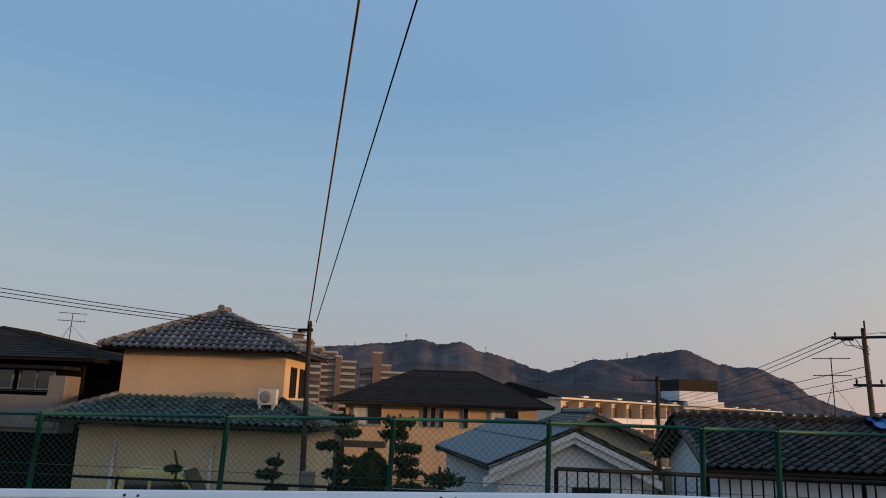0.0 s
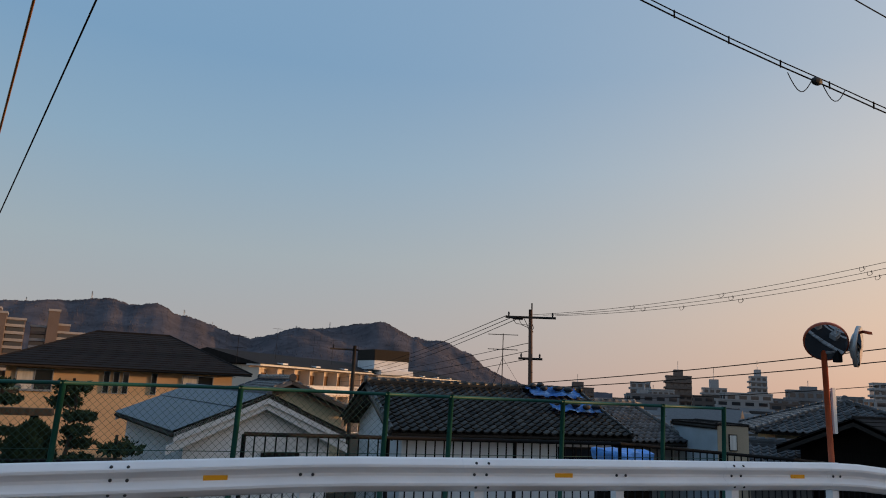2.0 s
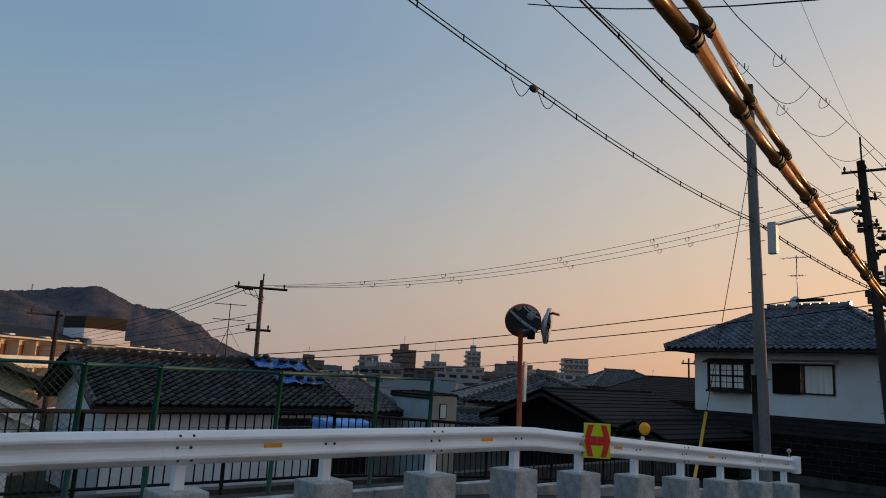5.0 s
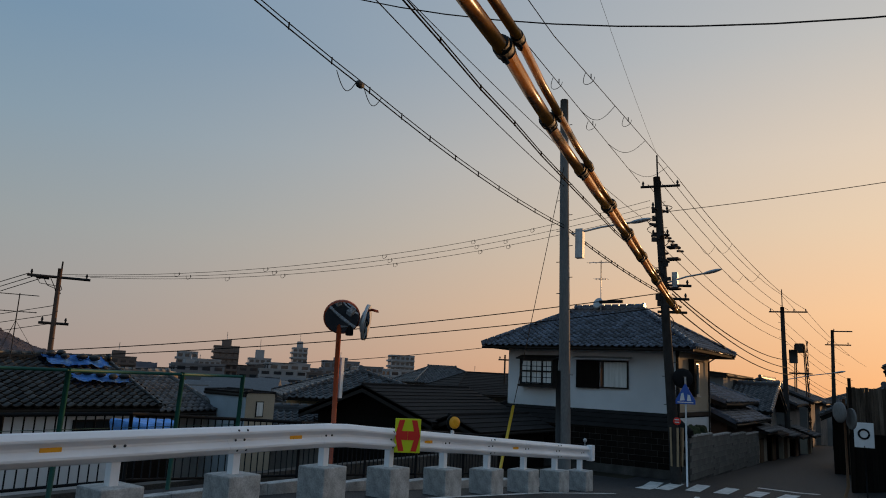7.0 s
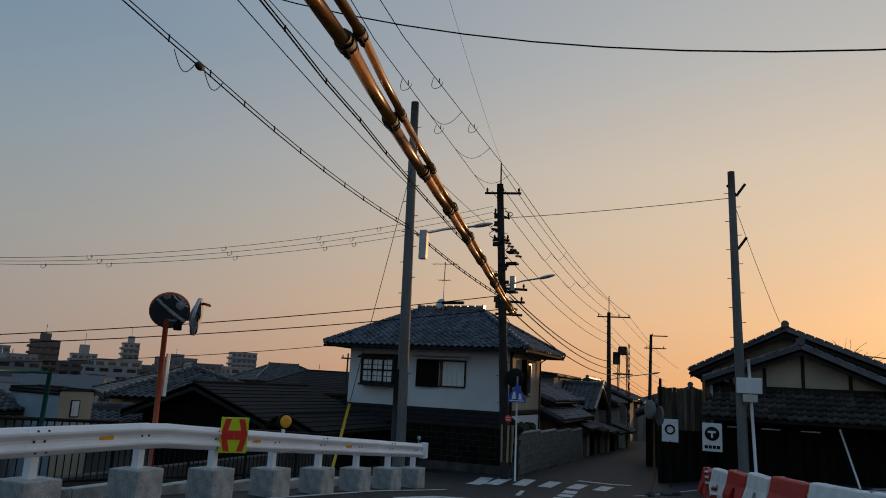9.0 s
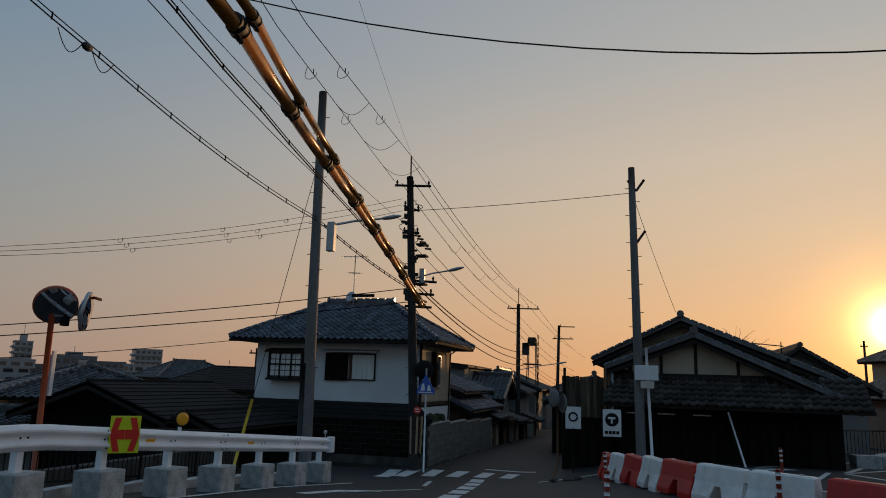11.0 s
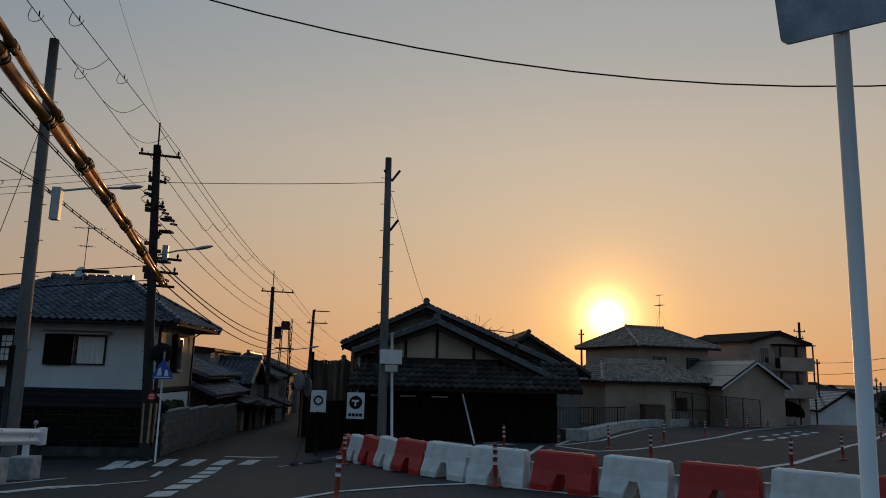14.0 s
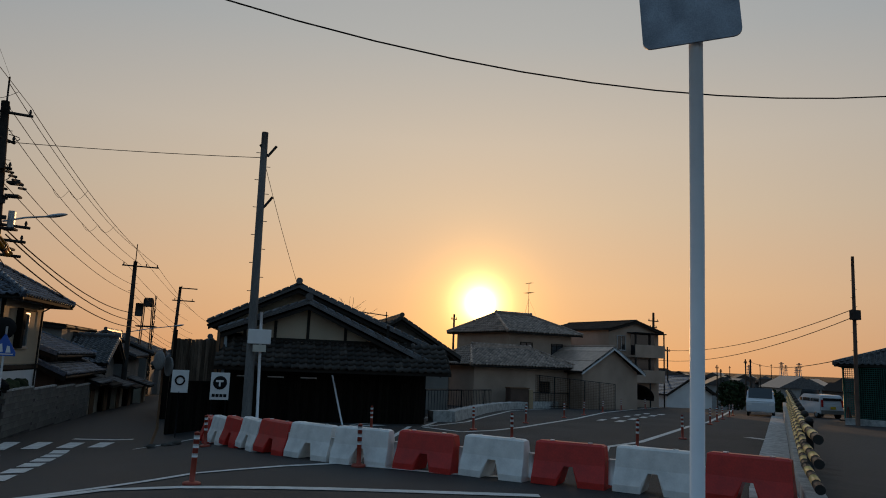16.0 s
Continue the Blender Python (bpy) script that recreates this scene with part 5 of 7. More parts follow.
house("beige gabled house with clay tile edges", 1.7, 26, -2.2, 4, 4.0, 6, 0.75, 0.95, M_PL_OR2, "tile", M_KAW, "gable", "y", ov=0.35)
h = house("old house under weathered clay tiles patched with tarpaulin", 6.0, 19.5, -1.9, 0, 6.75, 5.2, 0.55, 1.18, M_PL_WH, "tile", M_KAW_O, "gable", "x", ov=0.45, pieces=290,
          windows=[("S", 4.9, -0.4, 1.2, 0.6, "dark")])
aerial((9.95, 21.6, 1.9), 1.75, rot=-25)


def tarp(x0, x1, v0, v1, seed):
    """A creased sheet lying on the front of the patched roof, with dark weights."""
    rnd = random.Random(seed)
    t = thing("tarpaulin", pose(0, 0, 0), "creased blue tarpaulin weighted down on a tiled roof", "tarpaulin", "roof tarpaulins")
    ux, base = Vector((1, 0, 0)), Vector((0, 19.05, 0.55))
    up = Vector((0, 3.05, 1.18)).normalized()
    nz = ux.cross(up)
    bm, rows, nu, nv = bmesh.new(), [], 26, 10
    for j in range(nv + 1):
        row = []
        for i in range(nu + 1):
            u = x0 + (x1 - x0) * i / nu + 0.06 * noise.noise((j * 0.7, seed, 0))
            v = v0 + (v1 - v0) * j / nv + 0.12 * noise.noise((i * 0.5, seed + 5, 0))
            hh = 0.26 + 0.10 * noise.noise((u * 3.1, v * 4, seed)) + 0.04 * noise.noise((u * 9, v * 9, seed))
            row.append(bm.verts.new(base + ux * u + up * v + nz * hh))
        rows.append(row)
    for a, b in zip(rows, rows[1:]):
        for i in range(nu):
            bm.faces.new((a[i], a[i + 1], b[i + 1], b[i])).smooth = True
    bmesh.ops.solidify(bm, geom=bm.faces[:], thickness=0.01)
    part("sheet", bm, M_BLUE, t)
    for i in range(5):
        u, v = rnd.uniform(x0 + 0.2, x1 - 0.2), rnd.uniform(v0 + 0.1, v1 - 0.1)
        q = base + ux * u + up * v + nz * 0.36
        bm = bmesh.new()
        bmesh.ops.create_icosphere(bm, subdivisions=2, radius=1, matrix=Matrix.Translation(q) @ Matrix.Rotation(rnd.uniform(0, 3), 4, "Z") @ Matrix.Diagonal((0.2, 0.13, 0.09, 1)))
        part("weight", bm, M_BLACK, t)


cv = thing("covered_pile", pose(10.15, 15.8, -1.9), "dark stack topped by a bright blue tarpaulin", "tarpaulin")
part("stack", bx(0.06, 1.04, -0.54, 0.54, -0.1, 2.1, 0.03), M_BOARD, cv)
b = bx(0, 1.1, -0.6, 0.6, 2.06, 2.36, 0.08)
bmesh.ops.subdivide_edges(b, edges=b.edges[:], cuts=5, use_grid_fill=True)
for v in b.verts:
    v.co += Vector((noise.noise(v.co * 4), noise.noise(v.co * 4 + Vector((7, 0, 0))), 1.2 * noise.noise(v.co * 3 + Vector((0, 5, 0))))) * 0.06
part("sheet", b, M_BLUE, cv)
tarp(10.95, 12.85, 2.45, 3.25, 3)
tarp(11.2, 12.9, 1.25, 1.85, 8)
house("low house with grey tiles and a sandy ridge", 13.45, 20.1, -2.0, 8, 2.35, 4.6, 0.36, 1.02, M_PL_GR, "tile", M_KAW, "gable", "x", ov=0.4, cap=M_CAPL)
rc = thing("ridge_course", pose(13.5, 22.5, 1.3, 0, 0, 8), "sandy clay ridge course on a low tiled roof", "ridge tiles")
for i in range(11):
    part("ridge_tile", tb([(-0.5 + i * 0.3, 0, 0.17), (-0.24 + i * 0.3, 0, 0.17)], 0.13, 8), M_CAPO, rc)
part("ridge_base", bx(-0.5, 2.8, -0.13, 0.13, -0.1, 0.16, 0.01), M_CAPO, rc)
h = house("small flat-roofed pale block with a cream end", 15.75, 18.25, -2.0, -9, 1.05, 2.7, 1.04, 0.04, M_PALE, "slate", M_SLATE, "hip", "y", 1.6, 0.02)
part("cream_end", bx(0.0, 1.05, -0.03, -0.002, 0, 3.03), M_PL_CR, h, "cream plaster end wall")
part("bay_frame", bx(0.36, 0.64, -0.06, -0.032, 2.28, 2.78), M_TRIM, h)
part("bay_window", bx(0.39, 0.61, -0.068, -0.062, 2.31, 2.75), M_CURT, h)
house("cream house under a dark hipped tile roof", 21.4, 21.7, -2.0, -38, 5.6, 6.5, 0.75, 1.15, M_PL_OR2, "tile", M_KAW, "hip", "y", 2.6, 0.7, windows=[("S", 2.8, -0.3, 0.5, 0.7, "dark")])
house("low dark roofed annex beside the pale block", 17.9, 19.6, -2.0, -40, 3.4, 3.5, -0.55, 0.85, M_PL_GR, "tile", M_KAW, "gable", "x", ov=0.4)
house("black boarded barn with a dark ridged roof", 19.5, 13.7, -1.6, 0, 5.6, 5.0, 0.4, 1.05, M_BOARD, "slate", M_SLATE, "gable", "x", ov=0.5)
house("dark low shed roof beside the barn", 19.6, 11.9, -1.5, 0, 4.6, 1.7, 0.2, 0.45, M_BOARD, "slate", M_SLATE, "gable", "x", ov=0.3)
house("distant dark hipped roof", 34.6, 22.6, -2.5, -35, 7, 7, 1.0, 1.25, M_PL_GR, "slate", M_SLATE, "hip", "x", 3.5, 0.6)
house("distant dark hipped roof", 46.5, 34.5, -2.5, -35, 6, 6, 1.4, 1.25, M_PL_GR, "tile", M_KAW, "hip", "x", 2.5, 0.6)

# ---- white house at the crossing ----
h = house("two-storey white house under a blue-grey hipped tile roof", 26.0, 7.6, -1.2, 0, 4.1, 6.9, 3.22, 1.6, M_PL_WH, "tile", M_KAW_B, "hip", "y", 2.9, 0.8, pieces=280,
          windows=[("W", 0.72, 1.72, 1.5, 1.02, "bay"), ("W", 3.15, 1.72, 1.95, 1.02, "awning"), ("S", 1.5, 1.6, 0.95, 1.2, "curtain")], base_m=M_BOARD, base_to=0.93)
part("shutter_box", bx(1.2, 1.47, -0.24, -0.026, 2.76, 4.05, 0.02), M_BOARD, h, "dark shutter box beside the window")
part("window_hood", bx(1.2, 2.55, -0.24, -0.026, 4.06, 4.12, 0.01), M_BOARD, h)
part("downpipe", tb([(3.6, -0.7, 4.5), (3.6, -0.12, 4.1), (3.6, -0.09, 0.2)], 0.035, 8), M_TRIM, h)
part("corner_panel", bx(0.02, 4.05, -0.02, 0.0, 0.1, 2.0), M_PL_WH, h)
part("belt_board", bx(-0.03, 4.1, -0.035, 0.0, 2.05, 2.2), M_TRIM, h)
# Cream panel over the white side wall: the sun's warmth is in its colour.
part("side_panel", bx(0.02, 4.08, -0.025, -0.002, 2.22, 4.35), M_PL_CR, h, "side wall panel coloured for warm sunlight")
part("corner_post", bx(-0.05, 0.05, -0.05, 0.05, 0.0, 4.4), M_TRIM, h)
# Near-black lower roof and porch: the shade there is put into their colour.
skirt(h, -0.02, 4.1, 0.3, 6.9, 1.55, 2.12, 1.05, "slate", M_SLATE, "W")
part("lower_porch", bx(-0.9, -0.1, 0.5, 6.8, 0.0, 1.5), M_BOARD, h)
dish = thing("satellite_dish", pose(27.9, 11.2, 4.85), "round satellite dish and aerial on the ridge", "aerial")
b = bmesh.new()
disc(b, (-0.1, 0.2, 0.3), (-0.9, 0.3, 0.3), 0.24, 0.03, 18, 0.02)
part("dish", b, M_GALV, dish)
part("arm", bx(-0.2, -0.1, -0.9, 0.1, 0.28, 0.4, 0.01), M_BLACKP, dish)
part("mast", tb([(0, 0.1, -0.1), (0, 0.1, 2.1)], 0.02), M_GALV, dish)
for zz, w in ((1.3, 0.5), (2.0, 1.1)):
    part("boom", tb([(0, 0.1 - w / 2, zz), (0, 0.1 + w / 2, zz + 0.04)], 0.014, 4), M_GALV, dish)
    for i in range(5):
        yy = 0.1 - w / 2 + w * i / 4
        part("element", tb([(-0.2, yy, zz + 0.02), (0.2, yy, zz + 0.02)], 0.008, 4), M_GALV, dish)
# the block wall round its garden
gw = thing("garden_wall", pose(0, 0, 0), "low weathered concrete block wall round a garden", "garden wall")


def block_wall(parent, a, b, z_top0, z_top1, rows, material, t=0.12, bl=0.4):
    """Courses of concrete blocks, each with its joints, and a flat coping."""
    a, b = Vector(a), Vector(b)
    L = (b - a).length
    d = (b - a) / L
    hb = 0.2
    ang = math.degrees(math.atan2(d.y, d.x))
    me = bpy.data.meshes.new("block")
    bm = bx(0.006, bl - 0.006, -t / 2, t / 2, 0.006, hb - 0.006, 0.008)
    bm.to_mesh(me)
    bm.free()
    me.materials.append(material)
    for r in range(rows):
        for i in range(int(L / bl)):
            q = a + d * (i * bl + (0.2 if r % 2 else 0))
            zt = z_top0 + (z_top1 - z_top0) * math.floor((i * bl / L) * 4) / 4
            o = new("block", me)
            o.parent = parent
            o.matrix_local = pose(q.x, q.y, zt - (r + 1) * hb, 0, 0, ang)
    for k in range(4):
        q0, q1 = a + d * (L * k / 4), a + d * (L * (k + 1) / 4)
        zt = z_top0 + (z_top1 - z_top0) * k / 4
        part("coping", bx(0, (q1 - q0).length - 0.02, -t * 0.7, t * 0.7, 0.0, 0.06, 0.01, m=pose(q0.x, q0.y, zt, 0, 0, ang)), M_CONC if material is M_BLOCKW else material, parent)
    part("mortar", bx(0, L, -t / 2 + 0.012, t / 2 - 0.012, -rows * hb - 0.3, 0.0, m=pose(a.x, a.y, min(z_top0, z_top1), 0, 0, ang)), M_CONC_D, parent)


block_wall(gw, (24.9, 6.95), (37.0, 7.3), 0.25, -0.1, 7, M_BLOCKW)
# West run and its coping take the near-black board colour.
block_wall(gw, (24.9, 6.95), (24.6, 14.0), 0.33, 0.33, 6, M_BOARD)
for i, (yy, zz) in enumerate(((7.25, 0.42), (7.3, 0.4), (7.3, 0.4))):
    hb_ = thing("hedge_clump", pose(25.6 + i * 0.9, yy, 0.3), "clipped dark shrub behind a block wall", "shrub", "garden shrubs")
    bm = bmesh.new()
    bmesh.ops.create_icosphere(bm, subdivisions=3, radius=0.5, matrix=Matrix.Diagonal((1, 0.6, 0.55, 1)))
    for v in bm.verts:
        v.co *= 1 + 0.25 * noise.noise(v.co * 6 + Vector((i, 0, 0)))
    part("crown", bm, M_LEAF, hb_)

# ---- down the lane ----
house("low tiled house along the lane", 32.2, 7.9, -1.4, 2, 6.5, 5, 1.35, 1.05, M_PL_GR, "tile", M_KAW_B, "gable", "x", ov=0.5)
h = house("lean-to front with tiled roof and wooden walls", 31.9, 7.4, -1.4, 2, 7.5, 1.5, 0.55, 0.55, M_BROWN, "tile", M_KAW_B, "gable", "x", ov=0.45)
house("dark flat-topped building above the lane", 40, 9.5, -1.6, 4, 9, 7, 2.75, 0.35, M_PL_GR, "slate", M_SLATE, "gable", "x", ov=0.2, windows=[("W", 3.2, 1.7, 0.5, 0.6, "slide")])
house("tiled house with a steep gable along the lane", 40.2, 7.7, -1.6, 4, 6, 3.8, 0.9, 1.3, M_PL_GR, "tile", M_KAW, "gable", "y", ov=0.5)
house("small tiled house further down the lane", 49.5, 8.0, -1.9, 4, 7, 6, 1.2, 1.3, M_PL_GR, "tile", M_KAW, "gable", "x", ov=0.5)
house("small tiled house further down the lane", 59, 8.4, -2.1, 4, 8, 6, 1.4, 1.5, M_PL_GR, "tile", M_KAW, "gable", "x", ov=0.5)
house("small tiled house far down the lane", 70, 9.0, -2.4, 4, 9, 7, 1.2, 1.6, M_PL_GR, "tile", M_KAW, "hip", "x", 3, 0.5)
house("small house closing the end of the lane", 84, 3.5, -2.6, 4, 9, 8, 0.9, 1.5, M_PL_GR, "tile", M_KAW, "hip", "x", 3, 0.5)
house("dark low house on the far side of the lane", 36, 0.0, -1.2, 4, 9, 4, 1.0, 1.2, M_BOARD, "tile", M_KAW, "gable", "x", ov=0.4)
# Added row, mostly out of view, keeps the low sun off the lane.
house("added two-storey house that shades the lane", 47.5, -4.6, -1.6, 4, 9, 6.2, 3.2, 1.5, M_BOARD, "tile", M_KAW_F, "gable", "x", ov=0.4)
house("added two-storey house that shades the lane", 58.5, -5.2, -1.9, 4, 10, 7, 3.0, 1.5, M_PL_GR, "tile", M_KAW_F, "gable", "x", ov=0.4)
house("added low house that shades the lane", 71, -5.0, -2.2, 4, 12, 6.5, 2.6, 1.5, M_PL_GR, "tile", M_KAW_F, "hip", "x", 5, 0.4)
for i, (xx, zz) in enumerate(((37.6, 0.35), (40.3, 0.15), (43.2, -0.05), (46.3, -0.2), (50.5, -0.3))):
    ln_ = thing("lean_to", pose(xx, 7.15 - 0.05 * i, -1.8, 0, 0, 2), "dark lean-to roof stepping down beside the lane", "shed", "lane lean-tos")
    part("wall", bx(0, 2.5, 0.25, 1.6, -0.3, zz + 1.5, 0.01), M_BOARD if i % 2 else M_PL_CR, ln_)
    rf = new("roof")
    rf.parent = ln_
    pl = [Vector((-0.15, -0.25, zz + 1.42)), Vector((2.65, -0.25, zz + 1.42)), Vector((2.65, 1.7, zz + 2.1)), Vector((-0.15, 1.7, zz + 2.1))]
    slope(rf, pl, "tile" if i % 2 == 0 else "slate", M_KAW if i % 2 == 0 else M_SLATE, 0)
    part("roof_deck", extrude_poly(bmesh.new(), [p - Vector((0, 0, 0.01)) for p in pl], (0, 0, -0.09)), M_TRIM, rf)
    part("door", bx(0.4, 1.3, 0.2, 0.25, -0.1, 1.45), M_WOOD, ln_)
tw = thing("lattice_tower", pose(60.5, 8.9, -2), "small far lattice tower behind the lane", "tower")
b = bmesh.new()
for sx in (-1, 1):
    for sy in (-1, 1):
        tube(b, [(sx * 0.5, sy * 0.5, 0), (sx * 0.3, sy * 0.3, 7.6)], 0.05, 4)
for k in range(8):
    tube(b, [(-0.5 + 0.02 * k, -0.5, k), (0.5 - 0.02 * k, -0.5, k + 0.9)], 0.03, 4)
    tube(b, [(0.5 - 0.02 * k, -0.5, k), (-0.5 + 0.02 * k, -0.5, k + 0.9)], 0.03, 4)
part("frame", b, M_POLE_D, tw)
part("platform", bx(-0.7, 0.7, -0.7, 0.7, 5.4, 5.5), M_POLE_D, tw)
part("cabin", bx(-0.3, 0.3, -0.3, 0.3, 7.0, 7.7, 0.03), M_POLE_D, tw)

# ---- the old gabled house ----
fn = thing("board_fence", pose(26.5, 0.75, -0.9), "tall black board fence beside the lane", "fence")
for i in range(14):
    part("board", bx(-0.02, 0.02, i * 0.12, i * 0.12 + 0.114, 1.55, 3.02 - 0.012 * (i % 3), 0.004), M_FENCEB, fn)
    part("board", bx(-0.03, 0.01, i * 0.12, i * 0.12 + 0.116, -0.2, 1.54), M_BOARD, fn)
for i in range(36):
    part("board", bx(i * 0.12 + 0.03, i * 0.12 + 0.144, 1.66, 1.7, -0.2, 3.02 - 0.012 * (i % 3)), M_FENCEB, fn)
part("rail", bx(-0.06, -0.02, 0, 1.66, 1.5, 1.6), M_BOARD, fn)
for yy in (0.1, 1.55):
    part("post", bx(-0.1, -0.022, yy, yy + 0.09, -0.2, 3.3 if yy > 1 else 3.0), M_BOARD, fn)
h = house("old gabled farmhouse with clay tiles and plaster gable", 28.4, -6.2, -0.9, 0, 8, 7.1, 2.2, 2.08, M_PL_CR, "tile", M_KAW_F, "gable", "x", ov=0.55, cap=M_KAW, eave2=2.75, off=0.95, base_m=M_BOARD, base_to=1.6)
h = house("front wing of the old farmhouse, tiled gable over dark boards", 25.7, -6.3, -0.85, 0, 4, 6.7, 1.35, 2.15, M_PL_CR, "tile", M_KAW_F, "gable", "x", ov=0.45, cap=M_KAW, eave2=2.4, off=0.95, base_m=M_BOARD, base_to=2.1, pieces=150)
b = bmesh.new()
for yy in (1.4, 2.9, 4.2, 5.3, 6.3):
    box(b, -0.03, 0.0, yy, yy + 0.1, 3.0, 4.4 if 3 < yy < 5 else 3.7)
box(b, -0.04, 0.0, 0.6, 6.6, 3.0, 3.12)
part("timber_frame", b, M_TRIM, h)
roof = new("porch_roof")
roof.parent = h
pl = [Vector((-0.95, 7.2, 2.12)), Vector((-0.95, -0.7, 2.12)), Vector((0.0, -0.7, 2.95)), Vector((0.0, 7.2, 2.95))]
slope(roof, pl, "tile", M_KAW_F, 0)
part("roof_deck", extrude_poly(bmesh.new(), [p - Vector((0, 0, 0.01)) for p in pl], (0, 0, -0.1)), M_TRIM, roof)
for i in range(52):
    part("wall_board", bx(-0.045, -0.005, 0.02 + i * 0.128, 0.14 + i * 0.128, -0.1, 2.1), M_BOARD, h)
for yy in (5.95, 4.95, 3.85, 3.1, 1.4):
    part("white_slat", bx(-0.1, -0.06, yy, yy + 0.55, 1.78 if yy > 3.3 else 2.02, 1.82 if yy > 3.3 else 2.06), M_SIGNW, h)
for i, yy in enumerate((6.9, 7.0, 7.12)):
    part("leaning_board", bx(-0.3 - 0.1 * i, -0.26 - 0.1 * i, yy, yy + 0.09, 1.5, 3.1 + 0.12 * i), M_WOOD if i else M_PALE, h)
part("leaning_pole", tb([(-1.2, 2.9, 0.0), (-0.9, 3.4, 1.95)], 0.03), M_RAIL, h, "pale leaning pole")
house("further gabled house with tiled roof in shade", 38.5, -10.3, -1.2, 0, 7, 5.6, 1.85, 2.0, M_PL_GR, "tile", M_KAW_F, "gable", "x", ov=0.5)


def bare_shrub(at, size, seed, label):
    rnd = random.Random(seed)
    s = thing("bare_shrub", pose(*at), label, "shrub")
    b = bmesh.new()
    for k in range(60):
        a = rnd.uniform(0, 2 * math.pi)
        p, d = Vector((0, 0, 0)), Vector((math.cos(a) * rnd.uniform(0.2, 1), math.sin(a) * rnd.uniform(0.2, 1), rnd.uniform(0.4, 1)))
        pts = [p]
        for i in range(6):
            d = (d + Vector((rnd.uniform(-0.5, 0.5), rnd.uniform(-0.5, 0.5), rnd.uniform(-0.45, 0.2)))).normalized()
            p = p + d * size * 0.2
            pts.append(p)
        tube(b, pts, 0.012 * size, 4, 0.004 * size)
    part("twigs", b, M_BARK, s)


bare_shrub((36.5, -4.6, 3.1), 1.5, 4, "tangle of bare twigs on a roof frame")
fr = thing("roof_frame", pose(36.3, -5.2, 2.6), "thin pipe frame above the roofs", "frame")
b = bmesh.new()
for yy in (-1.2, 0, 1.2):
    tube(b, [(0, yy, -1.5), (0, yy, 1.45)], 0.025, 5)
tube(b, [(0, -1.3, 1.25), (0, 1.4, 1.5)], 0.025, 5), tube(b, [(0, -1.3, 0.9), (0, 1.4, 1.1)], 0.02, 5)
part("pipes", b, M_POLE_D, fr)

# ---- added, unseen: plain houses behind the walker, dark for the mirror to reflect ----
house("added plain dark house behind the walker", -16, -20, -0.6, 0, 12, 8, 5.2, 2.0, M_PL_GR, "slate", M_SLATE, "hip", "x", 5, 0.6)
house("added plain dark house behind the walker", -2.5, -21, -0.1, 0, 9, 8, 5.0, 2.0, M_BOARD, "slate", M_SLATE, "hip", "x", 4, 0.6)

# ---- houses along the new road ----
h = house("two-storey house with grey roofs against the sun", 51.4, -23.1, -1.6, 18, 7, 5.9, 4.0, 1.45, M_PL_BR, "tile", M_KAW_R, "hip", "y", 3.4, 0.6, windows=[("W", 3.9, 2.4, 1.1, 0.9, "dark"), ("W", 1.0, 2.4, 1.1, 0.9, "dark")])
house("low tiled front of the house against the sun", 47.0, -20.9, -1.5, 18, 5, 7.8, 1.55, 1.2, M_PL_BR, "tile", M_KAW_R, "hip", "y", 5.0, 0.6, windows=[("W", 5.4, -0.2, 0.8, 0.8, "dark")])
house("gabled side house with pale verge boards", 47.3, -26.4, -1.5, 18, 7, 5.2, 1.4, 1.75, M_PL_BR, "sheet", M_KAW_R, "gable", "x", ov=0.4)
h = house("three-storey pale house with balconies", 54.0, -32.0, -1.8, 16, 8, 5.4, 4.75, 0.8, M_PL_BR, "slate", M_SLATE, "gable", "x", ov=0.3,
          windows=[("W", 0.8, 3.1, 0.9, 1.2, "slide"), ("W", 0.9, 0.6, 0.9, 1.0, "slide")])
for zz in (2.55, 4.55):
    part("balcony_wall", bx(-0.9, -0.78, 0.2, 3.4, zz - 0.15, zz + 0.85), M_PL_BR, h)
    part("balcony_floor", bx(-0.78, 0, 0.2, 3.4, zz - 0.15, zz), M_PL_BR, h)
    part("balcony_opening", bx(-0.012, 0.0, 0.5, 3.1, zz + 0.05, zz + 1.75), M_GLASS, h)
for yy in (0.25, 1.8, 3.35):
    part("balcony_post", bx(-0.88, -0.8, yy - 0.04, yy + 0.04, 0, 6.3), M_POLE_D, h)
part("balcony_roof", bx(-1.0, 0, 0.1, 3.5, 6.3, 6.38), M_SLATE, h)
aerial((55.0, -20.9, 5.5), 2.8, rot=10)
cp = thing("carport", pose(50.5, -27.8, -1.7, 0, 0, 16), "curved dark carport roof", "carport")
b = bmesh.new()
for i in range(8):
    a0, a1 = math.pi * i / 14, math.pi * (i + 1) / 14
    extrude_poly(b, [(0, -2.2 * math.sin(a0), 1.2 + 1.0 * math.cos(a0)), (0, -2.2 * math.sin(a1), 1.2 + 1.0 * math.cos(a1)), (0, -2.2 * math.sin(a1), 1.25 + 1.0 * math.cos(a1)), (0, -2.2 * math.sin(a0), 1.25 + 1.0 * math.cos(a0))], (3, 0, 0))
part("roof", b, M_SLATE, cp)
for xx in (0.1, 2.9):
    part("post", bx(xx - 0.05, xx + 0.05, -0.1, 0.0, -0.3, 2.2), M_GALV, cp)
nf = thing("net_fence", pose(0, 0, 0), "tall brown net fence on thin posts", "fence")
A_, B_ = Vector((47.6, -11.5, -1.7)), Vector((45.0, -23.5, -1.4))
verts, faces = [], []
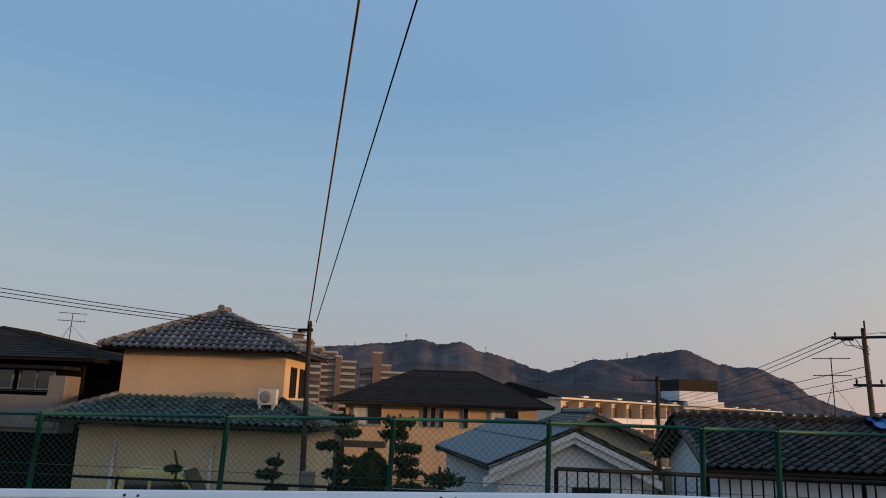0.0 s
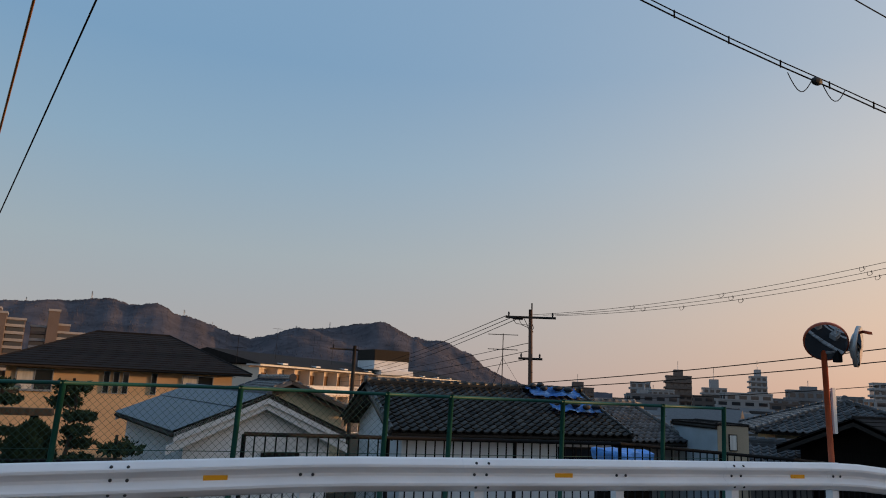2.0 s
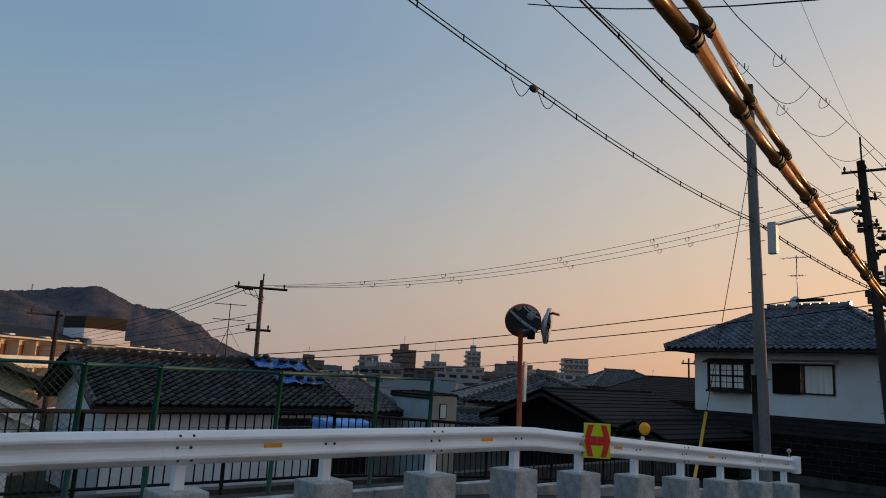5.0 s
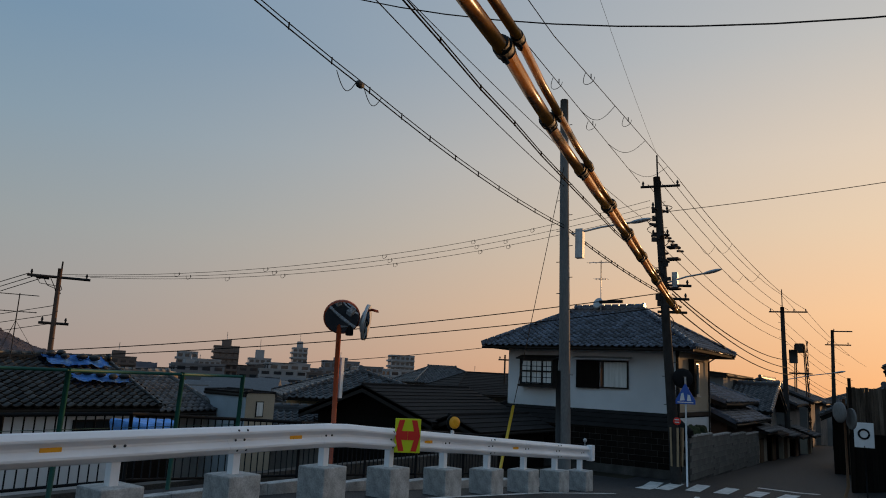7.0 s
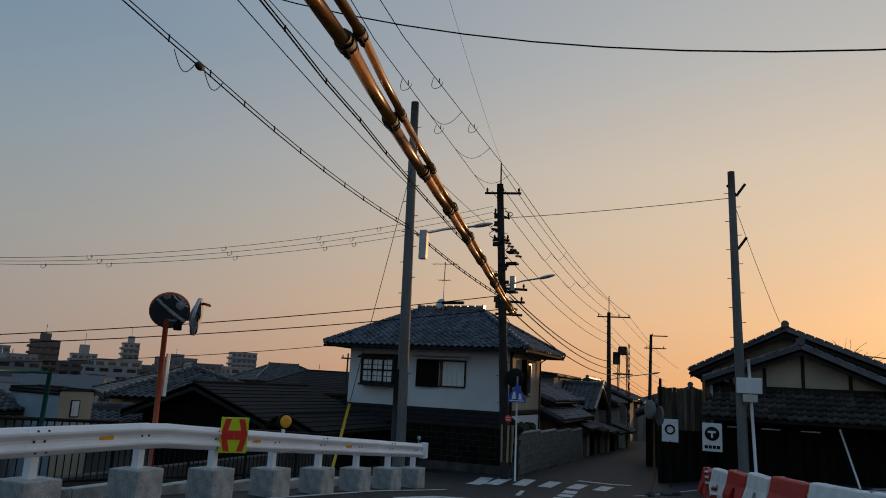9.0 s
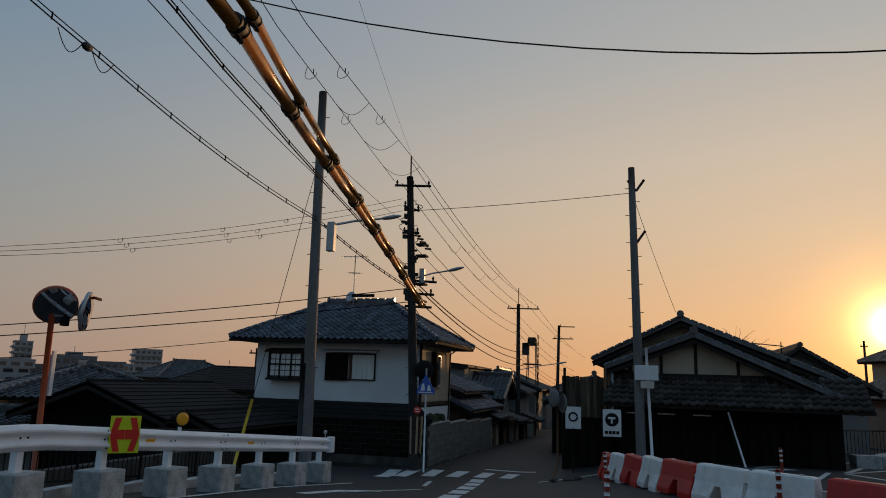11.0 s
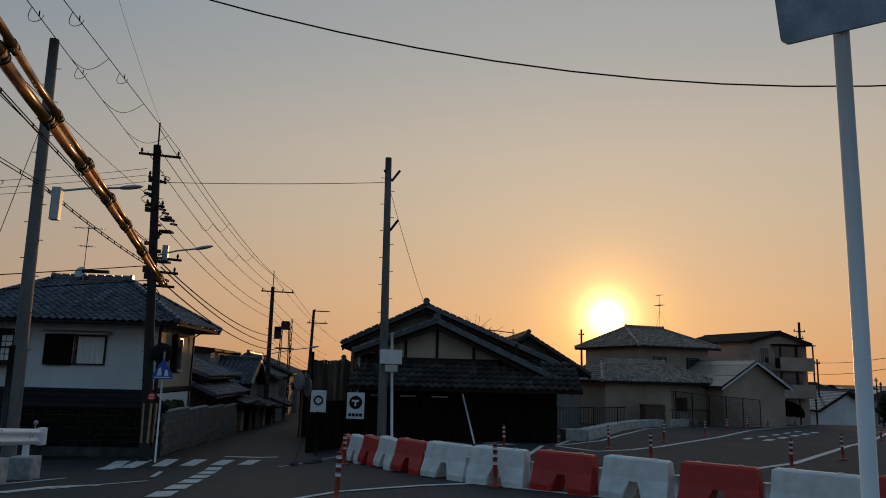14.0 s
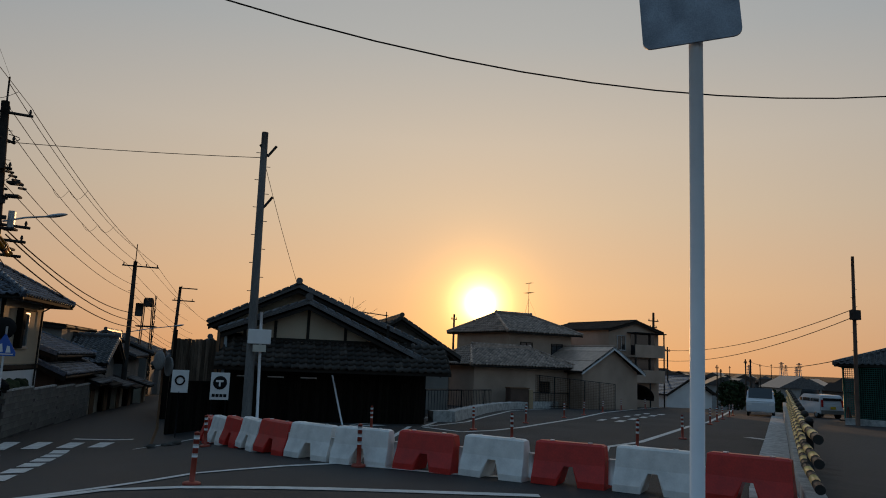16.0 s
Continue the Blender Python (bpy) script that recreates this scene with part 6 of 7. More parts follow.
for i in range(13):
    p = A_.lerp(B_, i / 12)
    ht = 3.25 - 1.25 * i / 12
    part("post", tb([p - Vector((0, 0, 0.3)), p + Vector((0, 0, ht))], 0.03, 6), M_POLE_D, nf)
part("top_wire", tb([A_ + Vector((0, 0, 3.25)), B_ + Vector((0, 0, 2.0))], 0.02, 5), M_POLE_D, nf)
for k in range(110):
    p = A_.lerp(B_, k / 110)
    part_h = 3.25 - 1.25 * k / 110
    thin_bar(p, p + Vector((0, 0, part_h)), 0.012)
for k in range(20):
    f0 = k / 20
    thin_bar(A_ + Vector((0, 0, 3.25 * f0)), B_ + Vector((0, 0, 2.0 * f0)), 0.012)
me = bpy.data.meshes.new("net")
me.from_pydata(verts, [], faces)
me.materials.append(M_WOOD)
o = new("net", me)
o.parent = nf
tagged(o, kind="stuff")
railing("black railing round a sunken plot", [(29.8, -7.2), (33.0, -9.6), (38.0, -12.6)], 1.15, 0.3)
railing("black railing beside the far pavement", [(44.6, -17.5), (47, -21), (50, -25.5)], 1.0, 0.35)
bn = thing("brown_bin", pose(44.0, -16.2, zground(44, -16.2)), "brown metal storage bin with its sunlit end in sandy colour", "bin")
part("body", bx(-0.5, 0.5, -0.6, 0.6, -0.1, 1.25, 0.03), M_BROWN, bn)
part("lid", bx(-0.55, 0.55, -0.65, 0.65, 1.25, 1.31, 0.01), M_WOOD, bn)
# Sandy panel paints the sunlight on the bin's end.
part("side_panel", bx(-0.52, 0.5, -0.9, -0.62, 0.0, 1.2, 0.03), M_CAPO, bn)

# ---- kerbs and painted lines ----
def kerb(pts, w, hgt, label):
    k = tagged(new("kerb"), label, "kerb", kind="structure")
    for (x0, y0), (x1, y1) in zip(pts, pts[1:]):
        L = math.hypot(x1 - x0, y1 - y0)
        n = max(1, int(L / 1.2))
        for i in range(n):
            xa, ya, xb, yb = x0 + (x1 - x0) * i / n, y0 + (y1 - y0) * i / n, x0 + (x1 - x0) * (i + 1) / n, y0 + (y1 - y0) * (i + 1) / n
            ang = math.degrees(math.atan2(yb - ya, xb - xa))
            zc = zground((xa + xb) / 2, (ya + yb) / 2)
            part("kerb_stone", bx(0.006, math.hypot(xb - xa, yb - ya) - 0.006, -w / 2, w / 2, -0.25, hgt, 0.02, m=pose(xa, ya, zc, 0, 0, ang)), M_CONC, k)


kerb([(27.4, -6.9), (27.6, -7.7), (31.9, -9.7), (36.0, -11.5), (39.8, -13.5), (42.6, -15.4), (45.0, -18.1), (49.5, -22.6), (53.5, -26.0), (64, -35)], 0.45, 0.42, "pale concrete kerb of the raised pavement")
marking([(6.0, 6.55), (11.1, 6.95), (14.6, 7.0), (17.4, 6.5)], 0.13)
marking([(13.6, 5.95), (15.0, 5.7), (15.6, 5.1)], 0.3, "worn white turn mark")
marking([(14.6, 5.55), (17.0, 4.6)], 0.12)
for xa, ya, xb, yb in ((20.8, 7.05, 23.7, 7.6), (21.7, 6.8, 24.1, 7.06), (22.4, 6.12, 24.5, 6.36), (22.7, 5.4, 24.6, 5.5), (23.0, 4.6, 24.6, 4.62), (23.25, 3.83, 24.7, 3.8)):
    marking([(xa, ya), (xb, yb)], 0.42, "white zebra crossing stripe")
for i in range(7):
    xa, ya = 11.6 + 1.62 * i, 2.98 + 0.19 * i + 0.006 * i * i
    marking([(xa, ya), (xa + 1.16, ya + 0.17)], 0.40, "short white guide dash")
marking([(18.2, 4.9), (20.4, 5.4)], 0.12)
marking([(25.7, 5.0), (25.5, 3.2)], 0.3, "white stop line at the lane")
marking([(21.9, 2.6), (22.7, 1.0), (22.9, -0.2)], 0.2)
marking([(9.6, 3.0), (11.3, 1.5), (12.1, 0.8), (12.9, 0.15), (13.4, -1.25), (13.7, -2.15)], 0.17)
marking([(9.6, 3.0), (11.3, 1.15), (11.25, 0.2), (10.88, -1.2), (10.5, -2.9), (10.1, -4.6)], 0.24)
marking([(13.7, -2.2), (12.3, -4.0), (11.9, -4.9)], 0.18)
marking([(24.1, -5.9), (22.1, -6.7), (23.0, -8.0), (24.8, -9.6), (26.6, -10.9), (31.9, -14.8), (40.6, -20.6), (45.5, -24.6), (60, -37)], 0.2)
marking([(24.6, -3.6), (31.2, -8.2)], 0.2)
marking([(24.4, -6.0), (31.0, -8.6)], 0.16)
marking([(13.0, -6.8), (17.6, -9.3), (19.3, -11.2), (22.7, -14.0), (27.6, -18.0), (31.5, -21.5), (42.5, -30.1), (52, -37.4)], 0.2)
marking([(24.4, -6.1), (27.6, -8.4), (31.8, -10.4), (39.6, -14.3), (44.4, -18.6)], 0.15)
marking([(13.7, -2.4), (16.5, -3.2), (24.2, -5.5)], 0.14)
for xx, yy in ((30.2, -16.5), (32.4, -18.3), (34.6, -20.1), (36.8, -21.9), (39.0, -23.7)):
    marking([(xx - 0.2, yy + 0.5), (xx + 1.2, yy - 0.5)], 0.34, "worn white painted road mark")
    marking([(xx + 0.6, yy + 1.0), (xx + 1.9, yy + 0.1)], 0.28, "worn white painted road mark")
marking([(21.8, -16.5), (20.5, -16.55)], 0.35)
marking([(23.6, -3.4), (24.7, -4.6)], 0.5, "white painted patch in the pavement")
mh = thing("manhole_cover", pose(28.3, -5.9, zground(28.3, -5.9)), "pale round manhole cover in the pavement", "manhole cover")
b = bmesh.new()
disc(b, (0, 0, 0.02), (0, 0, 1), 0.5, 0.05, 24, 0.002)
part("lid", b, M_CONC, mh)

# ---- plastic barriers ----
def barrier_mesh(red):
    """A water-filled barrier: wide foot, narrow top, an arch and slots."""
    bm = bmesh.new()
    L, H = 1.14, 0.64
    prof = [(-0.24, 0), (-0.24, 0.1), (-0.15, 0.34), (-0.1, H - 0.03), (-0.07, H), (0.07, H), (0.1, H - 0.03), (0.15, 0.34), (0.24, 0.1), (0.24, 0)]
    arch0, arch1, ah = -0.1, 0.1, 0.29
    cuts = [(-L / 2, 0, 0.03), (-L / 2 + 0.05, 0, 0), (arch0 - 0.07, 0, 0), (arch0 + 0.03, ah, 0), (arch1 - 0.03, ah, 0), (arch1 + 0.07, 0, 0), (L / 2 - 0.05, 0, 0), (L / 2, 0, 0.03)]
    rows = []
    for x_, lift, inn in cuts:
        row = []
        for yy, zz in prof:
            z_ = max(zz, lift)
            wy = yy
            if zz < lift:
                wy = math.copysign(0.165, yy)
            row.append(bm.verts.new((x_ * (1 - 0.06 * z_ / H), wy * (1 - inn), z_ - (0.02 if inn and z_ == H else 0))))
        rows.append(row)
    k = len(prof)
    for u, w in zip(rows, rows[1:]):
        for j in range(k):
            try:
                bm.faces.new((u[j], u[(j + 1) % k], w[(j + 1) % k], w[j]))
            except ValueError:
                pass
    bm.faces.new(rows[0][::-1]), bm.faces.new(rows[-1])
    bmesh.ops.remove_doubles(bm, verts=bm.verts[:], dist=0.0005)
    bmesh.ops.recalc_face_normals(bm, faces=bm.faces[:])
    return bm


def make_barrier(red):
    t = thing("plastic_barrier", pose(0, 0, 0), "red plastic water-filled road barrier" if red else "white plastic water-filled road barrier", "road barrier", "road barriers")
    mt = M_RED_PL if red else M_WH_PL
    part("body", barrier_mesh(red), mt, t)
    part("joint_lug", tb([(0.62, 0, 0.05), (0.62, 0, 0.42)], 0.07, 10), M_WH_PL, t)
    for sx in (-0.3, 0.3):
        part("filler_cap", tb([(sx, 0, 0.62), (sx, 0, 0.652)], 0.04, 10), M_WH_PL, t)
    b = bmesh.new()
    for sx in (-1, 1):
        for k in range(3):
            xx = sx * (0.27 + 0.09 * k)
            for sy in (-1, 1):
                box(b, xx - 0.012, xx + 0.012, -0.02, 0.02, 0.12, 0.46, m=Matrix.Translation((0, sy * 0.178, 0)) @ pose(0, 0, 0, sy * 16, 0, 0))
    part("ribs", b, mt, t)
    return t


LINE = [(9.43, -7.4), (10.3, -6.42), (11.15, -5.48), (12.0, -4.55), (12.85, -3.6), (13.7, -2.5), (14.75, -1.65), (16.0, -0.95), (17.7, -0.35), (19.9, 0.35), (21.2, 0.7)]
masters = {}
ORDER = "rwrwrwwrwrwr"
pos, seg, k = 0.0, 0, 0
cum = [0.0]
for (xa, ya), (xb, yb) in zip(LINE, LINE[1:]):
    cum.append(cum[-1] + math.hypot(xb - xa, yb - ya))
d_ = 0.0
while d_ < cum[-1] and k < len(ORDER):
    i = max(j for j in range(len(cum) - 1) if cum[j] <= d_)
    f = (d_ - cum[i]) / (cum[i + 1] - cum[i])
    (xa, ya), (xb, yb) = LINE[i], LINE[i + 1]
    xx, yy = xa + (xb - xa) * f, ya + (yb - ya) * f
    ang = math.degrees(math.atan2(yb - ya, xb - xa)) + random.uniform(-5, 5)
    m = pose(xx, yy, zground(xx, yy) + 0.005, 0, 0, ang)
    red = ORDER[k] == "r"
    if red not in masters:
        masters[red] = make_barrier(red)
        masters[red].matrix_world = m
    else:
        copy_thing(masters[red], m)
    d_ += 1.27
    k += 1


# ---- flexible posts ----
def make_delineator():
    t = thing("delineator_post", pose(0, 0, 0), "orange flexible road post with white bands", "delineator", "delineator posts")
    b = bmesh.new()
    disc(b, (0, 0, 0.035), (0, 0, 1), 0.125, 0.035, 16, 0.02)
    part("base", b, M_DEL, t)
    part("tube", tb([(0, 0, 0.04), (0, 0, 0.2), (0, 0, 0.72)], 0.04, 12), M_DEL, t)
    part("cap", tb([(0, 0, 0.72), (0, 0, 0.735)], 0.036, 12, 0.02), M_DEL, t)
    for z_ in (0.38, 0.51, 0.63):
        part("band", tb([(0, 0, z_), (0, 0, z_ + 0.055)], 0.0415, 12), M_BAND, t)
    return t


first = None
for (xx, yy) in [(11.52, 0.07), (18.72, 0.48), (13.3, -2.5), (21.9, -3.9), (23.2, -7.4), (27.6, -10.8), (32.7, -14.6), (36.4, -17.3), (40.5, -20.4), (44.9, -23.9), (47.8, -26.4), (50.3, -28.7), (19.1, -7.3),
                 (17.3, -10.0), (20.7, -13.4), (29.4, -20.2), (32.1, -22.4), (35.1, -24.8), (38.2, -27.4), (40.4, -29.2)]:
    m = pose(xx, yy, zground(xx, yy), random.uniform(-2, 2), random.uniform(-2, 2), random.uniform(0, 360))
    if first is None:
        first = make_delineator()
        first.matrix_world = m
    else:
        copy_thing(first, m)

# ---- parapet with striped pipes at the edge of the new road ----
pw = thing("parapet", pose(0, 0, 0), "low pale concrete parapet along the road edge", "parapet")
PA = [(8.16, -7.43), (10.12, -8.89), (14.86, -12.66), (21.5, -17.97), (29.4, -24.25), (38.0, -31.1), (47.0, -38.3)]
gr_ = thing("striped_guard_pipe", pose(0, 0, 0), "yellow and black striped guard pipes on posts", "guard rail")
run_len = 0.0
for (xa, ya), (xb, yb) in zip(PA, PA[1:]):
    L, ang = math.hypot(xb - xa, yb - ya), math.degrees(math.atan2(yb - ya, xb - xa))
    zl = min(zroad(xa, ya + 0.9), zroad(xb, yb + 0.9))
    far_end = xa > 29.3
    top = 0.2 if not far_end else -0.35
    part("wall", bx(0.004, L - 0.004, -0.13, 0.13, zl - 0.5, top, 0.02, m=pose(xa, ya, 0, 0, 0, ang)), M_CONC, pw)
    n = max(1, round(L / 1.5))
    for i in range(n):
        x0, y0, x1, y1 = xa + (xb - xa) * i / n, ya + (yb - ya) * i / n, xa + (xb - xa) * (i + 1) / n, ya + (yb - ya) * (i + 1) / n
        zz = zroad((x0 + x1) / 2 + 0.4, (y0 + y1) / 2 + 0.5)
        part("apron_slab", bx(0.005, math.hypot(x1 - x0, y1 - y0) - 0.005, 0.14, 0.8, -0.3, 0.05, 0.012, m=pose(x0, y0, zz, 0, 0, ang)), M_CONC, pw)
    if far_end:
        continue
    d3 = Vector((xb - xa, yb - ya, 0)) / L
    for z_ in (0.36, 0.66, 0.95):
        n = max(1, round(L / 0.5))
        for i in range(n):
            p0, p1 = Vector((xa, ya, z_)) + d3 * (L * i / n), Vector((xa, ya, z_)) + d3 * (L * (i + 1) / n)
            part("stripe", tb([p0, p1], 0.062, 10), M_STRIPE if (i + int(run_len / 0.5)) % 2 else M_BLACK, gr_)
    for i in range(1 if run_len == 0 else 0, max(1, int(L / 2.0))):
        p0 = Vector((xa, ya, 0.15)) + d3 * (0.05 + L * i / max(1, int(L / 2.0))) + Vector((d3.y, -d3.x, 0)) * 0.07
        post = part("post", tb([p0, p0 + Vector((0, 0, 0.86))], 0.055, 10), M_BLACK, gr_)
        cap_b = bmesh.new()
        bmesh.ops.create_uvsphere(cap_b, u_segments=10, v_segments=6, radius=0.068, matrix=Matrix.Translation(p0 + Vector((0, 0, 0.88))))
        part("post_cap", cap_b, M_BLACK, post)
    run_len += L

# ---- right-hand plot ----
h = house("low building with a dark roof behind a green net", 32.1, -30.6, -0.9, -135, 9, 6, 2.35, 1.0, M_BOARD, "tile", M_KAW, "hip", "x", 5, 0.9)
gn = thing("green_net_fence", pose(31.9, -29.7, -0.72, 0, 0, -142), "dark green net fence on a low white kerb", "fence")
part("kerb_wall", bx(0, 14, -0.1, 0.1, -0.3, 0.35, 0.01), M_CONC, gn)
for i in range(8):
    part("post", tb([(i * 2, 0, 0.3), (i * 2, 0, 3.0)], 0.05), M_GREENP, gn)
verts, faces = [], []
for k in range(140):
    thin_bar((k * 0.1, 0.02, 0.3), (k * 0.1, 0.02, 2.9), 0.016)
for k in range(27):
    thin_bar((0, 0.02, 0.3 + k * 0.1), (14, 0.02, 0.3 + k * 0.1), 0.016)
me = bpy.data.meshes.new("net")
me.from_pydata(verts, [], faces)
me.materials.append(M_GREENP)
o = new("net", me)
o.parent = gn
tagged(o, kind="stuff")
cn = thing("cone_base", pose(36.3, -34.0, -0.8), "orange post on a dark rubber base", "traffic cone")
part("cone", tb([(0, 0, 0), (0, 0, 0.75)], 0.2, 14, 0.05), M_DEL, cn)
part("foot", bx(-0.35, 0.35, -0.35, 0.35, -0.04, 0.04, 0.02), M_BLACK, cn)


def van(x, y, rot, material, label, L=3.4, W=1.48, H=1.9):
    v = thing("van", pose(x, y, zground(x, y), 0, 0, rot), label, "van", "parked vans")
    bm = extrude_poly(bmesh.new(), [(-L / 2, -W / 2, 0.3), (L / 2, -W / 2, 0.3), (L / 2, -W / 2, 0.95), (L / 2 - 0.25, -W / 2, 1.1), (L / 2 - 0.75, -W / 2, H - 0.06), (L / 2 - 0.95, -W / 2, H), (-L / 2 + 0.25, -W / 2, H), (-L / 2 + 0.08, -W / 2, H - 0.1), (-L / 2, -W / 2, 0.9)], (0, W, 0))
    bmesh.ops.bevel(bm, geom=[e for e in bm.edges], offset=0.06, segments=2, affect="EDGES")
    for q in bm.verts:
        if q.co.z > 1.0:
            q.co.y *= 1 - 0.12 * (q.co.z - 1.0)
    part("body", bm, material, v)
    for sy in (-1, 1):
        for xa, xb in ((-L / 2 + 0.25, -0.35), (-0.25, 0.6), (0.68, L / 2 - 0.55)):
            part("side_window", bx(xa, xb, -0.01, 0.01, -0.3, H - 1.6, 0.004, m=Matrix.Translation((0, sy * (W / 2 * 0.957 + 0.002), 1.36)) @ pose(0, 0, 0, sy * 5, 0, 0)), M_GLASS, v)
        for xx in (-L / 2 + 0.6, L / 2 - 0.6):
            w = bmesh.new()
            disc(w, (xx, sy * (W / 2 - 0.02), 0.28), (0, sy, 0), 0.28, 0.16, 18, 0.01)
            wh = part("wheel", w, M_BLACK, v)
            w = bmesh.new()
            disc(w, (xx, sy * (W / 2 + 0.0), 0.28), (0, sy, 0), 0.17, 0.02, 14, 0.01)
            part("rim", w, M_GALV, wh)
        part("tail_lamp", bx(-L / 2 - 0.02, -L / 2 + 0.05, sy * (W / 2 - 0.1) - 0.06, sy * (W / 2 - 0.1) + 0.06, 0.75, 1.2, 0.01), M_LAMPR, v)
        part("head_lamp", bx(L / 2 - 0.04, L / 2 + 0.015, sy * (W / 2 - 0.2) - 0.12, sy * (W / 2 - 0.2) + 0.12, 0.72, 0.9, 0.01), M_SIGNW, v)
    part("rear_window", bx(-L / 2 - 0.012, -L / 2 + 0.02, -W / 2 + 0.16, W / 2 - 0.16, 1.15, H - 0.2, 0.01), M_GLASS, v)
    part("windscreen", bx(-0.01, 0.01, -W / 2 + 0.14, W / 2 - 0.14, -0.36, 0.36, m=Matrix.Translation((L / 2 - 0.48, 0, 1.48)) @ pose(0, 0, 0, 0, -31, 0)), M_GLASS, v)
    part("bumper", bx(-L / 2 - 0.06, -L / 2 + 0.05, -W / 2 + 0.02, W / 2 - 0.02, 0.3, 0.55, 0.02), M_PL_GR, v)
    part("plate", bx(-L / 2 - 0.07, -L / 2 - 0.055, -0.17, 0.17, 0.62, 0.78), M_YELLOW, v, "plain number plate")
    return v


van(42.2, -32.6, 142, M_CARW, "silver-white van standing on the new road", 3.9, 1.68, 1.65)
van(40.9, -36.0, -12, M_CARW, "white van parked beyond the parapet", 3.1, 1.5, 1.5)
van(-9.25, 20.9, 5, M_CARY, "small pale yellow van parked before the ochre house", 2.5, 1.4, 1.78)


# ---- garden trees ----
def topiary(at, hgt, pads, seed, label, wide=1.0):
    rnd = random.Random(seed)
    t = thing("garden_pine", pose(*at), label, "tree", "garden trees")
    pts = [Vector((0.1 * math.sin(i * 1.1 + seed), 0.08 * math.cos(i * 1.4), hgt * i / 6)) for i in range(7)]
    part("trunk", tb(pts, 0.07, 8, 0.03), M_BARK, t)
    b = bmesh.new()
    lb = bmesh.new()
    for k in range(pads):
        z_ = hgt * (0.3 + 0.72 * k / pads)
        a = rnd.uniform(0, 6.3)
        rr = wide * rnd.uniform(0.15, 0.55) * (1.1 - 0.5 * k / pads) if k < pads - 1 else 0
        cx, cy = rr * math.cos(a), rr * math.sin(a)
        tube(lb, [(0, 0, z_ - 0.15), (cx, cy, z_)], 0.03, 5, 0.015)
        w = rnd.uniform(0.28, 0.48) * wide
        for j in range(420):
            u = Vector((rnd.gauss(0, 0.45), rnd.gauss(0, 0.45), rnd.gauss(0, 0.22)))
            if u.length > 1.1:
                continue
            c = Vector((cx + u.x * w, cy + u.y * w, z_ + u.z * w * 0.62))
            d = Vector((rnd.uniform(-1, 1), rnd.uniform(-1, 1), rnd.uniform(0.1, 1))).normalized()
            s = d.orthogonal().normalized() * 0.045
            q = [b.verts.new(c - s), b.verts.new(c + s), b.verts.new(c + d * 0.12)]
            b.faces.new(q)
    part("limbs", lb, M_BARK, t)
    part("crown", b, M_LEAF, t)


topiary((-5.15, 17.5, -1.9), 2.5, 6, 1, "slender clipped garden pine with small pads", 0.6)
topiary((-4.0, 19.5, -1.9), 3.6, 7, 2, "clipped garden pine with layered pads")
topiary((-2.3, 18.8, -1.9), 3.5, 8, 3, "tall clipped garden pine with layered pads")
topiary((-1.0, 16.6, -1.9), 2.4, 5, 5, "small clipped garden pine before the shed")
topiary((-0.2, 15.6, -1.9), 1.9, 4, 7, "small clipped garden pine before the shed")
topiary((-8.6, 19.6, -1.9), 2.3, 3, 9, "thin leafy shrub by the parked van", 0.7)
rs = thing("round_shrub", pose(-2.85, 17.8, -1.5), "large round clipped evergreen shrub", "shrub")
b = bmesh.new()
rnd = random.Random(11)
for j in range(2600):
    d = Vector((rnd.gauss(0, 1), rnd.gauss(0, 1), rnd.gauss(0, 1))).normalized()
    c = Vector((d.x * 0.46, d.y * 0.46, 1.25 + d.z * 0.85)) * rnd.uniform(0.94, 1.03)
    s = d.orthogonal().normalized() * 0.05
    b.faces.new([b.verts.new(c - s), b.verts.new(c + s), b.verts.new(c + (d + Vector((0, 0, 0.6))).normalized() * 0.11)])
part("leaves", b, M_LEAF, rs)
b = bmesh.new()
bmesh.ops.create_icosphere(b, subdivisions=3, radius=1, matrix=Matrix.Translation((0, 0, 1.25)) @ Matrix.Diagonal((0.44, 0.44, 0.83, 1)))
part("core", b, M_LEAF, rs)
part("stem", tb([(0, 0, -0.2), (0, 0, 0.6)], 0.06), M_BARK, rs)
gp = thing("gate_posts", pose(-3.9, 21.0, -1.9), "dark gate posts with a small tiled top", "gate")
for xx in (-0.5, 0.4):
    part("post", bx(xx, xx + 0.18, 0, 0.18, -0.2, 2.6, 0.01), M_BOARD, gp)
part("lintel", bx(-0.8, 0.9, -0.1, 0.28, 2.5, 2.68, 0.01), M_WOOD, gp)
skf = railing("pale garden fence of thin slats", [(-2.2, 15.8), (0.4, 15.8)], 1.0, 0.1, [-0.95, -0.95], "slat_fence", M_PALE)


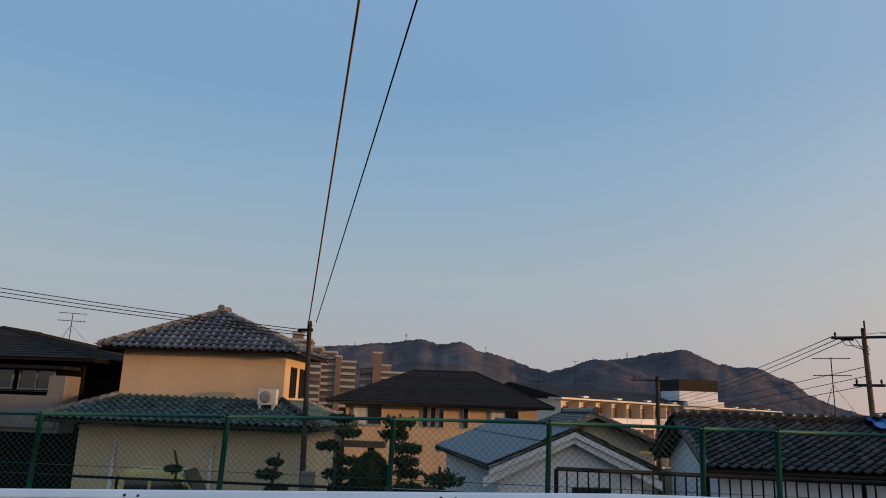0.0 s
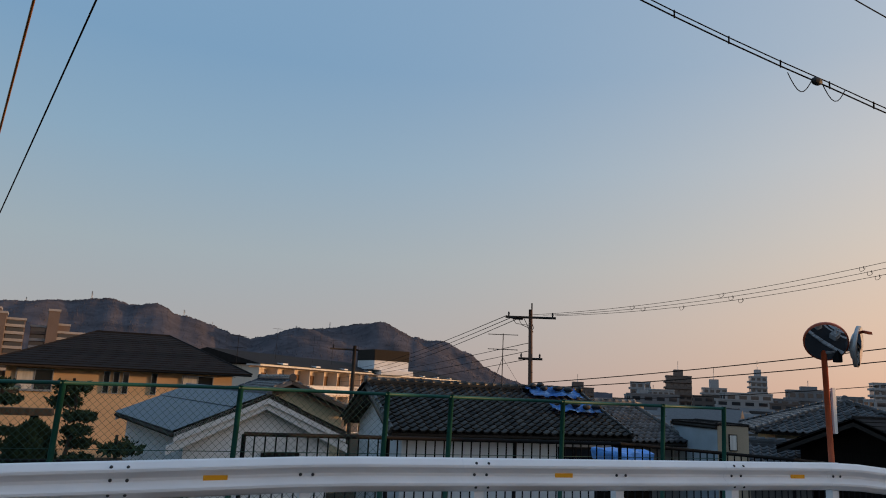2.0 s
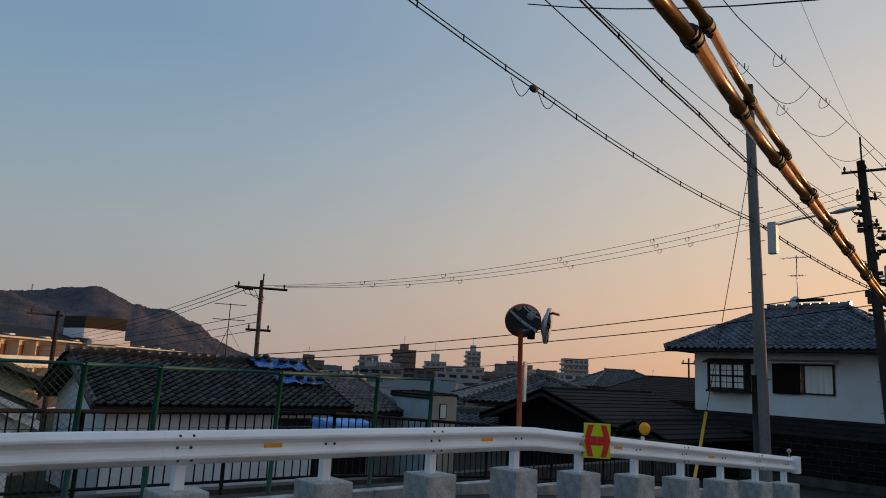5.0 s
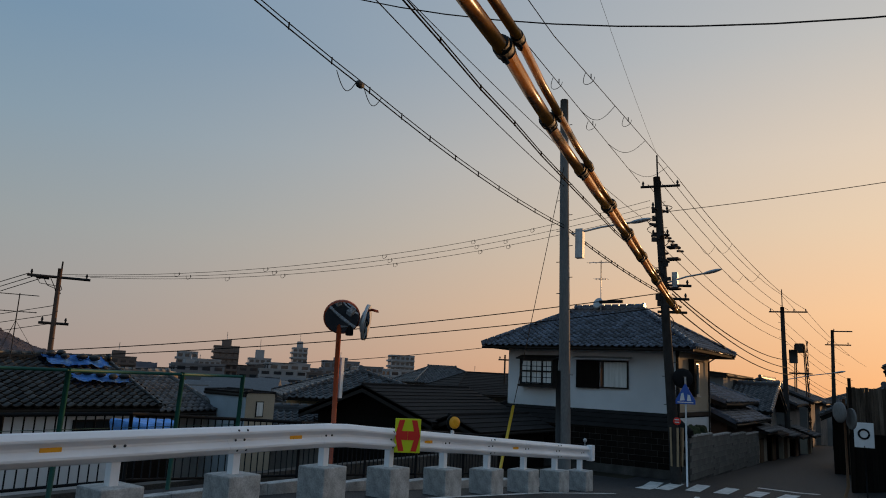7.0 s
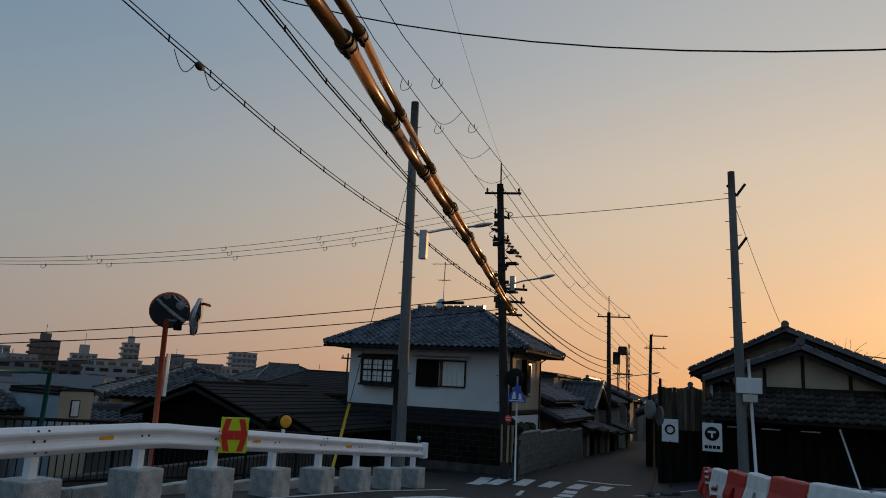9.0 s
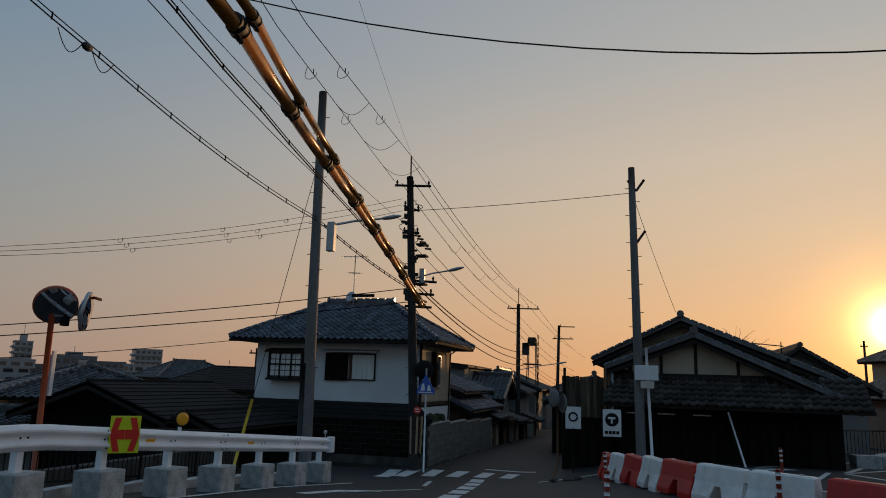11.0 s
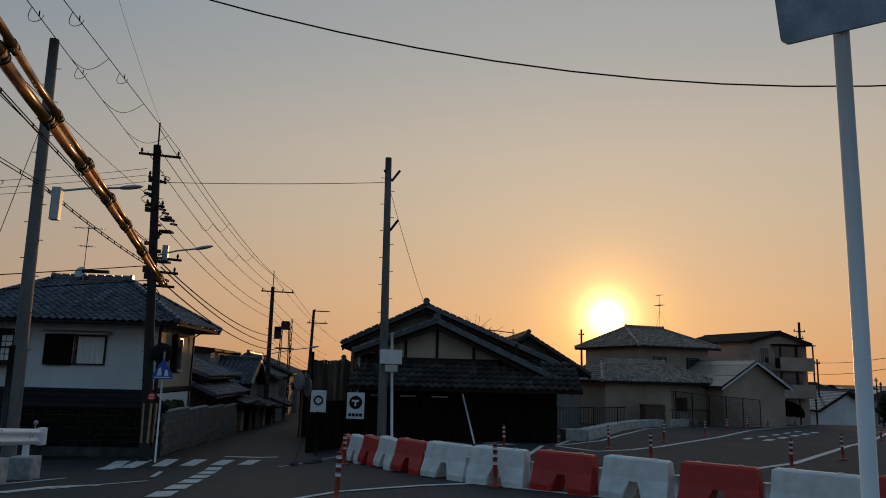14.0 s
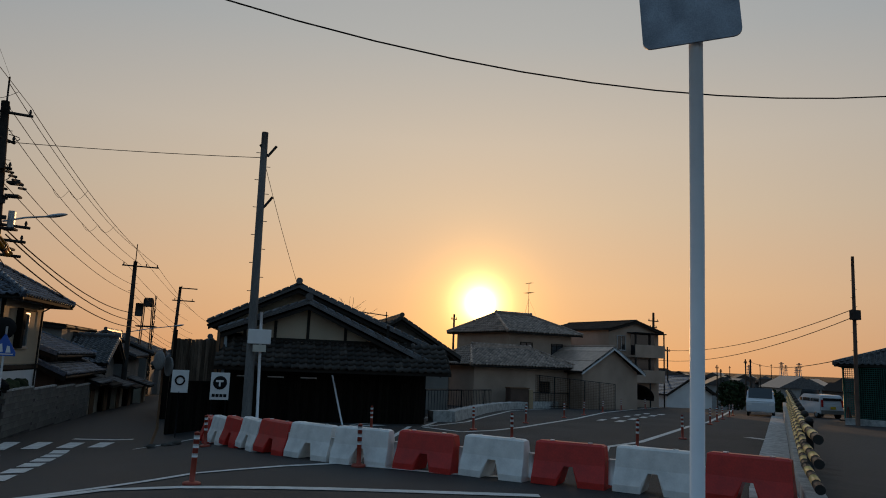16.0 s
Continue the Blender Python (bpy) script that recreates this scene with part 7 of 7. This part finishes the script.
# ---- apartment blocks and far city ----
def far_block(label, x, y, z0, rot, W, D, H, floors, bays, material, name="apartment_building", balcony=True, top=0.0, dark=None, single=False):
    """A far block: walls, a window in each bay and balcony bands at each floor."""
    t = thing(name, pose(x, y, z0, 0, 0, rot), label, "building", "far buildings")
    part("wall", bx(-W / 2, W / 2, -D / 2, D / 2, -3, H), material, t)
    fh = H / floors
    for face in ("S", "W"):
        span = W if face == "S" else D
        nb = bays if face == "S" else max(1, int(bays * D / W))
        m = pose(0, -D / 2, 0) if face == "S" else pose(-W / 2, 0, 0, 0, 0, -90)
        wb, bb = bmesh.new(), bmesh.new()
        hw = span / nb * 0.32
        pane = bpy.data.meshes.new("window")
        one = bx(-hw, hw, -0.06, 0.05, fh * 0.34, fh * 0.8)
        one.to_mesh(pane)
        one.free()
        pane.materials.append(M_GLASS)
        for f in range(floors):
            for i in range(nb):
                u = -span / 2 + span * (i + 0.5) / nb
                if single:
                    o = new("window", pane)
                    o.parent, o.matrix_local = t, m @ pose(u, 0, f * fh)
                else:
                    box(wb, u - hw, u + hw, -0.06, 0.05, f * fh + fh * 0.34, f * fh + fh * 0.8)
            if balcony and single:
                b = bx(-span / 2, span / 2, -0.9, -0.06, f * fh - 0.05, f * fh + fh * 0.4)
                b.transform(m)
                part("balcony", b, material, t)
            elif balcony:
                box(bb, -span / 2, span / 2, -0.9, -0.06, f * fh - 0.05, f * fh + fh * 0.3)
        if not single:
            wb.transform(m), bb.transform(m)
            tagged(part("glazing", wb, M_GLASS, t), kind="stuff")
            if balcony:
                tagged(part("balcony_front", bb, material, t), kind="stuff")
    part("parapet", bx(-W / 2 - 0.15, W / 2 + 0.15, -D / 2 - 0.15, D / 2 + 0.15, H, H + 0.5), dark or material, t)
    if top:
        part("roof_house", bx(-W * 0.18, W * 0.18, -D * 0.3, D * 0.3, H + 0.5, H + top), material, t)
        part("mast", tb([(0, 0, H + top), (0, 0, H + top * 2.2)], 0.15, 5), M_GALV, t)
    return t


def long_flats():
    """A long block of flats seen at a slant: bays with doors and windows behind pale balcony panels, and a dark low roof."""
    L, D, H, fl = 66.0, 9.0, 8.1, 3
    t = thing("apartment_building", pose(5.7, 69.8, -5.0, 0, 0, 52.4), "long cream apartment block with balconies and dark roof", "building", "far buildings")
    part("wall", bx(0, L, 0, D, -1, H), M_APT, t)
    fh, bay = 2.7, 3.3
    rnd = random.Random(4)
    win = bpy.data.meshes.new("window")
    w_ = bx(-0.75, 0.75, -0.05, 0.03, 0.25, 2.1)
    w_.to_mesh(win), w_.free()
    win.materials.append(M_GLASS)
    door = bpy.data.meshes.new("door")
    w_ = bx(-0.4, 0.4, -0.06, 0.03, 0.05, 2.05)
    w_.to_mesh(door), w_.free()
    door.materials.append(M_WOOD)
    for f in range(fl):
        z = f * fh
        part("balcony_floor", bx(0, L, -1.2, 0, z - 0.16, z - 0.02), M_APT, t)
        for i in range(int(L / bay)):
            u = (i + 0.5) * bay
            for me_, du in ((win, -0.6), (door, 1.05)):
                o = new(me_.name.split(".")[0], me_)
                o.parent, o.matrix_local = t, pose(u + du, 0, z)
            part("partition", bx(i * bay - 0.06, i * bay + 0.06, -1.2, 0, z, z + 2.5), M_APT, t)
            if rnd.random() < 0.62:
                part("balcony_panel", bx(i * bay + 0.07, (i + 1) * bay - 0.07, -1.24, -1.18, z, z + 1.0), M_PL_WH, t)
            else:
                b = bmesh.new()
                box(b, i * bay + 0.07, (i + 1) * bay - 0.07, -1.22, -1.18, z + 0.95, z + 1.02)
                for k in range(13):
                    box(b, i * bay + 0.12 + k * 0.25, i * bay + 0.2 + k * 0.25, -1.22, -1.19, z, z + 0.95)
                part("balcony_bars", b, M_PL_WH, t)
    part("eave", bx(-0.4, L + 0.4, -1.5, 0, H - 0.05, H + 0.12), M_PL_WH, t)
    part("roof", extrude_poly(bmesh.new(), [(-0.5, -1.6, H + 0.13), (-0.5, D / 2, H + 1.5), (-0.5, D + 0.6, H + 0.13)], (L + 1, 0, 0)), M_SLATE, t)
    for i in range(9):
        part("roof_vent", bx(4 + i * 7, 5.0 + i * 7, -1.3, -0.5, H + 0.14, H + 0.36), M_PL_WH, t)
    return t


long_flats()
for px_, py_, hh in ((9.5, 75.5, 2.6), (14.5, 82.0, 2.4), (17.5, 86, 2.4), (22.0, 91.5, 2.2)):
    aerial((px_ - 0.6, py_ + 1.2, 3.4), hh + 1.2, rot=20)
rt_ = thing("stair_tower", pose(25.0, 92.6, -6, 0, 0, 15), "white stair tower with a dark band", "building")
part("shaft", bx(-2.0, 1.5, -2, 2, 0, 9.1, 0.05), M_PL_WH, rt_)
part("lip", bx(-2.0, 2.9, -2.8, 2.2, 9.1, 9.7, 0.05), M_PL_WH, rt_)
part("upper", bx(-2.8, 2.4, -2.3, 2.3, 9.7, 10.9, 0.05), M_PL_WH, rt_)
part("dark_band", bx(-2.85, 2.45, -2.35, 2.35, 10.9, 12.3, 0.05), M_TRIM, rt_)
part("doorway", bx(1.52, 1.58, -0.9, 0.9, 6.4, 8.6), M_WOOD, rt_)


def stepped_tower(x, y, rot, blocks, label):
    """A high-rise of several shafts of unequal height, each floor with a pale balcony over a dark recess."""
    t = thing("apartment_tower", pose(x, y, -7, 0, 0, rot), label, "building", "far buildings")
    for u0, u1, v0, v1, H, plain in blocks:
        part("shaft", bx(u0, u1, v0, v1, 0, H), M_FARB, t)
        part("roof_edge", bx(u0 - 0.3, u1 + 0.3, v0 - 0.3, v1 + 0.3, H, H + 0.9), M_FARW, t)
        if plain:
            continue
        for f in range(int(H / 3.0)):
            z = H - 3.0 * (f + 1)
            part("recess", bx(u0 + 0.4, u1 - 0.4, v0 - 0.12, v0 + 0.1, z + 1.2, z + 2.7), M_GLASS, t)
            part("balcony", bx(u0, u1, v0 - 1.5, v0 - 0.13, z, z + 1.15), M_FARW if (f + int(u0)) % 7 else M_FARB, t)
    return t


stepped_tower(-88, 331, 10, [(-9, 3, 0, 14, 37.5, False), (3, 8, -4, 10, 34, False), (8, 14.5, 1, 13, 32.5, False), (14.5, 17, -2, 12, 30.5, True), (17, 24, 4, 14, 28.5, False), (-7, -2, 4, 10, 41, True)], "brown high-rise flats stepped in height with pale balconies")
stepped_tower(-57, 346, 10, [(-7, -1, 2, 12, 26.5, False), (-1, 3.2, -3, 10, 33.5, True), (3.2, 22, 1, 12, 24.5, False), (3.2, 8, 5, 11, 28, True)], "brown high-rise flats with a tall pale stair shaft")
far_block("far brown apartment tower with roof house", 233, 299, -8, -35, 12, 14, 20.7, 7, 4, M_FARB, "apartment_tower", True, 3.5)
far_block("far pale apartment block", 224, 318, -8, -35, 10, 12, 17.2, 5, 3, M_FARW, "apartment_tower")
far_block("far brown low block", 178, 303, -8, -25, 14, 12, 12.7, 4, 4, M_FARB, "apartment_tower", True, 3)
far_block("far pale block catching the sun", 272, 319, -8, -35, 12, 12, 16.2, 5, 4, M_FARW, "apartment_tower", True, 5)
far_block("far grey apartment tower", 289, 305, -8, -38, 8, 12, 23.2, 8, 3, M_FARW, "apartment_tower", True, 4)
far_block("far grey apartment block", 240, 226, -8, -40, 16, 12, 15.2, 4, 5, M_FARG, "apartment_tower", True, 2)
far_block("far pale apartment block", 313, 249, -8, -42, 13, 12, 21.2, 7, 5, M_FARW, "apartment_tower")
far_block("far pale low block", 300, 262, -8, -42, 16, 12, 14.2, 4, 5, M_FARG, "apartment_tower")
far_block("far grey low block", 265, 240, -8, -42, 18, 12, 9, 3, 5, M_FARW, "apartment_tower")
far_block("far grey low block", 250, 290, -8, -40, 22, 12, 9, 3, 6, M_FARG, "apartment_tower")
far_block("far grey low block", 200, 300, -8, -40, 24, 12, 8, 3, 6, M_FARG, "apartment_tower")
rnd = random.Random(21)
for k in range(26):
    az, d = radians(rnd.uniform(31, 62)), rnd.uniform(250, 330)
    far_block("far town block under the evening sky", math.sin(az) * d, math.cos(az) * d, -8, -35 + rnd.uniform(-12, 12), rnd.uniform(8, 18), 11, rnd.uniform(8.5, 13), 4, 4, rnd.choice((M_FARW, M_FARB, M_FARG, M_FARW)), "apartment_tower", k % 3 == 0, rnd.choice((0, 0, 2.5)))


def far_house(x, y, w, d, hgt, rot, label):
    z = zground(x, y)
    t = thing("far_house", pose(x, y, z, 0, 0, rot), label, "house", "far houses")
    part("wall", bx(-w / 2, w / 2, -d / 2, d / 2, -1, hgt), rnd.choice((M_FARW, M_FARG, M_PL_GR, M_FARW, M_FARB)), t)
    b = bmesh.new()
    extrude_poly(b, [(-w / 2 - 0.5, -d / 2 - 0.5, hgt), (-w / 2 - 0.5, d / 2 + 0.5, hgt), (-w / 2 - 0.5, 0, hgt + d * 0.28)], (w + 1, 0, 0))
    part("roof", b, rnd.choice((M_KAW, M_SLATE, M_KAW_F, M_KAW)), t)
    wb = bmesh.new()
    for i in range(3):
        u = -w / 2 + w * (i + 0.5) / 3
        box(wb, u - 0.6, u + 0.6, -d / 2 - 0.05, -d / 2 + 0.02, hgt * 0.62, hgt * 0.85)
    tagged(part("glazing", wb, M_GLASS, t), kind="stuff")


for k in range(190):
    az = radians(rnd.uniform(22, 66))
    d = rnd.uniform(95, 280)
    far_house(math.sin(az) * d, math.cos(az) * d, rnd.uniform(6, 10), rnd.uniform(5, 8), rnd.uniform(2.2, 4.6), rnd.uniform(-60, 20), "distant town house with a dark roof")
for k in range(170):
    az = radians(rnd.uniform(98, 142))
    d = rnd.uniform(150, 520)
    far_house(math.sin(az) * d, math.cos(az) * d, rnd.uniform(6, 10), rnd.uniform(5, 8), rnd.uniform(2.4, 6.0), rnd.uniform(-60, 20), "distant town house with a dark roof")
house("low house under a dark blue roof beyond the new road", 66, -45, -2.6, 20, 9, 7, -0.6, 1.7, M_PL_WH, "slate", M_KAW_B, "gable", "x", ov=0.4)
house("small pale house beyond the new road", 80, -52, -4.0, 20, 9, 7, 0.2, 1.6, M_PL_WH, "slate", M_SLATE, "gable", "y", ov=0.4)
for xx, yy, hh in ((92, -66, 4.6), (100, -79, 4.0)):
    t = thing("dark_tree", pose(xx, yy, zground(xx, yy)), "dark round evergreen among far houses", "tree", "far trees")
    part("trunk", tb([(0, 0, -0.5), (0, 0, 2.5)], 0.25, 7, 0.12), M_BARK, t)
    b = bmesh.new()
    for j in range(900):
        u = Vector((rnd.gauss(0, 1), rnd.gauss(0, 1), rnd.gauss(0, 0.8)))
        c0 = u.normalized() * rnd.uniform(0.5, 1.0) * hh * 0.5 + Vector((0, 0, hh * 0.72))
        d0 = Vector((rnd.uniform(-1, 1), rnd.uniform(-1, 1), rnd.uniform(-0.2, 1))).normalized() * 0.5
        s0 = d0.orthogonal().normalized() * 0.24
        b.faces.new([b.verts.new(c0 - s0), b.verts.new(c0 + s0), b.verts.new(c0 + d0)])
    part("crown", b, M_LEAF, t)
for xx, yy, zt in ((70, -52, 3.2), (84, -58, 2.6), (120, -92, 3.5), (135, -96, 3.0), (150, -118, 4.0), (66, -40, 4.0)):
    utility_pole("far utility pole on the plain", (xx, yy, -6), (xx, yy, zt), 0.1, M_POLE_D, arms=[(zt - 0.4, -0.7, 0.7, -50, 2)], steps=False)
for k in range(40):
    az = radians(rnd.uniform(74, 100))
    d = rnd.uniform(95, 300)
    far_house(math.sin(az) * d, math.cos(az) * d, rnd.uniform(7, 12), rnd.uniform(6, 9), rnd.uniform(2.6, 5.4), rnd.uniform(-60, 20), "distant town house with a dark roof")


def pylon(at, hgt, label, w=0.16):
    t = thing("pylon", pose(*at), label, "pylon", "far pylons")
    b = bmesh.new()
    r = hgt * 0.012
    for sx in (-1, 1):
        for sy in (-1, 1):
            tube(b, [(sx * hgt * w / 2, sy * hgt * w / 2, 0), (sx * hgt * 0.02, sy * hgt * 0.02, hgt)], r, 4)
    for k in range(6):
        s0, s1 = 1 - k / 6, 1 - (k + 1) / 6
        z0_, z1_ = hgt * k / 6, hgt * (k + 1) / 6
        tube(b, [(-s0 * hgt * w / 2, 0, z0_), (s1 * hgt * w / 2, 0, z1_)], r * 0.7, 4)
        tube(b, [(s0 * hgt * w / 2, 0, z0_), (-s1 * hgt * w / 2, 0, z1_)], r * 0.7, 4)
    for f in (0.7, 0.82, 0.94):
        tube(b, [(-hgt * 0.16, 0, hgt * f), (hgt * 0.16, 0, hgt * f)], r, 4)
    part("frame", b, M_GALV, t)


# ---- hills ----
PEAKS = ((-1071, 183, 241), (-693, 185, 200), (-480, 88, 92), (-368, 113, 92), (-256, 140, 92), (-144, 128, 92), (-32, 117, 92), (80, 96, 92), (192, 68, 92), (304, 106, 92), (416, 108, 92), (528, 133, 92), (640, 108, 92), (752, 94, 92), (864, 64, 92), (976, 30, 92), (1088, 9, 92))


def ridge_height(x):
    h = sum(a * math.exp(-((x - c) / w) ** 2) for c, a, w in PEAKS)
    return h + 7 * noise.noise((x * 0.016, 3.3, 0)) + 4 * noise.noise((x * 0.045, 7.7, 0)) + 2 * noise.noise((x * 0.12, 1.7, 0))


def hill_z(x, y):
    f = smooth(y, 1150, 2150) * (1 - 0.6 * smooth(y, 2150, 3000))
    gully = (noise.noise((x * 0.006, y * 0.0025, 1)) * 45 + noise.noise((x * 0.018, y * 0.006, 4)) * 18) * f * (1 - smooth(y, 1900, 2150))
    return -8 + (ridge_height(x * 2150 / max(900, y) if y < 2150 else x) + 8) * f + gully


bm = bmesh.new()
nx, ny = 330, 130
grid = [[None] * (ny + 1) for _ in range(nx + 1)]
for i in range(nx + 1):
    for j in range(ny + 1):
        yy = 1150 + 1500 * j / ny
        xx = (-1500 + 2900 * i / nx) * yy / 2150
        grid[i][j] = bm.verts.new((xx, yy, hill_z(xx, yy)))
for i in range(nx):
    for j in range(ny):
        bm.faces.new((grid[i][j], grid[i + 1][j], grid[i + 1][j + 1], grid[i][j + 1])).smooth = True
bm.normal_update()
tagged(obj("hills", bm, M_HILL), "wooded hills behind the town, haze in their colour", "hill", kind="structure")
rnd = random.Random(5)
verts, faces = [], []
for k in range(34000):
    yy = rnd.uniform(1250, 2170) if k % 4 else rnd.uniform(2080, 2160)
    xx = rnd.uniform(-1250, 1150) * yy / 2150
    z = hill_z(xx, yy)
    if z < 5:
        continue
    s = rnd.uniform(1.5, 3.0) if k % 4 else rnd.uniform(2.2, 4.6)
    q = len(verts)
    for dx, dy, dz in ((-1, 0, 0), (0, -1, 0.1), (1, 0, 0), (0, 1, 0.1), (rnd.uniform(-0.4, 0.4), rnd.uniform(-0.4, 0.4), rnd.uniform(0.7, 1.3))):
        verts.append((xx + dx * s, yy + dy * s, z - 1 + dz * s))
    faces += [(q, q + 1, q + 4), (q + 1, q + 2, q + 4), (q + 2, q + 3, q + 4), (q + 3, q, q + 4)]
me = bpy.data.meshes.new("woods")
me.from_pydata(verts, [], faces)
me.materials.append(M_HILL)
tagged(new("woods", me), "bare woods covering the hills, tinted for haze", "woods", kind="stuff")
for xx, hh in ((-263, 26), (-20, 24), (60, 14), (300, 22), (400, 22), (-420, 16)):
    pylon((xx, 2150, hill_z(xx, 2150) - 2), hh, "far steel pylon on the ridge")
for xx, yy, hh in ((352, -262, 4), (430, -360, 8), (535, -430, 10), (505, -420, 6), (690, -560, 10), (372, 312, 6)):
    pylon((xx, yy, -7), hh + 9, "far steel pylon on the plain")
